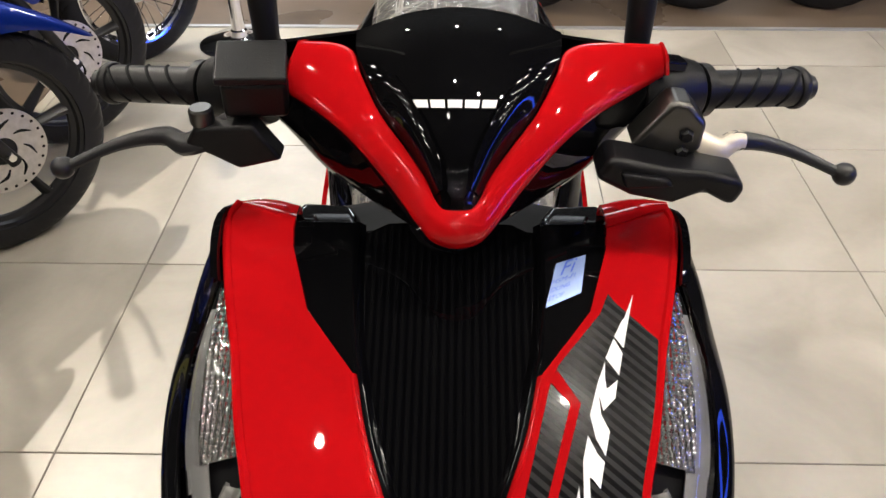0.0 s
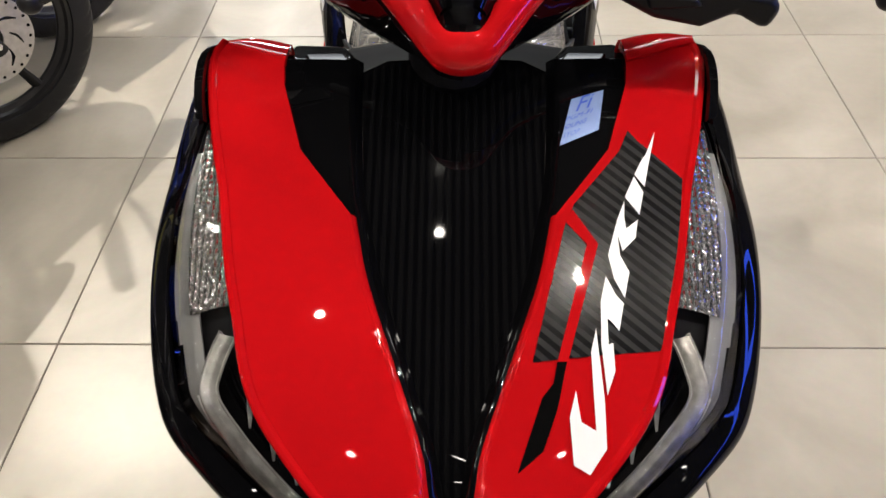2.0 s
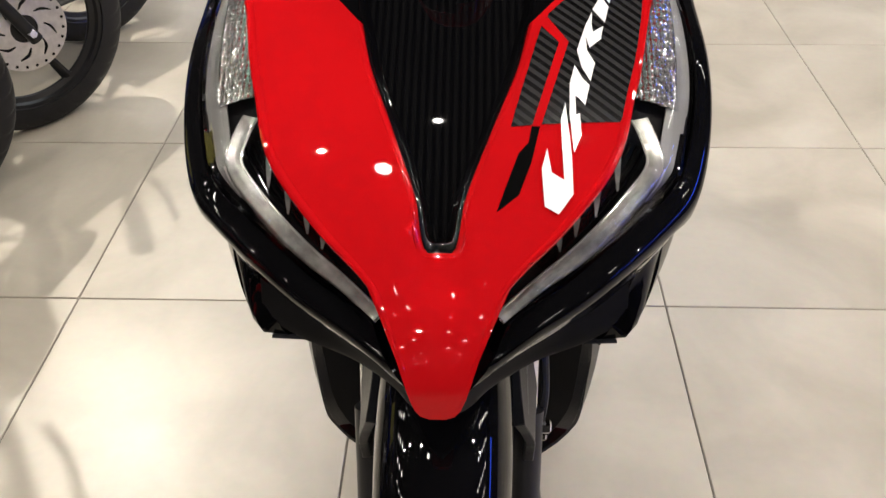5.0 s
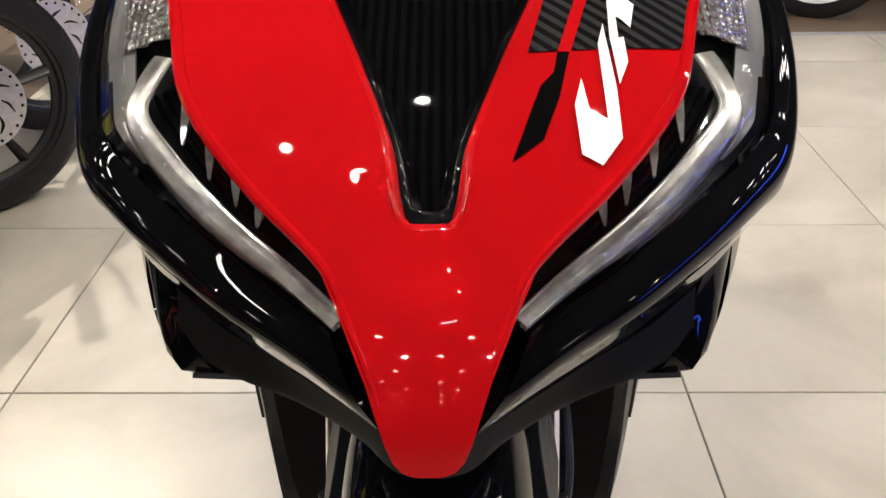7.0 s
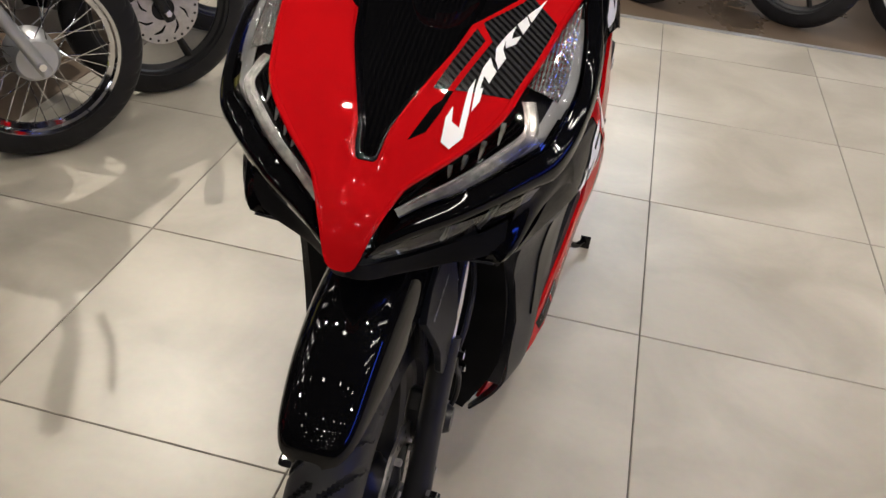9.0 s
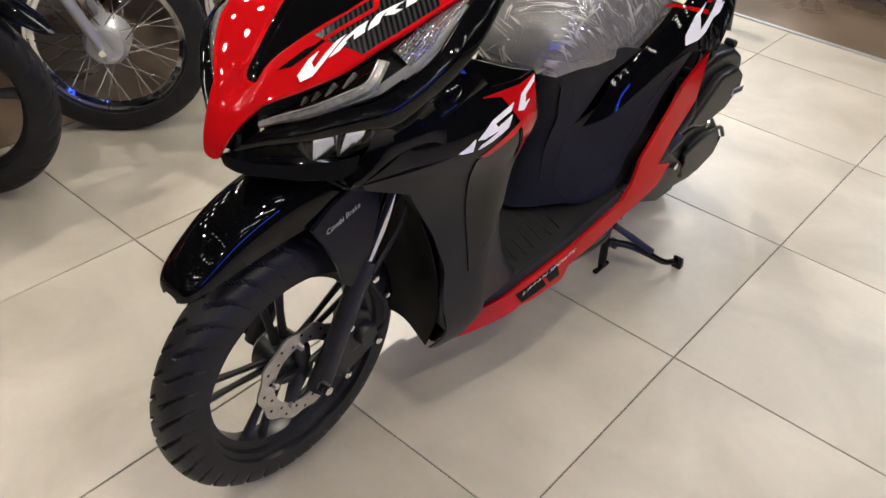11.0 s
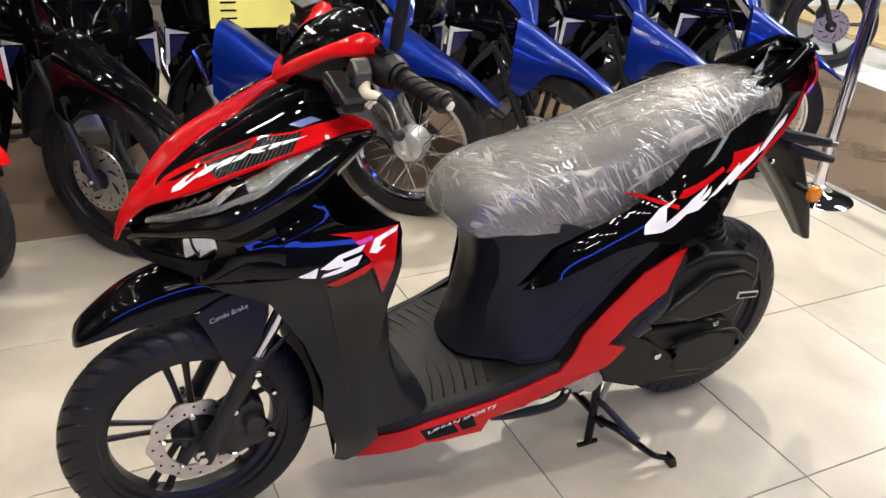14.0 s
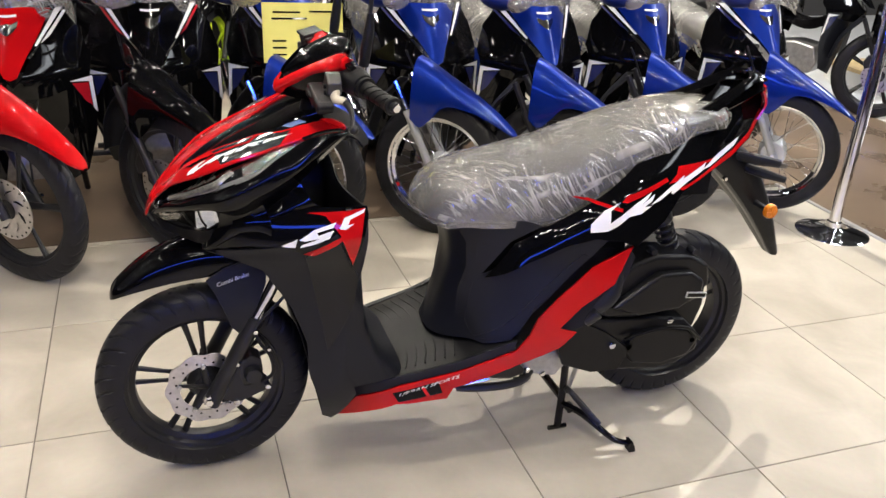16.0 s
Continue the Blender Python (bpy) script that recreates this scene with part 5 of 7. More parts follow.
def scooter_front_wheel():
    c = (0, 0.302, 0.251)
    wheel = part("front_wheel", rim_mesh(c, 0.190, 0.030), ALLOY, scooter, "black five-twin-spoke alloy front wheel")
    part("tyre", tyre_mesh(c, 0.2505, 0.088, 0.186, 36), RUBBER, wheel, "black grooved tyre")
    part("hub", lathe([(0.0001, 0.045), (0.03, 0.045), (0.034, 0.03), (0.045, 0.02), (0.045, -0.03), (0.03, -0.045), (0.0001, -0.045)], c, "x", 32), ALLOY, wheel)
    spoke_pairs(c, 0.040, 0.165, 5, 0.016, 0.0085, 1.70, wheel, ALLOY)
    disc = wave_disc((0.052, c[1], c[2]), 0.094, 0.062, 0.004, 12, wheel)
    for k in range(5):
        a = 0.4 + 2 * math.pi * k / 5
        p = Vector((0.048, c[1] + 0.04 * math.cos(a), c[2] + 0.04 * math.sin(a)))
        part("carrier", tube([Vector((0.046, c[1], c[2])), Vector((0.05, c[1] + 0.066 * math.cos(a), c[2] + 0.066 * math.sin(a)))], [0.016, 0.009], 8, 3, flat=0.4), ALLOY, wheel)
        bolt((0.056, c[1] + 0.064 * math.cos(a), c[2] + 0.064 * math.sin(a)), 0.006, wheel)
    # fork legs on the rake line
    ax, up = Vector((0, c[1] - 0.002, c[2])), Vector((0, 0.470, 0.883))
    for s in (1, -1):
        foot = ax + Vector((s * 0.083, 0.012, -0.012))
        leg = part("fork_leg", tube([foot - up * 0.012, foot + up * 0.06, foot + up * 0.20, foot + up * 0.235], [0.021, 0.0185, 0.0185, 0.020], 16, 12), ALLOY, scooter, "black fork leg")
        part("stanchion_tube", tube([foot + up * 0.22, foot + up * 0.47], 0.0135, 14, 4), CHROME, leg, "chrome fork tube")
        part("axle_nut", lathe([(0.0001, 0.018 * s), (0.009, 0.018 * s), (0.011, 0.012 * s), (0.011, -0.002 * s)], (s * 0.100, c[1], c[2]), "x", 6), CHROME, leg, "bright axle nut")
    # caliper with bolts and hose
    cal = part("brake_caliper", prism([(0.385, 0.262), (0.415, 0.270), (0.432, 0.300), (0.428, 0.335), (0.405, 0.350), (0.382, 0.330), (0.375, 0.295)], 0.040, 0.088), ALLOY, scooter, "black brake caliper", bevel=0.006)
    part("piston_housing", lathe([(0.0001, 0.014), (0.018, 0.014), (0.022, 0.006), (0.022, -0.01)], (0.092, 0.408, 0.300), "x", 24), ALLOY, cal)
    for y, z in ((0.365, 0.230), (0.372, 0.335), (0.44, 0.262)):
        bolt((0.094, y, z), 0.0085, cal, CHROME)
    part("caliper_bracket", prism([(0.32, 0.245), (0.365, 0.218), (0.45, 0.25), (0.44, 0.28), (0.38, 0.35), (0.35, 0.33)], 0.074, 0.086), ALLOY, cal, bevel=0.003)
    part("brake_hose", tube([(0.085, 0.428, 0.27), (0.10, 0.452, 0.30), (0.103, 0.448, 0.35), (0.10, 0.425, 0.39), (0.10, 0.417, 0.425), (0.105, 0.44, 0.46), (0.10, 0.49, 0.51), (0.07, 0.53, 0.58)], 0.0042, 8, 40), RUBBER, scooter, "black rubber brake hose")
    bolt((0.106, 0.417, 0.423), 0.008, scooter, CHROME)
    bolt((0.106, 0.445, 0.372), 0.006, scooter, CHROME)


def scooter_fender():
    rows = [(0.112, 0.506, 0.016, 0.498), (0.120, 0.524, 0.034, 0.505), (0.145, 0.550, 0.046, 0.517), (0.20, 0.593, 0.055, 0.533), (0.262, 0.620, 0.060, 0.545), (0.33, 0.632, 0.062, 0.552), (0.40, 0.622, 0.062, 0.556), (0.46, 0.595, 0.060, 0.545)]
    bm = bmesh.new()
    keyed, rings, n, m = [(i, *r) for i, r in enumerate(rows)], [], 40, 22
    for k in range(n):
        y, zt, w, zb = spline(keyed, k / (n - 1) * (len(rows) - 1))
        rings.append([bm.verts.new((w * math.copysign(abs(math.cos(math.pi * j / (m - 1))) ** 0.75, math.cos(math.pi * j / (m - 1))), y, zb + (zt - zb) * max(0.0, math.sin(math.pi * j / (m - 1))) ** 0.8)) for j in range(m)])
    for a, b in zip(rings, rings[1:]):
        for j in range(m - 1):
            bm.faces.new((a[j], b[j], b[j + 1], a[j + 1]))
    bm.normal_update()
    part("front_fender", thicken(bm, 0.003), GLOSS, scooter, "gloss black front fender")
    cover = [(0.318, 0.548), (0.36, 0.572), (0.413, 0.588), (0.452, 0.575), (0.447, 0.53), (0.425, 0.48), (0.402, 0.43), (0.380, 0.414), (0.366, 0.43), (0.352, 0.475), (0.338, 0.51)]
    face = lambda y, z: Vector((0.066 + 0.022 * min(1, max(0, (0.58 - z) / 0.1)) + 0.2 * max(0, y - 0.33) ** 1.5, y, z))
    covers = part("fork_cover", skin(cover, face, SIDE, 0.018, 0.010), MATTE, scooter, "matte black fork cover", bevel=0.004, mirror=True)
    a, b = face(0.340, 0.532) + Vector((0.0012, 0, 0)), face(0.412, 0.553) + Vector((0.0012, 0, 0))
    print_on("print", "Combi Brake", a, b - a, (0, -0.25, 1), 0.0145, WHITE, covers[0], 0.25, (b - a).length)


def scooter_bars():
    # red cowl: a V frame round a black visor, set a little off the nose's line
    mid_x = 0.006
    inner = [(0.0, 0.5055, 0.9805), (0.0155, 0.5060, 0.981), (0.0215, 0.5125, 0.985), (0.028, 0.524, 0.994), (0.043, 0.5435, 1.007), (0.0635, 0.568, 1.0235), (0.0795, 0.600, 1.0395), (0.088, 0.620, 1.050), (0.108, 0.624, 1.0545), (0.156, 0.618, 1.056)]
    outer = [(0.0, 0.4915, 0.957), (0.013, 0.492, 0.9575), (0.023, 0.4945, 0.9605), (0.033, 0.502, 0.9685), (0.055, 0.5275, 0.986), (0.084, 0.5535, 1.0085), (0.110, 0.5745, 1.0205), (0.137, 0.595, 1.0265), (0.161, 0.606, 1.036)]
    side_of = lambda pts, s: [Vector((mid_x + s * (p[0] - (mid_x if p[0] > 0.001 else 0)), p[1], p[2])) for p in pts]
    key = lambda pts: [(k / (len(pts) - 1), *p) for k, p in enumerate(pts)]
    even = lambda pts, n=24: smooth_line([Vector(p) for p in pts], n)
    move = lambda pts, d: [Vector(p) + Vector(d) for p in pts]
    arms = {}
    for s, n in ((1, 24), (-1, 21)):
        arms[s] = even(side_of(inner, s))[:n], even(side_of(outer, s))[:n]
    a, b = (arms[-1][k][:0:-1] + arms[1][k] for k in (0, 1))
    crown = [p.lerp(q, 0.5) + Vector((0, -0.0045, 0.0045)) for p, q in zip(a, b)]
    sheet = loft([move(a, (0, 0.008, -0.009)), move(a, (0, 0.0015, -0.0015)), move([p.lerp(q, 0.12) for p, q in zip(a, b)], (0, -0.002, 0.0025)), crown, move([p.lerp(q, 0.9) for p, q in zip(a, b)], (0, -0.002, 0.0015)), move(b, (0, 0.002, -0.002)), move(b, (0, 0.010, -0.008))], 130, 22, thick=0.003)
    part("handlebar_cowl", sheet, RED, scooter, "red V-shaped handlebar cowl frame", sharp=60)
    for s, n in ((1, -1), (-1, 0)):
        tip = [c[n] for c in (a, crown, b)]
        part("cowl_end", loft([tip, move(tip, (s * 0.003, 0.004, -0.002)), move(tip, (-s * 0.004, 0.014, -0.006))], 8, 6, thick=0.002), RED, scooter)
    ridge = [(mid_x, 0.5055, 0.979), (mid_x, 0.511, 0.992), (mid_x, 0.525, 1.010), (mid_x, 0.547, 1.031), (mid_x, 0.576, 1.051), (mid_x, 0.611, 1.066), (mid_x, 0.648, 1.072)]
    brim = [(0.017, 0.507, 0.979), (0.0265, 0.5235, 0.990), (0.0405, 0.5435, 1.004), (0.061, 0.568, 1.0205), (0.077, 0.600, 1.0365), (0.084, 0.620, 1.048), (0.085, 0.638, 1.057)]
    rk, bk = key(ridge), key(brim)

    def dome(u, k):
        """The visor: across from -1 to 1, and up from its point to its top edge."""
        p, q = Vector(spline(rk, k)), Vector(spline(bk, k))
        side = p.lerp(q, abs(u) ** 1.9)
        return Vector((mid_x + u * (q.x - mid_x), side.y, side.z))

    visor = part("visor", skin([(-1, 0.005), (1, 0.005), (1, 0.99), (0.5, 1.0), (0, 1.0), (-0.5, 1.0), (-1, 0.99)], dome, (0, -1, 0.6), 0.055, 0.003), GLOSS, scooter, "gloss black meter visor", bevel=0.001, sharp=60)
    for n in range(5):
        u0 = -0.52 + 0.20 * n
        part("badge", skin([(u0, 0.532), (u0 + 0.17, 0.532), (u0 + 0.17, 0.562), (u0, 0.562)], dome, (0, -1, 0.6), 0.06, 0.0004, 0.0016), WHITE, visor, "small white maker's badge block")
    for s in (1, -1):
        def facet(u, k):
            rise = 0.0055 * ease((0.95 - abs(u)) / 0.35) * ease((0.74 - k) / 0.2)
            return dome(u, k) + Vector((0, -0.6, 0.8)) * rise
        ends = [(0.9, 0.10), (0.50, 0.15), (0.36, 0.30), (0.46, 0.48), (0.66, 0.66), (0.92, 0.80), (0.95, 0.5), (0.95, 0.3)]
        part("facet", skin([(s * u, k) for u, k in ends], facet, (0, -1, 0.6), 0.05, 0.002, 0.0012), GLOSS, visor, "angled gloss black visor facet", sharp=60)
    # gloss black lower half under the red frame
    for s in (1, -1):
        put = lambda pts: [Vector((mid_x + s * (p[0] - mid_x), p[1], p[2])) for p in pts]
        a = move(even(side_of(outer, s)), (0, 0.005, -0.004))
        belly = put([(mid_x, 0.520, 0.945), (0.04, 0.535, 0.950), (0.080, 0.560, 0.962), (0.108, 0.578, 0.974), (0.135, 0.596, 0.996), (0.166, 0.610, 1.018)])
        low_edge = put([(mid_x, 0.56, 0.935), (0.05, 0.575, 0.942), (0.085, 0.59, 0.955), (0.112, 0.600, 0.970), (0.140, 0.612, 0.993), (0.164, 0.622, 1.010)])
        rear = put([(mid_x, 0.66, 0.985), (0.05, 0.665, 0.990), (0.10, 0.665, 1.000), (0.14, 0.66, 1.008), (0.160, 0.655, 1.015)])
        top_edge = put([(mid_x, 0.655, 1.060), (0.05, 0.652, 1.056), (0.085, 0.642, 1.053), (0.12, 0.632, 1.052), (0.156, 0.624, 1.050)])
        part("bar_housing", loft([a, belly, low_edge, rear, top_edge], 30, 20, thick=0.003), GLOSS, scooter, "gloss black rear half of the handlebar cowl", sharp=60)
    part("steering_neck", tube([(0, 0.60, 0.97), (0, 0.575, 0.88)], 0.035, 16, 4), DARK, scooter)
    for s, side in ((1, "l"), (-1, "r")):
        p0, p1 = Vector((s * 0.142, 0.626, 1.012)), Vector((s * 0.306, 0.681, 0.990))
        d = (p1 - p0).normalized()
        bar = part("handlebar", tube([p0 - d * 0.05, p1], 0.011, 12, 4), ALLOY, scooter)
        sw = part("switch_box", tube([p0, p0 + d * 0.012, p0 + d * 0.045, p0 + d * 0.056], [0.027, 0.031, 0.029, 0.024], 18, 8), BARM, scooter, "black switch housing", bevel=0.002)
        if s > 0:
            part("switch", box(p0 + d * 0.025 + Vector((0, -0.012, 0.030)), (0.030, 0.016, 0.010), Euler((0, 0.2, 0.3)).to_matrix().to_4x4()), GLOSS, sw, bevel=0.003)
        part("flange", tube([p0 + d * 0.060, p0 + d * 0.068], 0.022, 18, 3), GRIP, bar)
        g = part("grip", tube([p0 + d * 0.066, p0 + d * 0.11, p0 + d * 0.156], 0.0158, 18, 8), GRIP, scooter, "black rubber grip with swept grooves")
        part("grip_end", lathe([(0.012, 0.000), (0.0172, 0.001), (0.0182, 0.003), (0.0182, 0.007), (0.0168, 0.0095), (0.0090, 0.0105)], (0, 0, 0), "x", 24), GRIP, g, "raised rubber end ring").matrix_local = Matrix.Translation(p0 + d * 0.154) @ d.to_track_quat("X", "Z").to_matrix().to_4x4()
        for k in range(4):
            q = p0 + d * (0.085 + 0.02 * k)
            side_v, up_v = d.cross(Vector((0, 0, 1))).normalized() * s, Vector((0, 0, 1))
            pts = [q + d * 0.011 * t + (side_v * math.cos(ang) + up_v * math.sin(ang)) * 0.0159 for t, ang in ((1.6, 2.0), (1.2, 1.4), (0.5, 0.8), (-0.3, 0.1), (-1.0, -0.7))]
            part("groove", tube(pts, 0.0016, 5, 12), DARK, g)
        part("bar_end", lathe([(0.0001, 0.002), (0.0078, 0.002), (0.0088, 0.0), (0.0092, -0.012)], (0, 0, 0), "x", 16), CHROME, bar, "polished bar end").matrix_local = Matrix.Translation(p0 + d * 0.174) @ d.to_track_quat("X", "Z").to_matrix().to_4x4()
        # lever with ball end, its bracket and boot
        lv = [Vector((s * 0.170, 0.594, 0.997)), Vector((s * 0.205, 0.585, 0.985)), Vector((s * 0.225, 0.598, 0.985)), Vector((s * 0.265, 0.603, 0.975)), Vector((s * 0.311, 0.596, 0.957))]
        blade = part("brake_lever", tube(lv, [0.012, 0.0095, 0.0070, 0.0052, 0.0045], 10, 24, flat=0.7), ALLOY, scooter, "black brake lever with ball end")
        if s > 0:
            part("lever_root", tube(smooth_line(lv, 24)[:11], [0.0124, 0.0112, 0.0100, 0.0088, 0.0076], 10, 20, flat=0.72), LEVERB, blade, "polished root of the lever")
        ball = bmesh.new()
        bmesh.ops.create_uvsphere(ball, u_segments=16, v_segments=10, radius=0.0095, matrix=Matrix.Translation(lv[-1] + Vector((s * 0.004, 0, -0.001))))
        part("lever_ball", ball, ALLOY, scooter)
        if s > 0:
            part("lever_bracket", prism([(0.148, 1.011), (0.163, 1.031), (0.176, 1.029), (0.191, 1.012), (0.189, 0.988), (0.165, 0.984), (0.135, 0.994)], 0.572, 0.602, "y"), LEVER, scooter, "dark grey cast lever bracket", bevel=0.005, segments=3)
            boot = [(0.107, 0.981), (0.117, 0.999), (0.142, 0.994), (0.166, 0.989), (0.189, 0.987), (0.213, 0.982), (0.221, 0.973), (0.214, 0.957), (0.206, 0.960), (0.190, 0.969), (0.168, 0.959), (0.135, 0.966)]
            part("lever_boot", prism(boot, 0.545, 0.580, "y"), BARM, scooter, "black angular lever boot", bevel=0.006, segments=3)
            part("boot_ledge", prism([(0.125, 0.989), (0.160, 0.984), (0.166, 0.977), (0.13, 0.975)], 0.540, 0.550, "y"), BARM, scooter, bevel=0.003)
            bolt((0.176, 0.573, 1.004), 0.0055, scooter, BARM, "y", -1)
            bolt((0.174, 0.573, 0.990), 0.0055, scooter, BARM, "y", -1)
        else:
            part("lever_bracket", prism([(-0.130, 0.975), (-0.15, 1.005), (-0.195, 1.003), (-0.205, 0.988), (-0.185, 0.978), (-0.165, 0.966)], 0.578, 0.600, "y"), BARM, scooter, "black lever bracket", bevel=0.004, segments=3)
            part("adjuster", lathe([(0.0001, 0.008), (0.008, 0.008), (0.0095, 0.006), (0.0095, -0.004), (0.006, -0.012)], (-0.190, 0.588, 1.008), "z", 18), LEVER, scooter, "bright adjuster screw")
            part("reservoir", box((-0.149, 0.606, 1.027), (0.050, 0.044, 0.034), Euler((0.25, 0.05, 0.15)).to_matrix().to_4x4()), BARM, scooter, "black brake fluid reservoir", bevel=0.005)
            part("reservoir_cap", box((-0.149, 0.600, 1.047), (0.053, 0.046, 0.007), Euler((0.25, 0.05, 0.15)).to_matrix().to_4x4()), BARM, scooter, bevel=0.002)
        stem = part("mirror_stem", tube([Vector((s * 0.148, 0.655, 1.035)), Vector((s * 0.149, 0.660, 1.075)), Vector((s * 0.150, 0.664, 1.10)), Vector((s * 0.150, 0.668, 1.14))], [0.010, 0.0115, 0.0105, 0.007], 14, 10), GRIP, scooter, "black rubber boot on the mirror stem")
        part("stem_rod", tube([(s * 0.150, 0.667, 1.13), (s * 0.152, 0.672, 1.24)], 0.005, 8, 3), ALLOY, stem)


def scooter_rear():
    c = (0, 1.590, 0.258)
    wheel = part("rear_wheel", rim_mesh(c, 0.192, 0.034), ALLOY, scooter, "black alloy rear wheel")
    part("tyre", tyre_mesh(c, 0.2575, 0.100, 0.188, 36), RUBBER, wheel, "black grooved tyre")
    part("hub", lathe([(0.0001, 0.055), (0.05, 0.055), (0.06, 0.03), (0.06, -0.04), (0.0001, -0.05)], c, "x", 32), ALLOY, wheel)
    spoke_pairs(c, 0.05, 0.167, 5, 0.016, 0.009, 0.4, wheel, ALLOY)
    # drive case, airbox, crankcase
    case = [(1.14, 0.345), (1.17, 0.270), (1.24, 0.235), (1.33, 0.222), (1.45, 0.205), (1.52, 0.212), (1.58, 0.25), (1.575, 0.30), (1.52, 0.352), (1.42, 0.375), (1.30, 0.382), (1.20, 0.395)]
    cvt = part("drive_cover", prism(case, 0.11, 0.196), BARM, scooter, "matte black drive cover", bevel=0.012, segments=3)
    rise = [(1.36, 0.335), (1.44, 0.345), (1.53, 0.325), (1.565, 0.285), (1.54, 0.245), (1.46, 0.228), (1.37, 0.245), (1.345, 0.28)]
    part("cover_boss", prism(rise, 0.19, 0.208), BARM, cvt, bevel=0.008)
    part("mud_flap", prism([(1.13, 0.375), (1.165, 0.272), (1.25, 0.236), (1.33, 0.232), (1.36, 0.29), (1.28, 0.352), (1.22, 0.385)], 0.196, 0.206), BARM, cvt, bevel=0.003)
    part("cover_crease", tube([(0.209, 1.335, 0.325), (0.213, 1.43, 0.345), (0.212, 1.52, 0.335), (0.207, 1.572, 0.29)], 0.005, 6, 16), BARM, cvt)
    bolt((0.210, 1.299, 0.314), 0.010, cvt, CHROME)
    bolt((0.192, 1.475, 0.352), 0.010, cvt, CHROME)
    for y, z in ((1.352, 0.298), (1.545, 0.292)):
        part("hole", lathe([(0.0001, 0.0), (0.008, 0.0)], (0.2095, y, z), "x", 12), DARK, cvt)
    air = [(1.235, 0.430), (1.27, 0.475), (1.33, 0.540), (1.40, 0.556), (1.50, 0.545), (1.558, 0.512), (1.570, 0.46), (1.545, 0.412), (1.46, 0.390), (1.36, 0.382), (1.27, 0.392)]
    box_part = part("air_box", prism(air, 0.11, 0.205), BARM, scooter, "matte black air filter box", bevel=0.014, segments=3)
    lid = [(1.27, 0.430), (1.33, 0.470), (1.40, 0.515), (1.49, 0.510), (1.535, 0.48), (1.535, 0.44), (1.47, 0.405), (1.36, 0.398)]
    part("lid", prism(lid, 0.20, 0.228), BARM, box_part, bevel=0.012, segments=3)
    tag = part("tag", box((0.2295, 1.512, 0.444), (0.003, 0.062, 0.017), Euler((-0.12, 0, 0)).to_matrix().to_4x4()), SILVER, box_part, "small silver badge", bevel=0.001)
    part("tag_face", box((0.2305, 1.512, 0.444), (0.003, 0.054, 0.010), Euler((-0.12, 0, 0)).to_matrix().to_4x4()), INK, tag)
    for y, z in ((1.31, 0.535), (1.39, 0.560), (1.51, 0.548)):
        part("lug", lathe([(0.0001, 0.006), (0.008, 0.006), (0.010, 0.0), (0.010, -0.02)], (0.19, y, z), "x", 12), MATTE, box_part)
    part("swing_case", prism([(1.34, 0.33), (1.47, 0.34), (1.585, 0.29), (1.605, 0.36), (1.60, 0.45), (1.55, 0.50), (1.40, 0.47)], 0.085, 0.15), BARM, scooter, "black swing arm case beside the wheel", bevel=0.008)
    part("crankcase", prism([(1.02, 0.32), (1.05, 0.25), (1.12, 0.215), (1.26, 0.20), (1.34, 0.22), (1.34, 0.36), (1.15, 0.40)], -0.12, 0.12), CAST, scooter, "grey cast engine case", bevel=0.015)
    part("engine_cover", prism([(1.05, 0.30), (1.08, 0.245), (1.16, 0.225), (1.19, 0.26), (1.16, 0.31)], 0.11, 0.185), CAST, scooter, "grey cast engine cover", bevel=0.01)
    for y, z in ((1.075, 0.262), (1.12, 0.245)):
        bolt((0.188, y, z), 0.008, scooter, CHROME)
    part("pivot_joint", tube([(0.215, 1.205, 0.402), (0.225, 1.235, 0.43)], 0.018, 12, 4), ALLOY, scooter, bevel=0.003)
    part("intake_duct", tube([(0.20, 1.22, 0.42), (0.205, 1.27, 0.47), (0.19, 1.29, 0.53)], [0.028, 0.03, 0.02], 12, 10), MATTE, scooter)
    # shock absorber
    a, b = Vector((0.13, 1.42, 0.665)), Vector((0.14, 1.515, 0.44))
    shock = part("shock_absorber", tube([a, b], 0.013, 14, 4), ALLOY, scooter, "black rear shock absorber")
    d = (b - a).normalized()
    s1 = d.orthogonal().normalized()
    s2 = d.cross(s1)
    coil = [a + d * (0.02 + 0.16 * k / 120) + 0.023 * (s1 * math.cos(k * 2 * math.pi / 15) + s2 * math.sin(k * 2 * math.pi / 15)) for k in range(121)]
    part("spring", tube(coil, 0.0045, 6, 121), ALLOY, shock)
    part("shroud", tube([a - d * 0.02, a + d * 0.05], 0.028, 16, 3), ALLOY, shock)
    # exhaust on the far side
    ex = part("exhaust", tube([(-0.15, 1.22, 0.26), (-0.165, 1.36, 0.285), (-0.175, 1.50, 0.31), (-0.18, 1.66, 0.35)], [0.03, 0.055, 0.06, 0.052], 20, 18), ALLOY, scooter, "black exhaust silencer")
    part("heat_guard", tube([(-0.215, 1.40, 0.315), (-0.225, 1.55, 0.345)], 0.03, 12, 6, flat=0.6), MATTE, ex)
    # rear fender and plate holder with reflector and indicators
    g = [(1.62, 0.735), (1.672, 0.69), (1.737, 0.628), (1.805, 0.557), (1.866, 0.484), (1.918, 0.418)]
    h = [(1.69, 0.765), (1.745, 0.735), (1.797, 0.675), (1.845, 0.60), (1.892, 0.515), (1.936, 0.414)]
    w1, w2 = [0.05, 0.045, 0.038, 0.032, 0.027, 0.020], [0.045, 0.042, 0.036, 0.031, 0.026, 0.019]
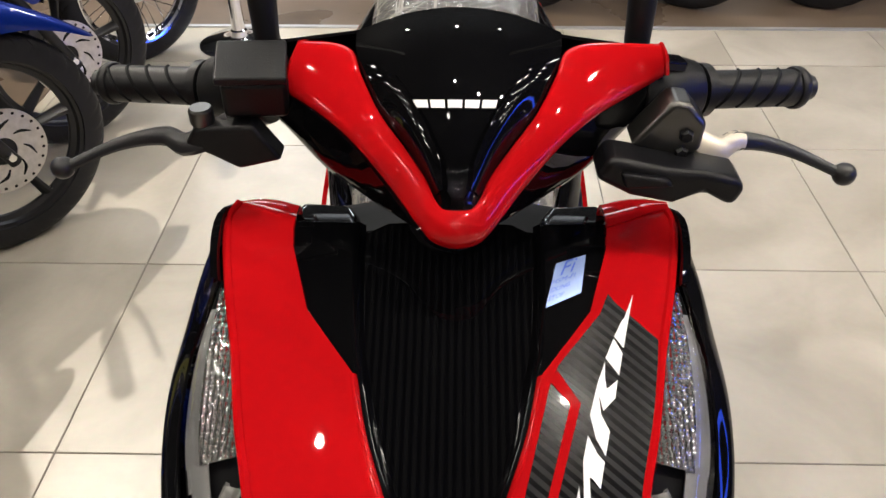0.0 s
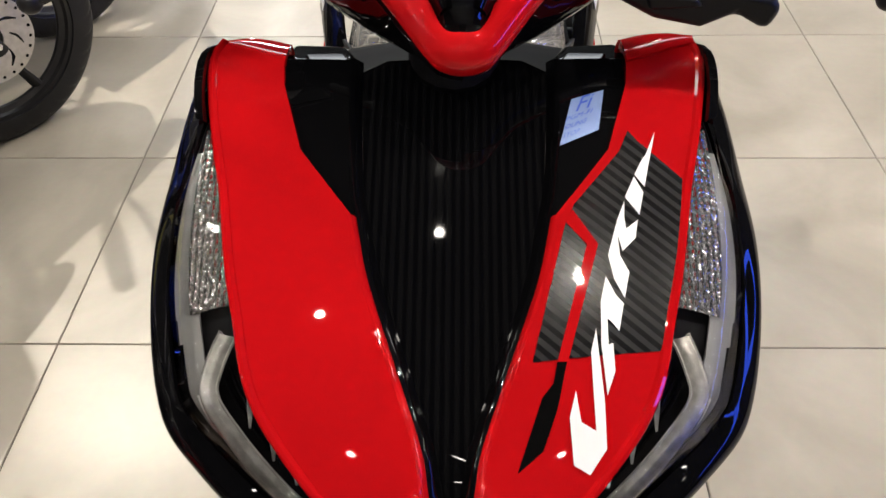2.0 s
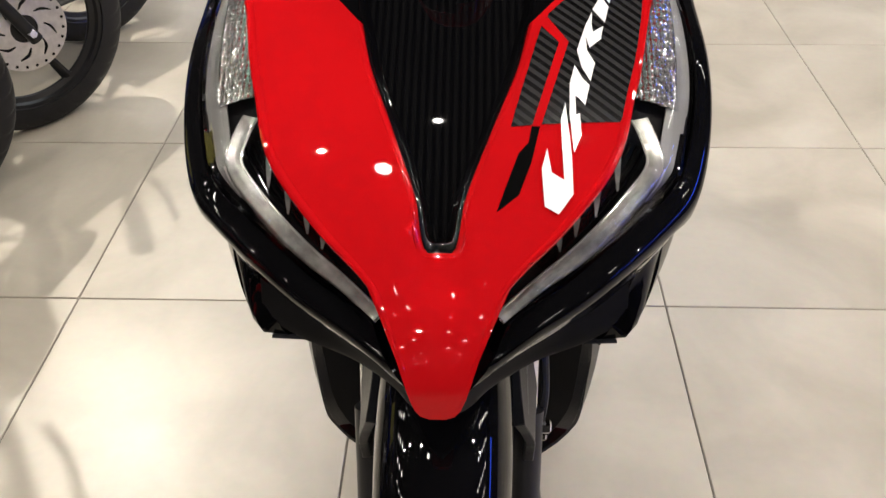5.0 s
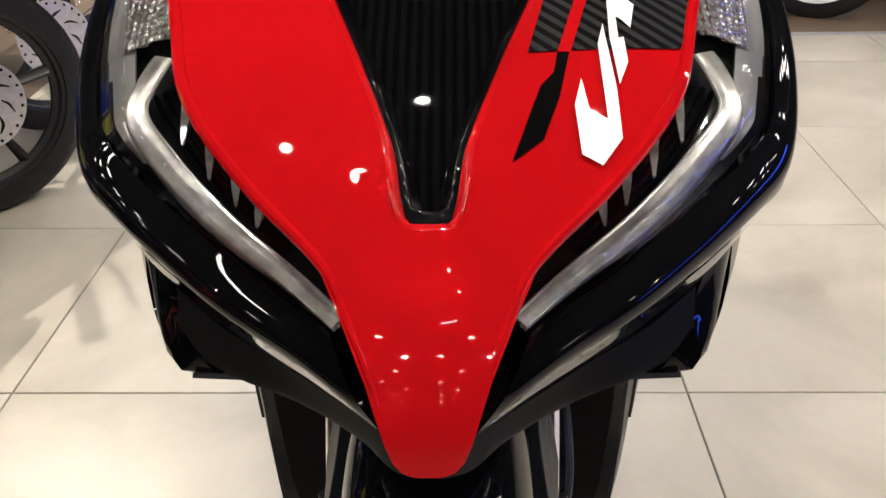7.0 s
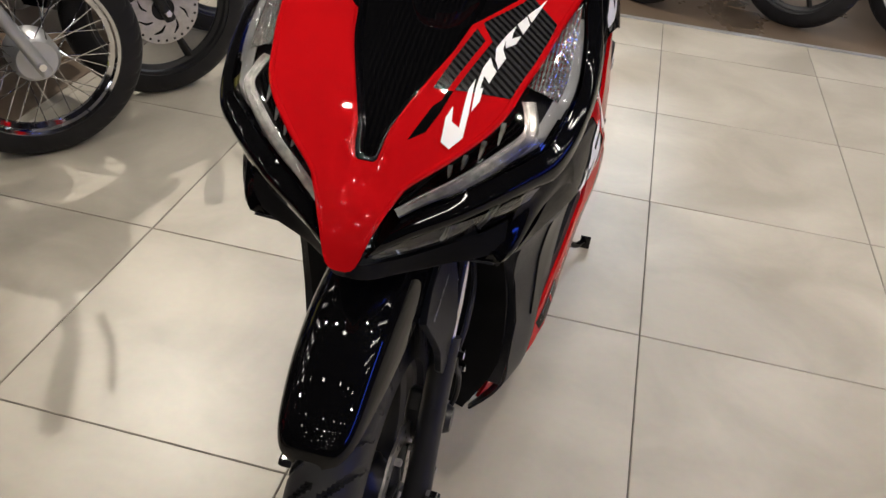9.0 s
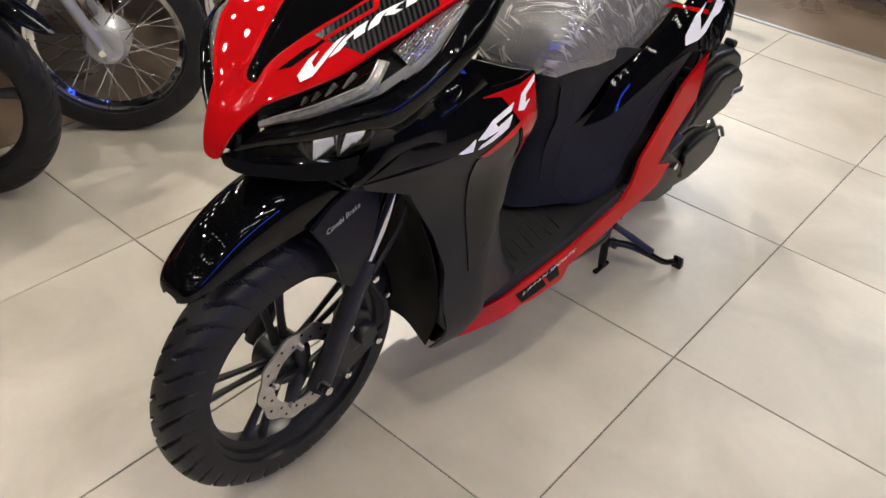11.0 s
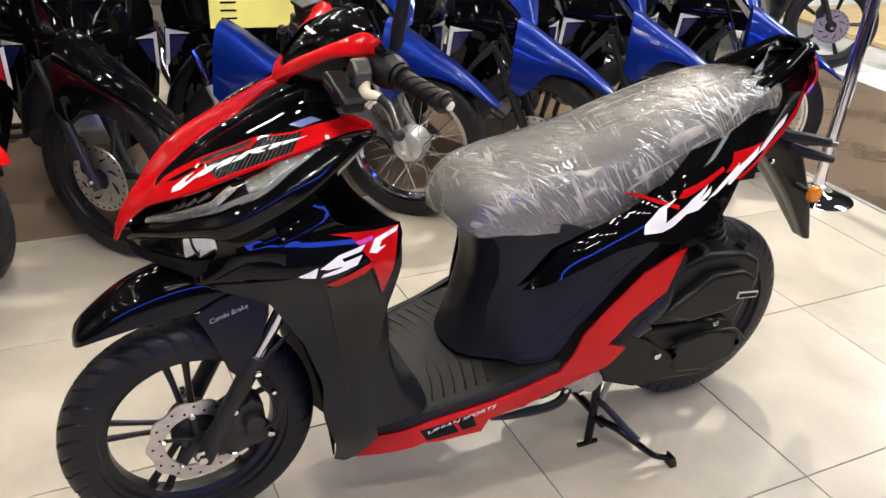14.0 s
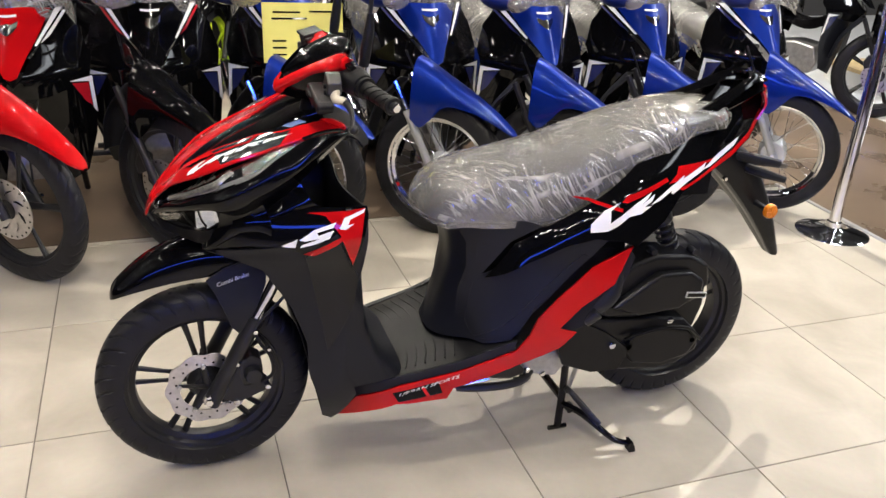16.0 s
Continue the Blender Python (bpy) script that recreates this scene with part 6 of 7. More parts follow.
    lw = [(w, y, z) for w, (y, z) in zip(w1, g)]
    hw = [(w, y, z) for w, (y, z) in zip(w2, h)]
    ctr = [(0.0, y + 0.015, z + 0.008) for y, z in h]
    flip = lambda q: [(-x, y, z) for x, y, z in q]
    tailp = part("rear_fender", loft([[(0.0, y, z) for x, y, z in lw], lw, hw, ctr, flip(hw), flip(lw), [(0.0, y, z) for x, y, z in lw]], 20, 25, thick=0.002), BARM, scooter, "matte black rear fender and plate holder")
    part("fender_spine", tube([(0, 1.62, 0.74), (0, 1.72, 0.71), (0, 1.80, 0.66)], [0.03, 0.028, 0.02], 10, 8), MATTE, tailp)
    bolt((0.074, 1.655, 0.693), 0.007, tailp, CHROME)
    for s in (1, -1):
        stalk = part("turn_signal", tube([(s * 0.045, 1.70, 0.745), (s * 0.075, 1.74, 0.742), (s * 0.105, 1.795, 0.735)], [0.016, 0.02, 0.015], 12, 10, flat=0.7), MATTE, scooter, "dark turn signal on a short stalk")
        part("signal_lens", tube([(s * 0.085, 1.755, 0.738), (s * 0.115, 1.81, 0.731)], [0.017, 0.009], 12, 6, flat=0.65), SMOKE_SOLID, stalk, "smoked lens")
        part("signal_stem", tube([(s * 0.03, 1.73, 0.71), (s * 0.08, 1.775, 0.70), (s * 0.105, 1.825, 0.688)], [0.013, 0.014, 0.009], 10, 8), MATTE, scooter)
    refl = part("side_reflector", lathe([(0.0001, 0.008), (0.018, 0.007), (0.021, 0.002), (0.021, -0.006)], (0.090, 1.815, 0.592), "x", 24), AMBER, scooter, "round amber reflector")
    part("reflector_stem", tube([(0.04, 1.80, 0.60), (0.086, 1.815, 0.592)], 0.008, 8, 3), MATTE, refl)
    for k in range(3):
        a = k * math.pi / 3
        part("reflector_rib", tube([(0.0985, 1.815 - 0.018 * math.cos(a), 0.592 - 0.018 * math.sin(a)), (0.0985, 1.815 + 0.018 * math.cos(a), 0.592 + 0.018 * math.sin(a))], 0.0014, 5, 3), AMBER, refl)
    # stands
    side = part("side_stand", tube([(0.123, 1.228, 0.085), (0.165, 1.262, 0.078), (0.205, 1.295, 0.056), (0.235, 1.335, 0.026), (0.250, 1.364, 0.020), (0.256, 1.378, 0.020)], [0.0095, 0.0095, 0.009, 0.0085, 0.008, 0.0075], 12, 26), GLOSS, scooter, "black side stand, folded out")
    part("foot", prism([(1.366, 0.0), (1.386, 0.0), (1.383, 0.014), (1.374, 0.034), (1.364, 0.036), (1.368, 0.018)], 0.244, 0.270), GLOSS, side, bevel=0.002)
    part("stand_arm", tube([(0.119, 1.241, 0.130), (0.170, 1.268, 0.098), (0.214, 1.297, 0.066)], [0.0075, 0.009, 0.008], 8, 12, flat=0.6), ALLOY, side)
    part("pivot_bolt", tube([(0.112, 1.236, 0.132), (0.132, 1.236, 0.132)], 0.009, 12, 3), ALLOY, side)
    coil = [(0.119 + 0.006 * math.cos(k), 1.240 + 0.00022 * k + 0.006 * math.sin(k), 0.130 + 0.0008 * k) for k in range(90)]
    part("stand_spring", tube(coil, 0.0016, 5, 180), STEEL, scooter, "steel spring")
    legs = part("centre_stand", tube([(0.10, 1.235, 0.215), (0.112, 1.230, 0.13), (0.122, 1.222, 0.014)], 0.0105, 12, 10), GLOSS, scooter, "black centre stand")
    part("stand_leg", tube([(-0.10, 1.235, 0.215), (-0.112, 1.230, 0.13), (-0.122, 1.222, 0.014)], 0.0105, 12, 10), GLOSS, legs)
    for s in (1, -1):
        part("stand_foot", tube([(s * 0.122, 1.196, 0.008), (s * 0.122, 1.222, 0.007), (s * 0.122, 1.247, 0.008)], [0.010, 0.0095, 0.010], 10, 8, flat=0.7), GLOSS, legs, "rounded foot of the stand")
    part("cross_bar", tube([(0.114, 1.228, 0.10), (-0.114, 1.228, 0.10)], 0.011, 10, 3), GLOSS, legs)
    part("rubber_stop", tube([(0.120, 1.246, 0.075), (0.140, 1.248, 0.073)], 0.013, 12, 3), RUBBER, legs, "black rubber stop")
    peg = part("pedal_rail", tube([(0.17, 0.87, 0.235), (0.185, 0.95, 0.228), (0.19, 1.06, 0.232), (0.17, 1.10, 0.26)], 0.011, 10, 14), ALLOY, scooter, "black folded rail under the sill")
    part("rail_pin", tube([(0.196, 0.90, 0.256), (0.20, 0.965, 0.262)], 0.007, 10, 3), CHROME, peg, "bright pin")
    bolt((0.20, 0.868, 0.245), 0.013, peg, CHROME)
    part("undercase", prism([(1.0, 0.30), (0.99, 0.22), (1.05, 0.21), (1.13, 0.23), (1.12, 0.31)], -0.10, 0.15), ALLOY, scooter, bevel=0.01)


SMOKE_SOLID = material("smoked_signal_plastic", (0.10, 0.09, 0.085), 0.15, coat=1.0)
scooter_nose()
scooter_headlight()
scooter_front_cowl()
scooter_shield()
scooter_floor()
scooter_body()
scooter_seat()
scooter_front_wheel()
scooter_fender()
scooter_bars()
scooter_rear()


# ---- step-through motorcycles in the rows behind ----
def motorcycle(label, paint, wheel_kind, steer, leg_mat, rim_mat, plain=False, disc_mat=None, shift=-0.05):
    """Faces -y, wheel centre over its origin; the steering is turned to its left by steer degrees."""
    bike = tagged(new("motorcycle"), label, "motorcycle", "motorcycles on show")
    turn = Matrix.Translation((shift, 0.04, 0)) @ pose(0, 0, 0, 0, 0, steer) @ Matrix.Translation((0, -0.04, 0))

    def st(bm):
        bmesh.ops.transform(bm, matrix=turn, verts=bm.verts)
        return bm

    r, c = 0.283, (0, 0, 0.283)
    wheel = part("front_wheel", st(rim_mesh(c, 0.222, 0.022)), rim_mat, bike)
    part("tyre", st(tyre_mesh(c, r, 0.066, 0.218, 34, 10, 1.2, 0.004)), RUBBER, wheel, "black block-pattern tyre")
    if wheel_kind == "wire":
        part("hub", st(lathe([(0.0001, 0.05), (0.055, 0.05), (0.062, 0.042), (0.062, -0.03), (0.05, -0.05), (0.0001, -0.05)], c, "x", 32)), SILVER, wheel, "silver drum hub")
        for k in range(36):
            a, s = 2 * math.pi * k / 36, 1 if k % 2 else -1
            b = a + (0.42 if (k // 2) % 2 else -0.42)
            p = Vector((s * 0.04, 0.058 * math.cos(b), c[2] + 0.058 * math.sin(b)))
            q = Vector((s * 0.006, 0.196 * math.cos(a), c[2] + 0.196 * math.sin(a)))
            part("spoke", st(tube([p, q], 0.0017, 5, 2)), CHROME, wheel)
    else:
        part("hub", st(lathe([(0.0001, 0.045), (0.03, 0.045), (0.036, 0.02), (0.036, -0.045), (0.0001, -0.045)], c, "x", 24)), rim_mat, wheel)
        count = 5 if wheel_kind == "disc" else 3
        for k in range(count):
            a = 0.5 + 2 * math.pi * k / count
            d = Vector((0, math.cos(a), math.sin(a)))
            part("spoke", st(tube([Vector(c) + d * 0.03, Vector(c) + d * 0.11, Vector(c) + d * 0.197], [0.016, 0.012, 0.017], 8, 7, flat=0.6)), rim_mat, wheel)
        bm = bmesh.new()
        n = 72
        ro, ri = [], []
        for k in range(n):
            a = 2 * math.pi * k / n
            ro.append(bm.verts.new((-0.048, 0.108 * math.cos(a), c[2] + 0.108 * math.sin(a))))
            ri.append(bm.verts.new((-0.048, 0.035 * math.cos(a), c[2] + 0.035 * math.sin(a))))
        for k in range(n):
            bm.faces.new((ro[k], ro[(k + 1) % n], ri[(k + 1) % n], ri[k]))
        thicken(bm, 0.0035)
        disc = part("brake_disc", st(bm), disc_mat or STEEL, wheel, "drilled steel brake disc")
        hb = bmesh.new()
        for k in range(24):
            a = 2 * math.pi * k / 24
            for x in (-0.0525, -0.047):
                lathe([(0.0001, 0.0), (0.0042, 0.0)], (x, 0.098 * math.cos(a), c[2] + 0.098 * math.sin(a)), "x", 7, into=hb)
        for k in range(8):
            a = 2 * math.pi * k / 8
            for x in (-0.0525, -0.047):
                pts = [(x, rr * math.cos(a + t), c[2] + rr * math.sin(a + t)) for rr, t in ((0.05, 0.0), (0.066, 0.18), (0.082, 0.45))]
                tube(pts, [0.002, 0.006, 0.002], 6, 7, into=hb, flat=0.15)
        part("disc_slotting", st(hb), DARK, disc, "dark curved slots")
        part("brake_caliper", st(prism([(0.06, 0.34), (0.10, 0.32), (0.115, 0.36), (0.09, 0.41), (0.055, 0.40)], -0.075, -0.035)), ALLOY, bike, "black brake caliper", bevel=0.005)
    up = Vector((0, 0.44, 0.898))
    for s in (1, -1):
        foot = Vector((s * 0.072, -0.004, 0.275))
        leg = part("fork_leg", st(tube([foot - up * 0.02, foot + up * 0.04, foot + up * 0.26, foot + up * 0.28], [0.017, 0.016, 0.016, 0.018], 14, 8)), leg_mat, bike)
        part("fork_tube", st(tube([foot + up * 0.27, foot + up * 0.40], 0.0125, 10, 3)), CHROME if wheel_kind == "wire" else ALLOY, leg)
        part("axle_nut", st(lathe([(0.0001, 0.012 * s), (0.01, 0.012 * s), (0.011, 0.0)], (s * 0.088, 0, 0.283), "x", 6)), CHROME, leg)
    # fender: rounded blade with drooping sides
    rows = [(-0.315, 0.470, 0.010, 0.465), (-0.290, 0.492, 0.030, 0.478), (-0.23, 0.540, 0.045, 0.512), (-0.14, 0.600, 0.058, 0.548), (-0.04, 0.655, 0.074, 0.560), (0.02, 0.690, 0.084, 0.500), (0.06, 0.712, 0.090, 0.470), (0.10, 0.728, 0.092, 0.500)]
    bm, rings, keyed = bmesh.new(), [], [(i, *q) for i, q in enumerate(rows)]
    for k in range(32):
        y, zt, w, zb = spline(keyed, k / 31 * (len(rows) - 1))
        rings.append([bm.verts.new((w * math.copysign(abs(math.cos(math.pi * j / 15)) ** 0.7, math.cos(math.pi * j / 15)), y, zb + (zt - zb) * max(0.0, math.sin(math.pi * j / 15)) ** 0.9)) for j in range(16)])
    for a, b in zip(rings, rings[1:]):
        for j in range(15):
            bm.faces.new((a[j], b[j], b[j + 1], a[j + 1]))
    part("front_fender", st(thicken(bm, 0.003)), paint, bike, "glossy front fender")
    part("rear_flap", st(loft([[(0.06, 0.17, 0.62), (0.06, 0.27, 0.50), (0.05, 0.31, 0.36)], [(0, 0.19, 0.63), (0, 0.285, 0.50), (0, 0.325, 0.36)], [(-0.06, 0.17, 0.62), (-0.06, 0.27, 0.50), (-0.05, 0.31, 0.36)]], 10, 9, thick=0.003)), MATTE, bike)
    part("brake_cable", st(tube([(0.09, 0.02, 0.33), (0.115, 0.05, 0.42), (0.11, 0.12, 0.55), (0.09, 0.20, 0.72)], 0.004, 6, 20)), RUBBER, bike)

    # front cover
    def cover(x, z):
        zz = 0.68 + (z - 0.626) * 0.807
        return Vector((x, 0.150 + 0.45 * abs(x) + 1.6 * x * x + 0.7 * max(0, zz - 0.68) + 0.2 * max(0, 0.68 - zz), zz))

    top = [(0.0, 0.626), (0.020, 0.632), (0.050, 0.690), (0.120, 0.775), (0.178, 0.868), (0.120, 0.880), (0.05, 0.884)]
    shell = part("front_cover", skin(top + [(-x, z) for x, z in reversed(top[1:])], cover, (0, -1, 0), 0.022, 0.004), GLOSS, bike, "glossy front cover", bevel=0.003)
    vee = [(0.0, 0.622), (0.021, 0.630), (0.048, 0.692), (0.085, 0.760), (0.135, 0.872), (0.05, 0.886)]
    mid = part("centre_cover", skin(vee + [(-x, z) for x, z in reversed(vee[1:])], lambda x, z: cover(x, z) + Vector((0, -0.016 + 0.3 * x * x, 0)), (0, -1, 0), 0.02, 0.005), paint, bike, "painted V-shaped centre cover", bevel=0.004, segments=3)
    flat = lambda x, z: cover(x, z) + Vector((0, -0.018 + 0.3 * x * x, 0))
    part("emblem", skin([(-0.036, 0.836), (-0.012, 0.824), (0, 0.830), (0.012, 0.824), (0.036, 0.836), (0.030, 0.810), (0.012, 0.790), (0.0, 0.784), (-0.012, 0.790), (-0.030, 0.810)], flat, (0, -1, 0), 0.01, 0.003, 0.001), CHROME, mid, "bright wing-shaped emblem")
    part("badge", skin([(-0.033, 0.852), (0.033, 0.852), (0.033, 0.861), (-0.033, 0.861)], flat, (0, -1, 0), 0.012, 0.0004, 0.001), WHITE, mid, "small white maker's badge")
    for s in (1, -1):
        sk = lambda poly, f, th, lift=0.0, step=0.022: skin(poly, lambda x, z: Vector((s * f(x, z).x, f(x, z).y, f(x, z).z)), (0, -1, 0), step, th, lift)
        part("white_stripe", sk([(0.150, 0.874), (0.170, 0.872), (0.085, 0.735), (0.078, 0.738)], flat, 0.0005, 0.002), WHITE, shell)
        part("colour_stripe", sk([(0.170, 0.855), (0.178, 0.850), (0.125, 0.765), (0.095, 0.740)], cover, 0.0005, 0.002), NAVY if paint is BLUE else REDLENS if paint is GLOSS else WHITE, shell)
        low = [(0.0, 0.640), (0.020, 0.66), (0.055, 0.72), (0.120, 0.80), (0.168, 0.868), (0.215, 0.80), (0.245, 0.70), (0.235, 0.635), (0.18, 0.61), (0.10, 0.59), (0.0, 0.59)]
        back = lambda x, z: Vector((x, 0.175 + 0.45 * x + 1.3 * x * x + 0.55 * max(0, z - 0.66) + 0.15 * max(0, 0.66 - z), z))
        part("side_cheek", sk(low, back, 0.004), GLOSS, bike, "gloss black cheek panel", bevel=0.003)
        leg = [(0.06, 0.62), (0.19, 0.645), (0.245, 0.645), (0.25, 0.56), (0.235, 0.42), (0.19, 0.28), (0.10, 0.24), (0.06, 0.40)]
        lf = lambda x, z: Vector((x, 0.235 + 0.2 * x + 1.0 * x * x + 0.10 * (0.6 - z), z))
        sh = part("leg_shield", sk(leg, lf, 0.004), MATTE if plain else GLOSS, bike, "black leg shield", bevel=0.003)
        part("white_graphic", sk([(0.165, 0.632), (0.242, 0.642), (0.246, 0.50), (0.234, 0.52), (0.230, 0.622)], lf, 0.0005, 0.0015), WHITE, sh)
        part("navy_graphic", sk([(0.175, 0.624), (0.228, 0.618), (0.232, 0.53), (0.212, 0.55)], lf, 0.0005, 0.0012), NAVY if paint is not RED else REDLENS, sh)
    # handlebar nacelle with headlamp
    nac = bmesh.new()
    bmesh.ops.create_uvsphere(nac, u_segments=24, v_segments=14, radius=1.0, matrix=Matrix.Translation((0, 0.27, 0.968)) @ Matrix.Diagonal((0.13, 0.10, 0.075, 1)))
    head = part("headlamp_nacelle", st(nac), paint, bike, "painted headlamp nacelle")
    gl = bmesh.new()
    bmesh.ops.create_uvsphere(gl, u_segments=20, v_segments=12, radius=1.0, matrix=Matrix.Translation((0, 0.205, 0.945)) @ Matrix.Diagonal((0.105, 0.05, 0.055, 1)))
    part("headlamp", st(gl), FACETS, head, "clear headlamp")
    part("handlebar", st(tube([(0.33, 0.36, 1.03), (0.20, 0.30, 1.03), (0, 0.27, 1.02), (-0.20, 0.30, 1.03), (-0.33, 0.36, 1.03)], 0.012, 10, 24)), ALLOY, bike)
    for s in (1, -1):
        part("grip", st(tube([(s * 0.22, 0.31, 1.03), (s * 0.34, 0.365, 1.03)], 0.018, 12, 4)), GRIP, bike)
        part("lever", st(tube([(s * 0.17, 0.25, 1.02), (s * 0.25, 0.26, 1.015), (s * 0.33, 0.29, 1.01)], 0.006, 8, 8)), SILVER, bike)
    # frame tunnel, engine, seat, rear
    part("tunnel", loft([[(0.07, 0.30, 0.60), (0.07, 0.50, 0.50), (0.09, 0.72, 0.56)], [(0, 0.28, 0.68), (0, 0.50, 0.57), (0, 0.72, 0.62)], [(-0.07, 0.30, 0.60), (-0.07, 0.50, 0.50), (-0.09, 0.72, 0.56)]], 12, 10, thick=0.004), GLOSS, bike)
    part("engine", prism([(0.38, 0.30), (0.42, 0.22), (0.70, 0.20), (0.80, 0.26), (0.78, 0.38), (0.55, 0.42), (0.42, 0.40)], -0.11, 0.11), CAST, bike, "grey cast engine", bevel=0.015)
    part("footrest", tube([(-0.26, 0.62, 0.25), (0.26, 0.62, 0.25)], 0.012, 8, 3), RUBBER, bike)
    part("side_cover", loft([[(0.10, 0.68, 0.66), (0.13, 0.90, 0.72), (0.10, 1.25, 0.80), (0.06, 1.48, 0.86)], [(0.12, 0.66, 0.55), (0.15, 0.90, 0.60), (0.12, 1.20, 0.70), (0.06, 1.48, 0.80)], [(0.10, 0.68, 0.44), (0.12, 0.90, 0.50), (0.10, 1.20, 0.64), (0.05, 1.46, 0.77)]], 16, 8, thick=0.004), paint, bike, mirror=True)
    seat = [(0.60, 0.70, 0.05), (0.68, 0.755, 0.10), (0.85, 0.775, 0.125), (1.05, 0.80, 0.13), (1.25, 0.835, 0.12), (1.40, 0.84, 0.07)]
    for grow, mt, nm in ((0.0, SEATM, "seat"), (0.018, FILM, "seat_film")):
        bm, rings, keyed = bmesh.new(), [], [(i, *q) for i, q in enumerate(seat)]
        for k in range(26):
            y, zt, w = spline(keyed, k / 25 * 5)
            ring = []
            for j in range(14):
                a = math.pi * j / 13
                p = Vector(((w + grow) * math.cos(a), y, zt - 0.085 - grow * 2 + (0.085 + 3 * grow) * max(0.0, math.sin(a)) ** 0.6))
                if grow:
                    p += Vector((math.cos(a), 0.3, math.sin(a))) * 0.010 * noise.noise(p * 24)
                ring.append(bm.verts.new(p))
            rings.append(ring)
        for a, b in zip(rings, rings[1:]):
            for j in range(13):
                bm.faces.new((a[j], a[j + 1], b[j + 1], b[j]))
        part(nm, bm, mt, bike, "" if not grow else "crinkled clear plastic wrapping", sharp=80)
    # film bag hanging over the cockpit
    bag = bmesh.new()
    bmesh.ops.create_icosphere(bag, subdivisions=4, radius=1.0, matrix=Matrix.Translation((0.03, 0.48, 0.88)) @ Matrix.Diagonal((0.17, 0.16, 0.16, 1)))
    for v in bag.verts:
        v.co += v.normal * 0.025 * noise.noise(v.co * 14)
    part("film_bag", bag, FILM, bike, "crumpled clear plastic bag over the cockpit", sharp=80)
    rc = (0, 1.225, 0.287)
    rear = part("rear_wheel", rim_mesh(rc, 0.222, 0.026), rim_mat, bike)
    part("tyre", tyre_mesh(rc, 0.287, 0.078, 0.218, 34, 10, 1.2, 0.004), RUBBER, rear)
    part("hub", lathe([(0.0001, 0.06), (0.06, 0.06), (0.065, -0.05), (0.0001, -0.06)], rc, "x", 24), SILVER, rear)
    for k in range(6):
        a = 2 * math.pi * k / 6
        d = Vector((0, math.cos(a), math.sin(a)))
        part("spoke", tube([Vector(rc) + d * 0.05, Vector(rc) + d * 0.197], [0.013, 0.012], 8, 3, flat=0.6), rim_mat, rear)
    part("swing_arm", tube([(0.09, 0.75, 0.30), (0.10, 1.22, 0.287)], 0.022, 8, 3), ALLOY, bike, mirror=True)
    part("exhaust", tube([(-0.10, 0.50, 0.24), (-0.14, 0.85, 0.24), (-0.15, 1.10, 0.30), (-0.16, 1.40, 0.38)], [0.018, 0.022, 0.045, 0.04], 12, 14), CHROME, bike, "chrome exhaust")
    part("centre_stand", tube([(0.12, 0.78, 0.24), (0.13, 0.86, 0.012)], 0.013, 8, 3), ALLOY, bike, mirror=True)
    return bike


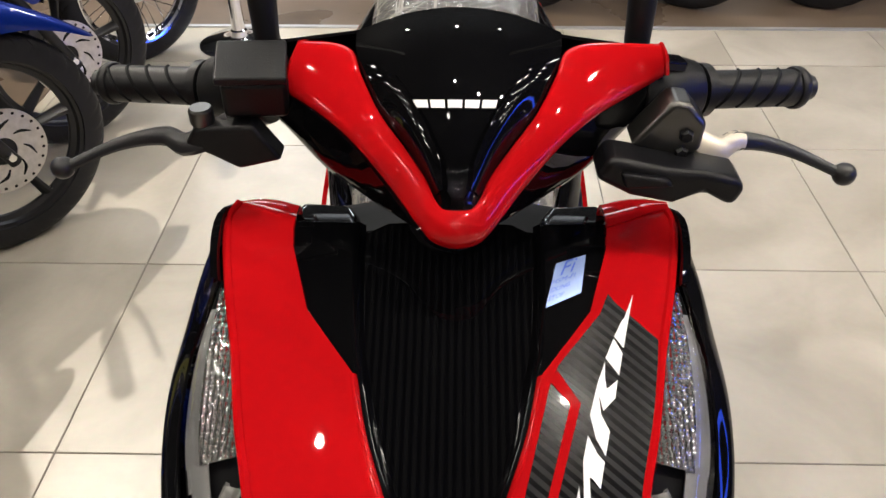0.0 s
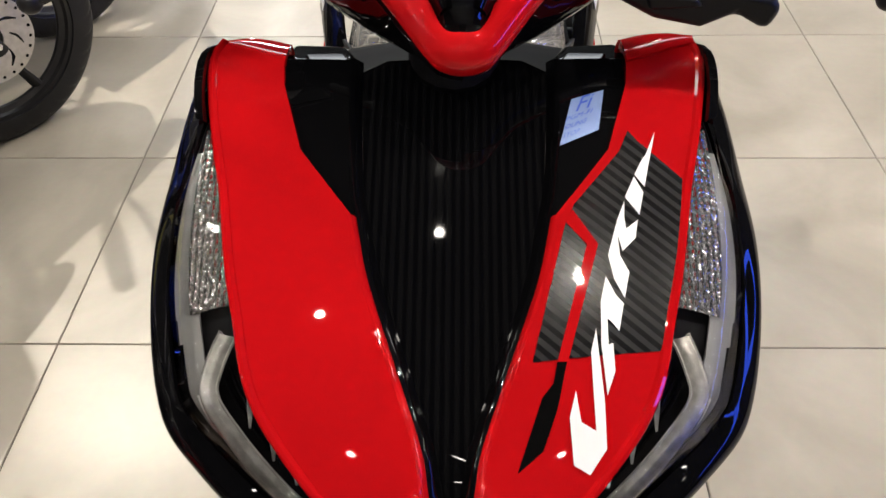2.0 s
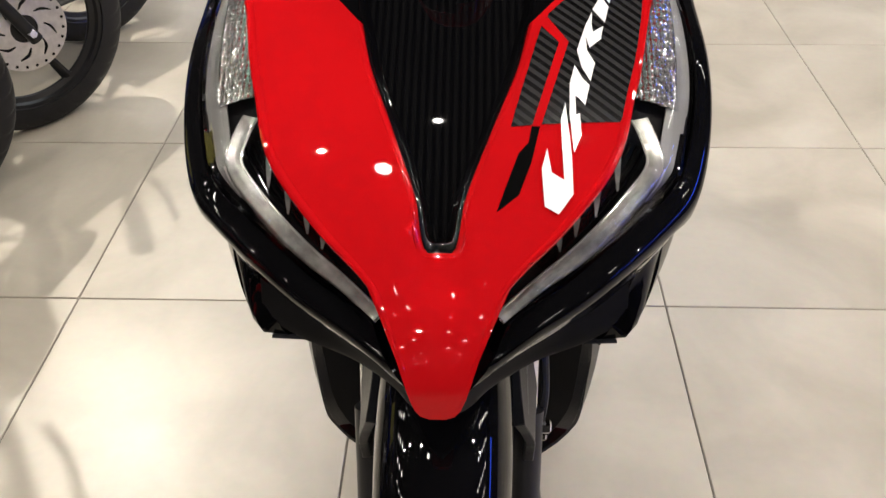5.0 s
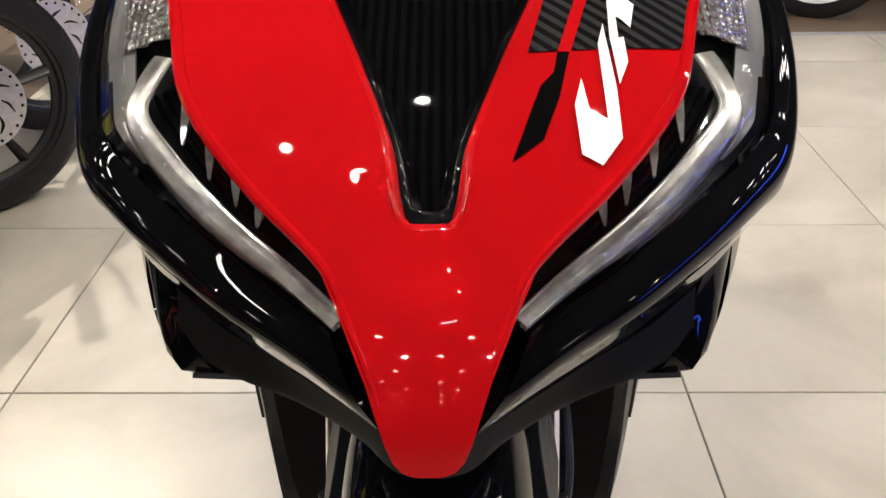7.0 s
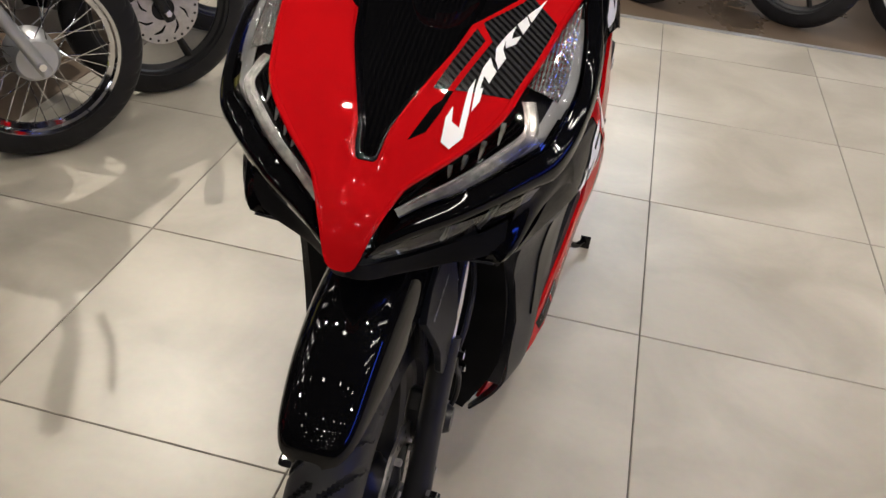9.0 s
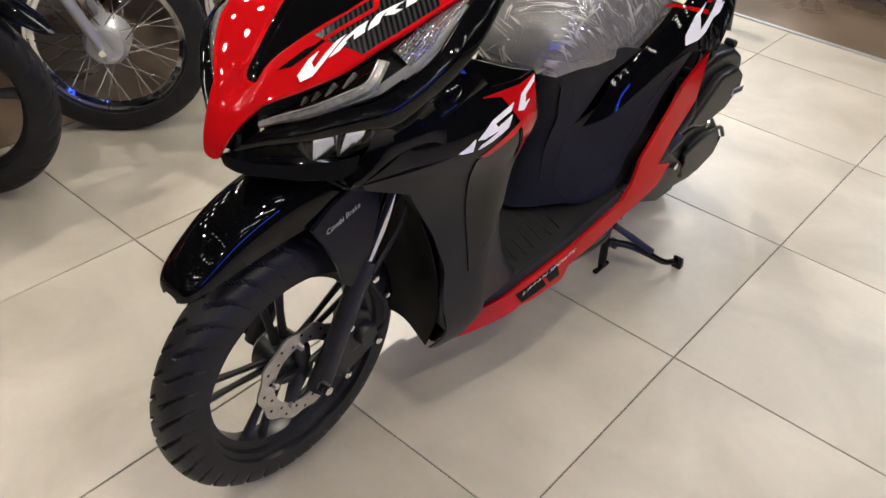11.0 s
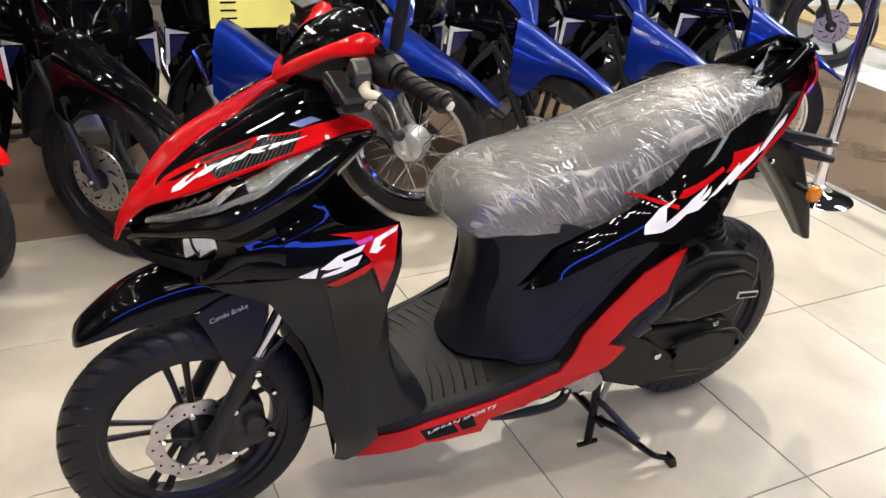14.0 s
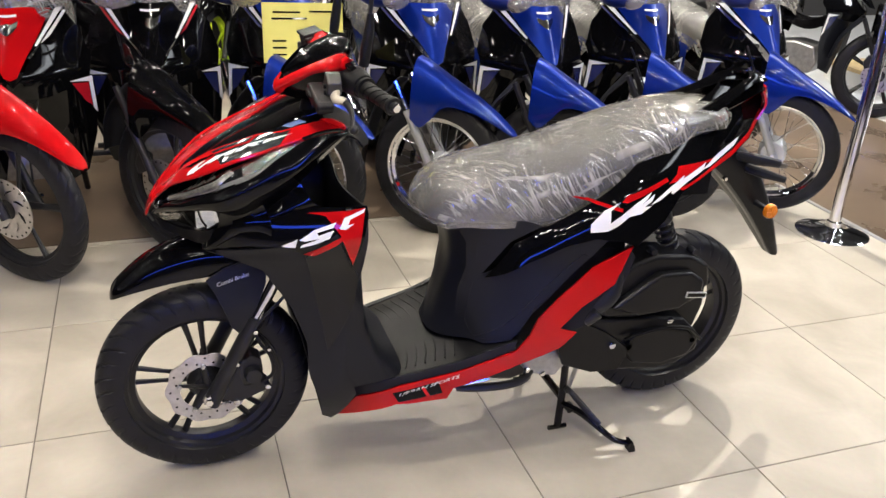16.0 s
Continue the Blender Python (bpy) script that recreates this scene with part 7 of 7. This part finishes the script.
def motorcycle_rows():
    wired = motorcycle("blue and black step-through motorcycle with wire-spoke wheel, seat in film", BLUE, "wire", 50, SILVER, CHROME)
    disced = motorcycle("blue and black step-through motorcycle with disc brake, seat in film", BLUE, "disc", 50, ALLOY, ALLOY)
    black = motorcycle("all-black step-through motorcycle with disc brake, parked in the row", GLOSS, "disc", 40, ALLOY, ALLOY, shift=0.0)
    red = motorcycle("red and black step-through motorcycle with disc brake, parked in the row", RED, "disc", 50, ALLOY, ALLOY)
    place = lambda cx, cy, turn=0: pose(cx, cy, 0, 0, 0, 90 + turn)
    wired.matrix_basis = place(-1.28, 0.78)
    copy_thing(wired, place(-1.21, 1.33))
    disced.matrix_basis = place(-1.12, 1.795)
    copy_thing(disced, place(-1.17, 2.335))
    copy_thing(wired, place(-1.145, 2.92))
    black.matrix_basis = place(-1.24, 0.26)
    red.matrix_basis = place(-1.14, -0.205)
    # second row, further back
    lime = motorcycle("black motorcycle with lime-green wheels in the second row", GLOSS, "disc", 0, ALLOY, LIME, True)
    lime.matrix_basis = pose(-3.42, 0.65, 0, 0, 0, 65)
    for cx, cy, turn in ((-3.0, -1.1, 10), (-3.1, -0.55, 6), (-3.0, 0.0, -5), (-3.1, 1.32, 4), (-3.15, 1.8, -4), (-3.1, 2.35, 3), (-3.2, 2.9, 8)):
        copy_thing(black, place(cx, cy, turn))
    far = motorcycle("black motorcycle with film covers parked near the shop front", GLOSS, "disc", 20, ALLOY, ALLOY, True)
    far.matrix_basis = pose(-2.4, 4.75, 0, 0, 0, 120)
    # row across the aisle
    white = motorcycle("motorcycle with white three-spoke wheels on the brown sheeting", GLOSS, "three", 62, ALLOY, WHITE, True)
    white.matrix_basis = pose(1.50, 3.42, 0, 0, 0, 0)
    copy_thing(far, pose(0.97, 3.46, 0, 0, 0, 40))
    copy_thing(far, pose(0.30, 3.46, 0, 0, 0, 40))
    copy_thing(far, pose(2.15, 3.50, 0, 0, 0, 40))
    # notice leaning on one bike's cover
    note = tagged(new("paper_notice"), "yellow paper notice with handwritten lines, stuck on a motorcycle", "notice")
    part("sheet", box((0, 0, 0), (0.004, 0.30, 0.22)), YELLOW, note)
    for w, z, dy in ((0.10, 0.075, -0.06), (0.09, 0.078, 0.07), (0.13, 0.052, -0.05), (0.05, -0.03, -0.09), (0.05, -0.055, -0.09), (0.05, -0.08, -0.09)):
        part("writing_line", box((0.0035, dy, z), (0.001, w, 0.006)), INK, note)
    note.matrix_basis = pose(-1.39, 0.80, 0.80, 0, -18, -6)


motorcycle_rows()


# ---- floor tiles: one shared mesh, the nearest as pieces ----
def tiles():
    bm = box((0, 0, -0.0045), (0.597, 0.597, 0.009))
    bmesh.ops.bevel(bm, geom=[e for e in bm.edges if all(v.co.z > -0.001 for v in e.verts)], offset=0.0012, segments=1, affect="EDGES")
    me = bpy.data.meshes.new("tile")
    bm.to_mesh(me)
    bm.free()
    me.materials.append(TILE)
    x0, y0 = -0.785, 1.068
    for i in range(-8, 10):
        for j in range(-9, 6):
            x, y = x0 + 0.6 * i + 0.3, y0 + 0.6 * j + 0.3
            if y > 3.0 and y < 3.5:
                continue
            if y > 3.5:
                continue
            ob = new("tile", me)
            ob.location = (x, y, 0)
            ob.parent = floor
            ob.matrix_parent_inverse = Matrix.Identity(4)
    cut = box((0, 0, -0.0045), (0.597, 0.327, 0.009))
    half = bpy.data.meshes.new("cut_tile")
    cut.to_mesh(half)
    cut.free()
    half.materials.append(TILE)
    for i in range(-1, 10):
        ob = new("cut_tile", half)
        ob.location = (x0 + 0.6 * i + 0.3, 3.0335, 0)
        ob.parent = floor

    far = bmesh.new()
    for i in range(-8, 10):
        for j in range(-17, -9):
            box((x0 + 0.6 * i + 0.3, y0 + 0.6 * j + 0.3, -0.0045), (0.597, 0.597, 0.009), into=far)
    tagged(part("far_tiles", far, TILE, floor), kind="stuff")


tiles()
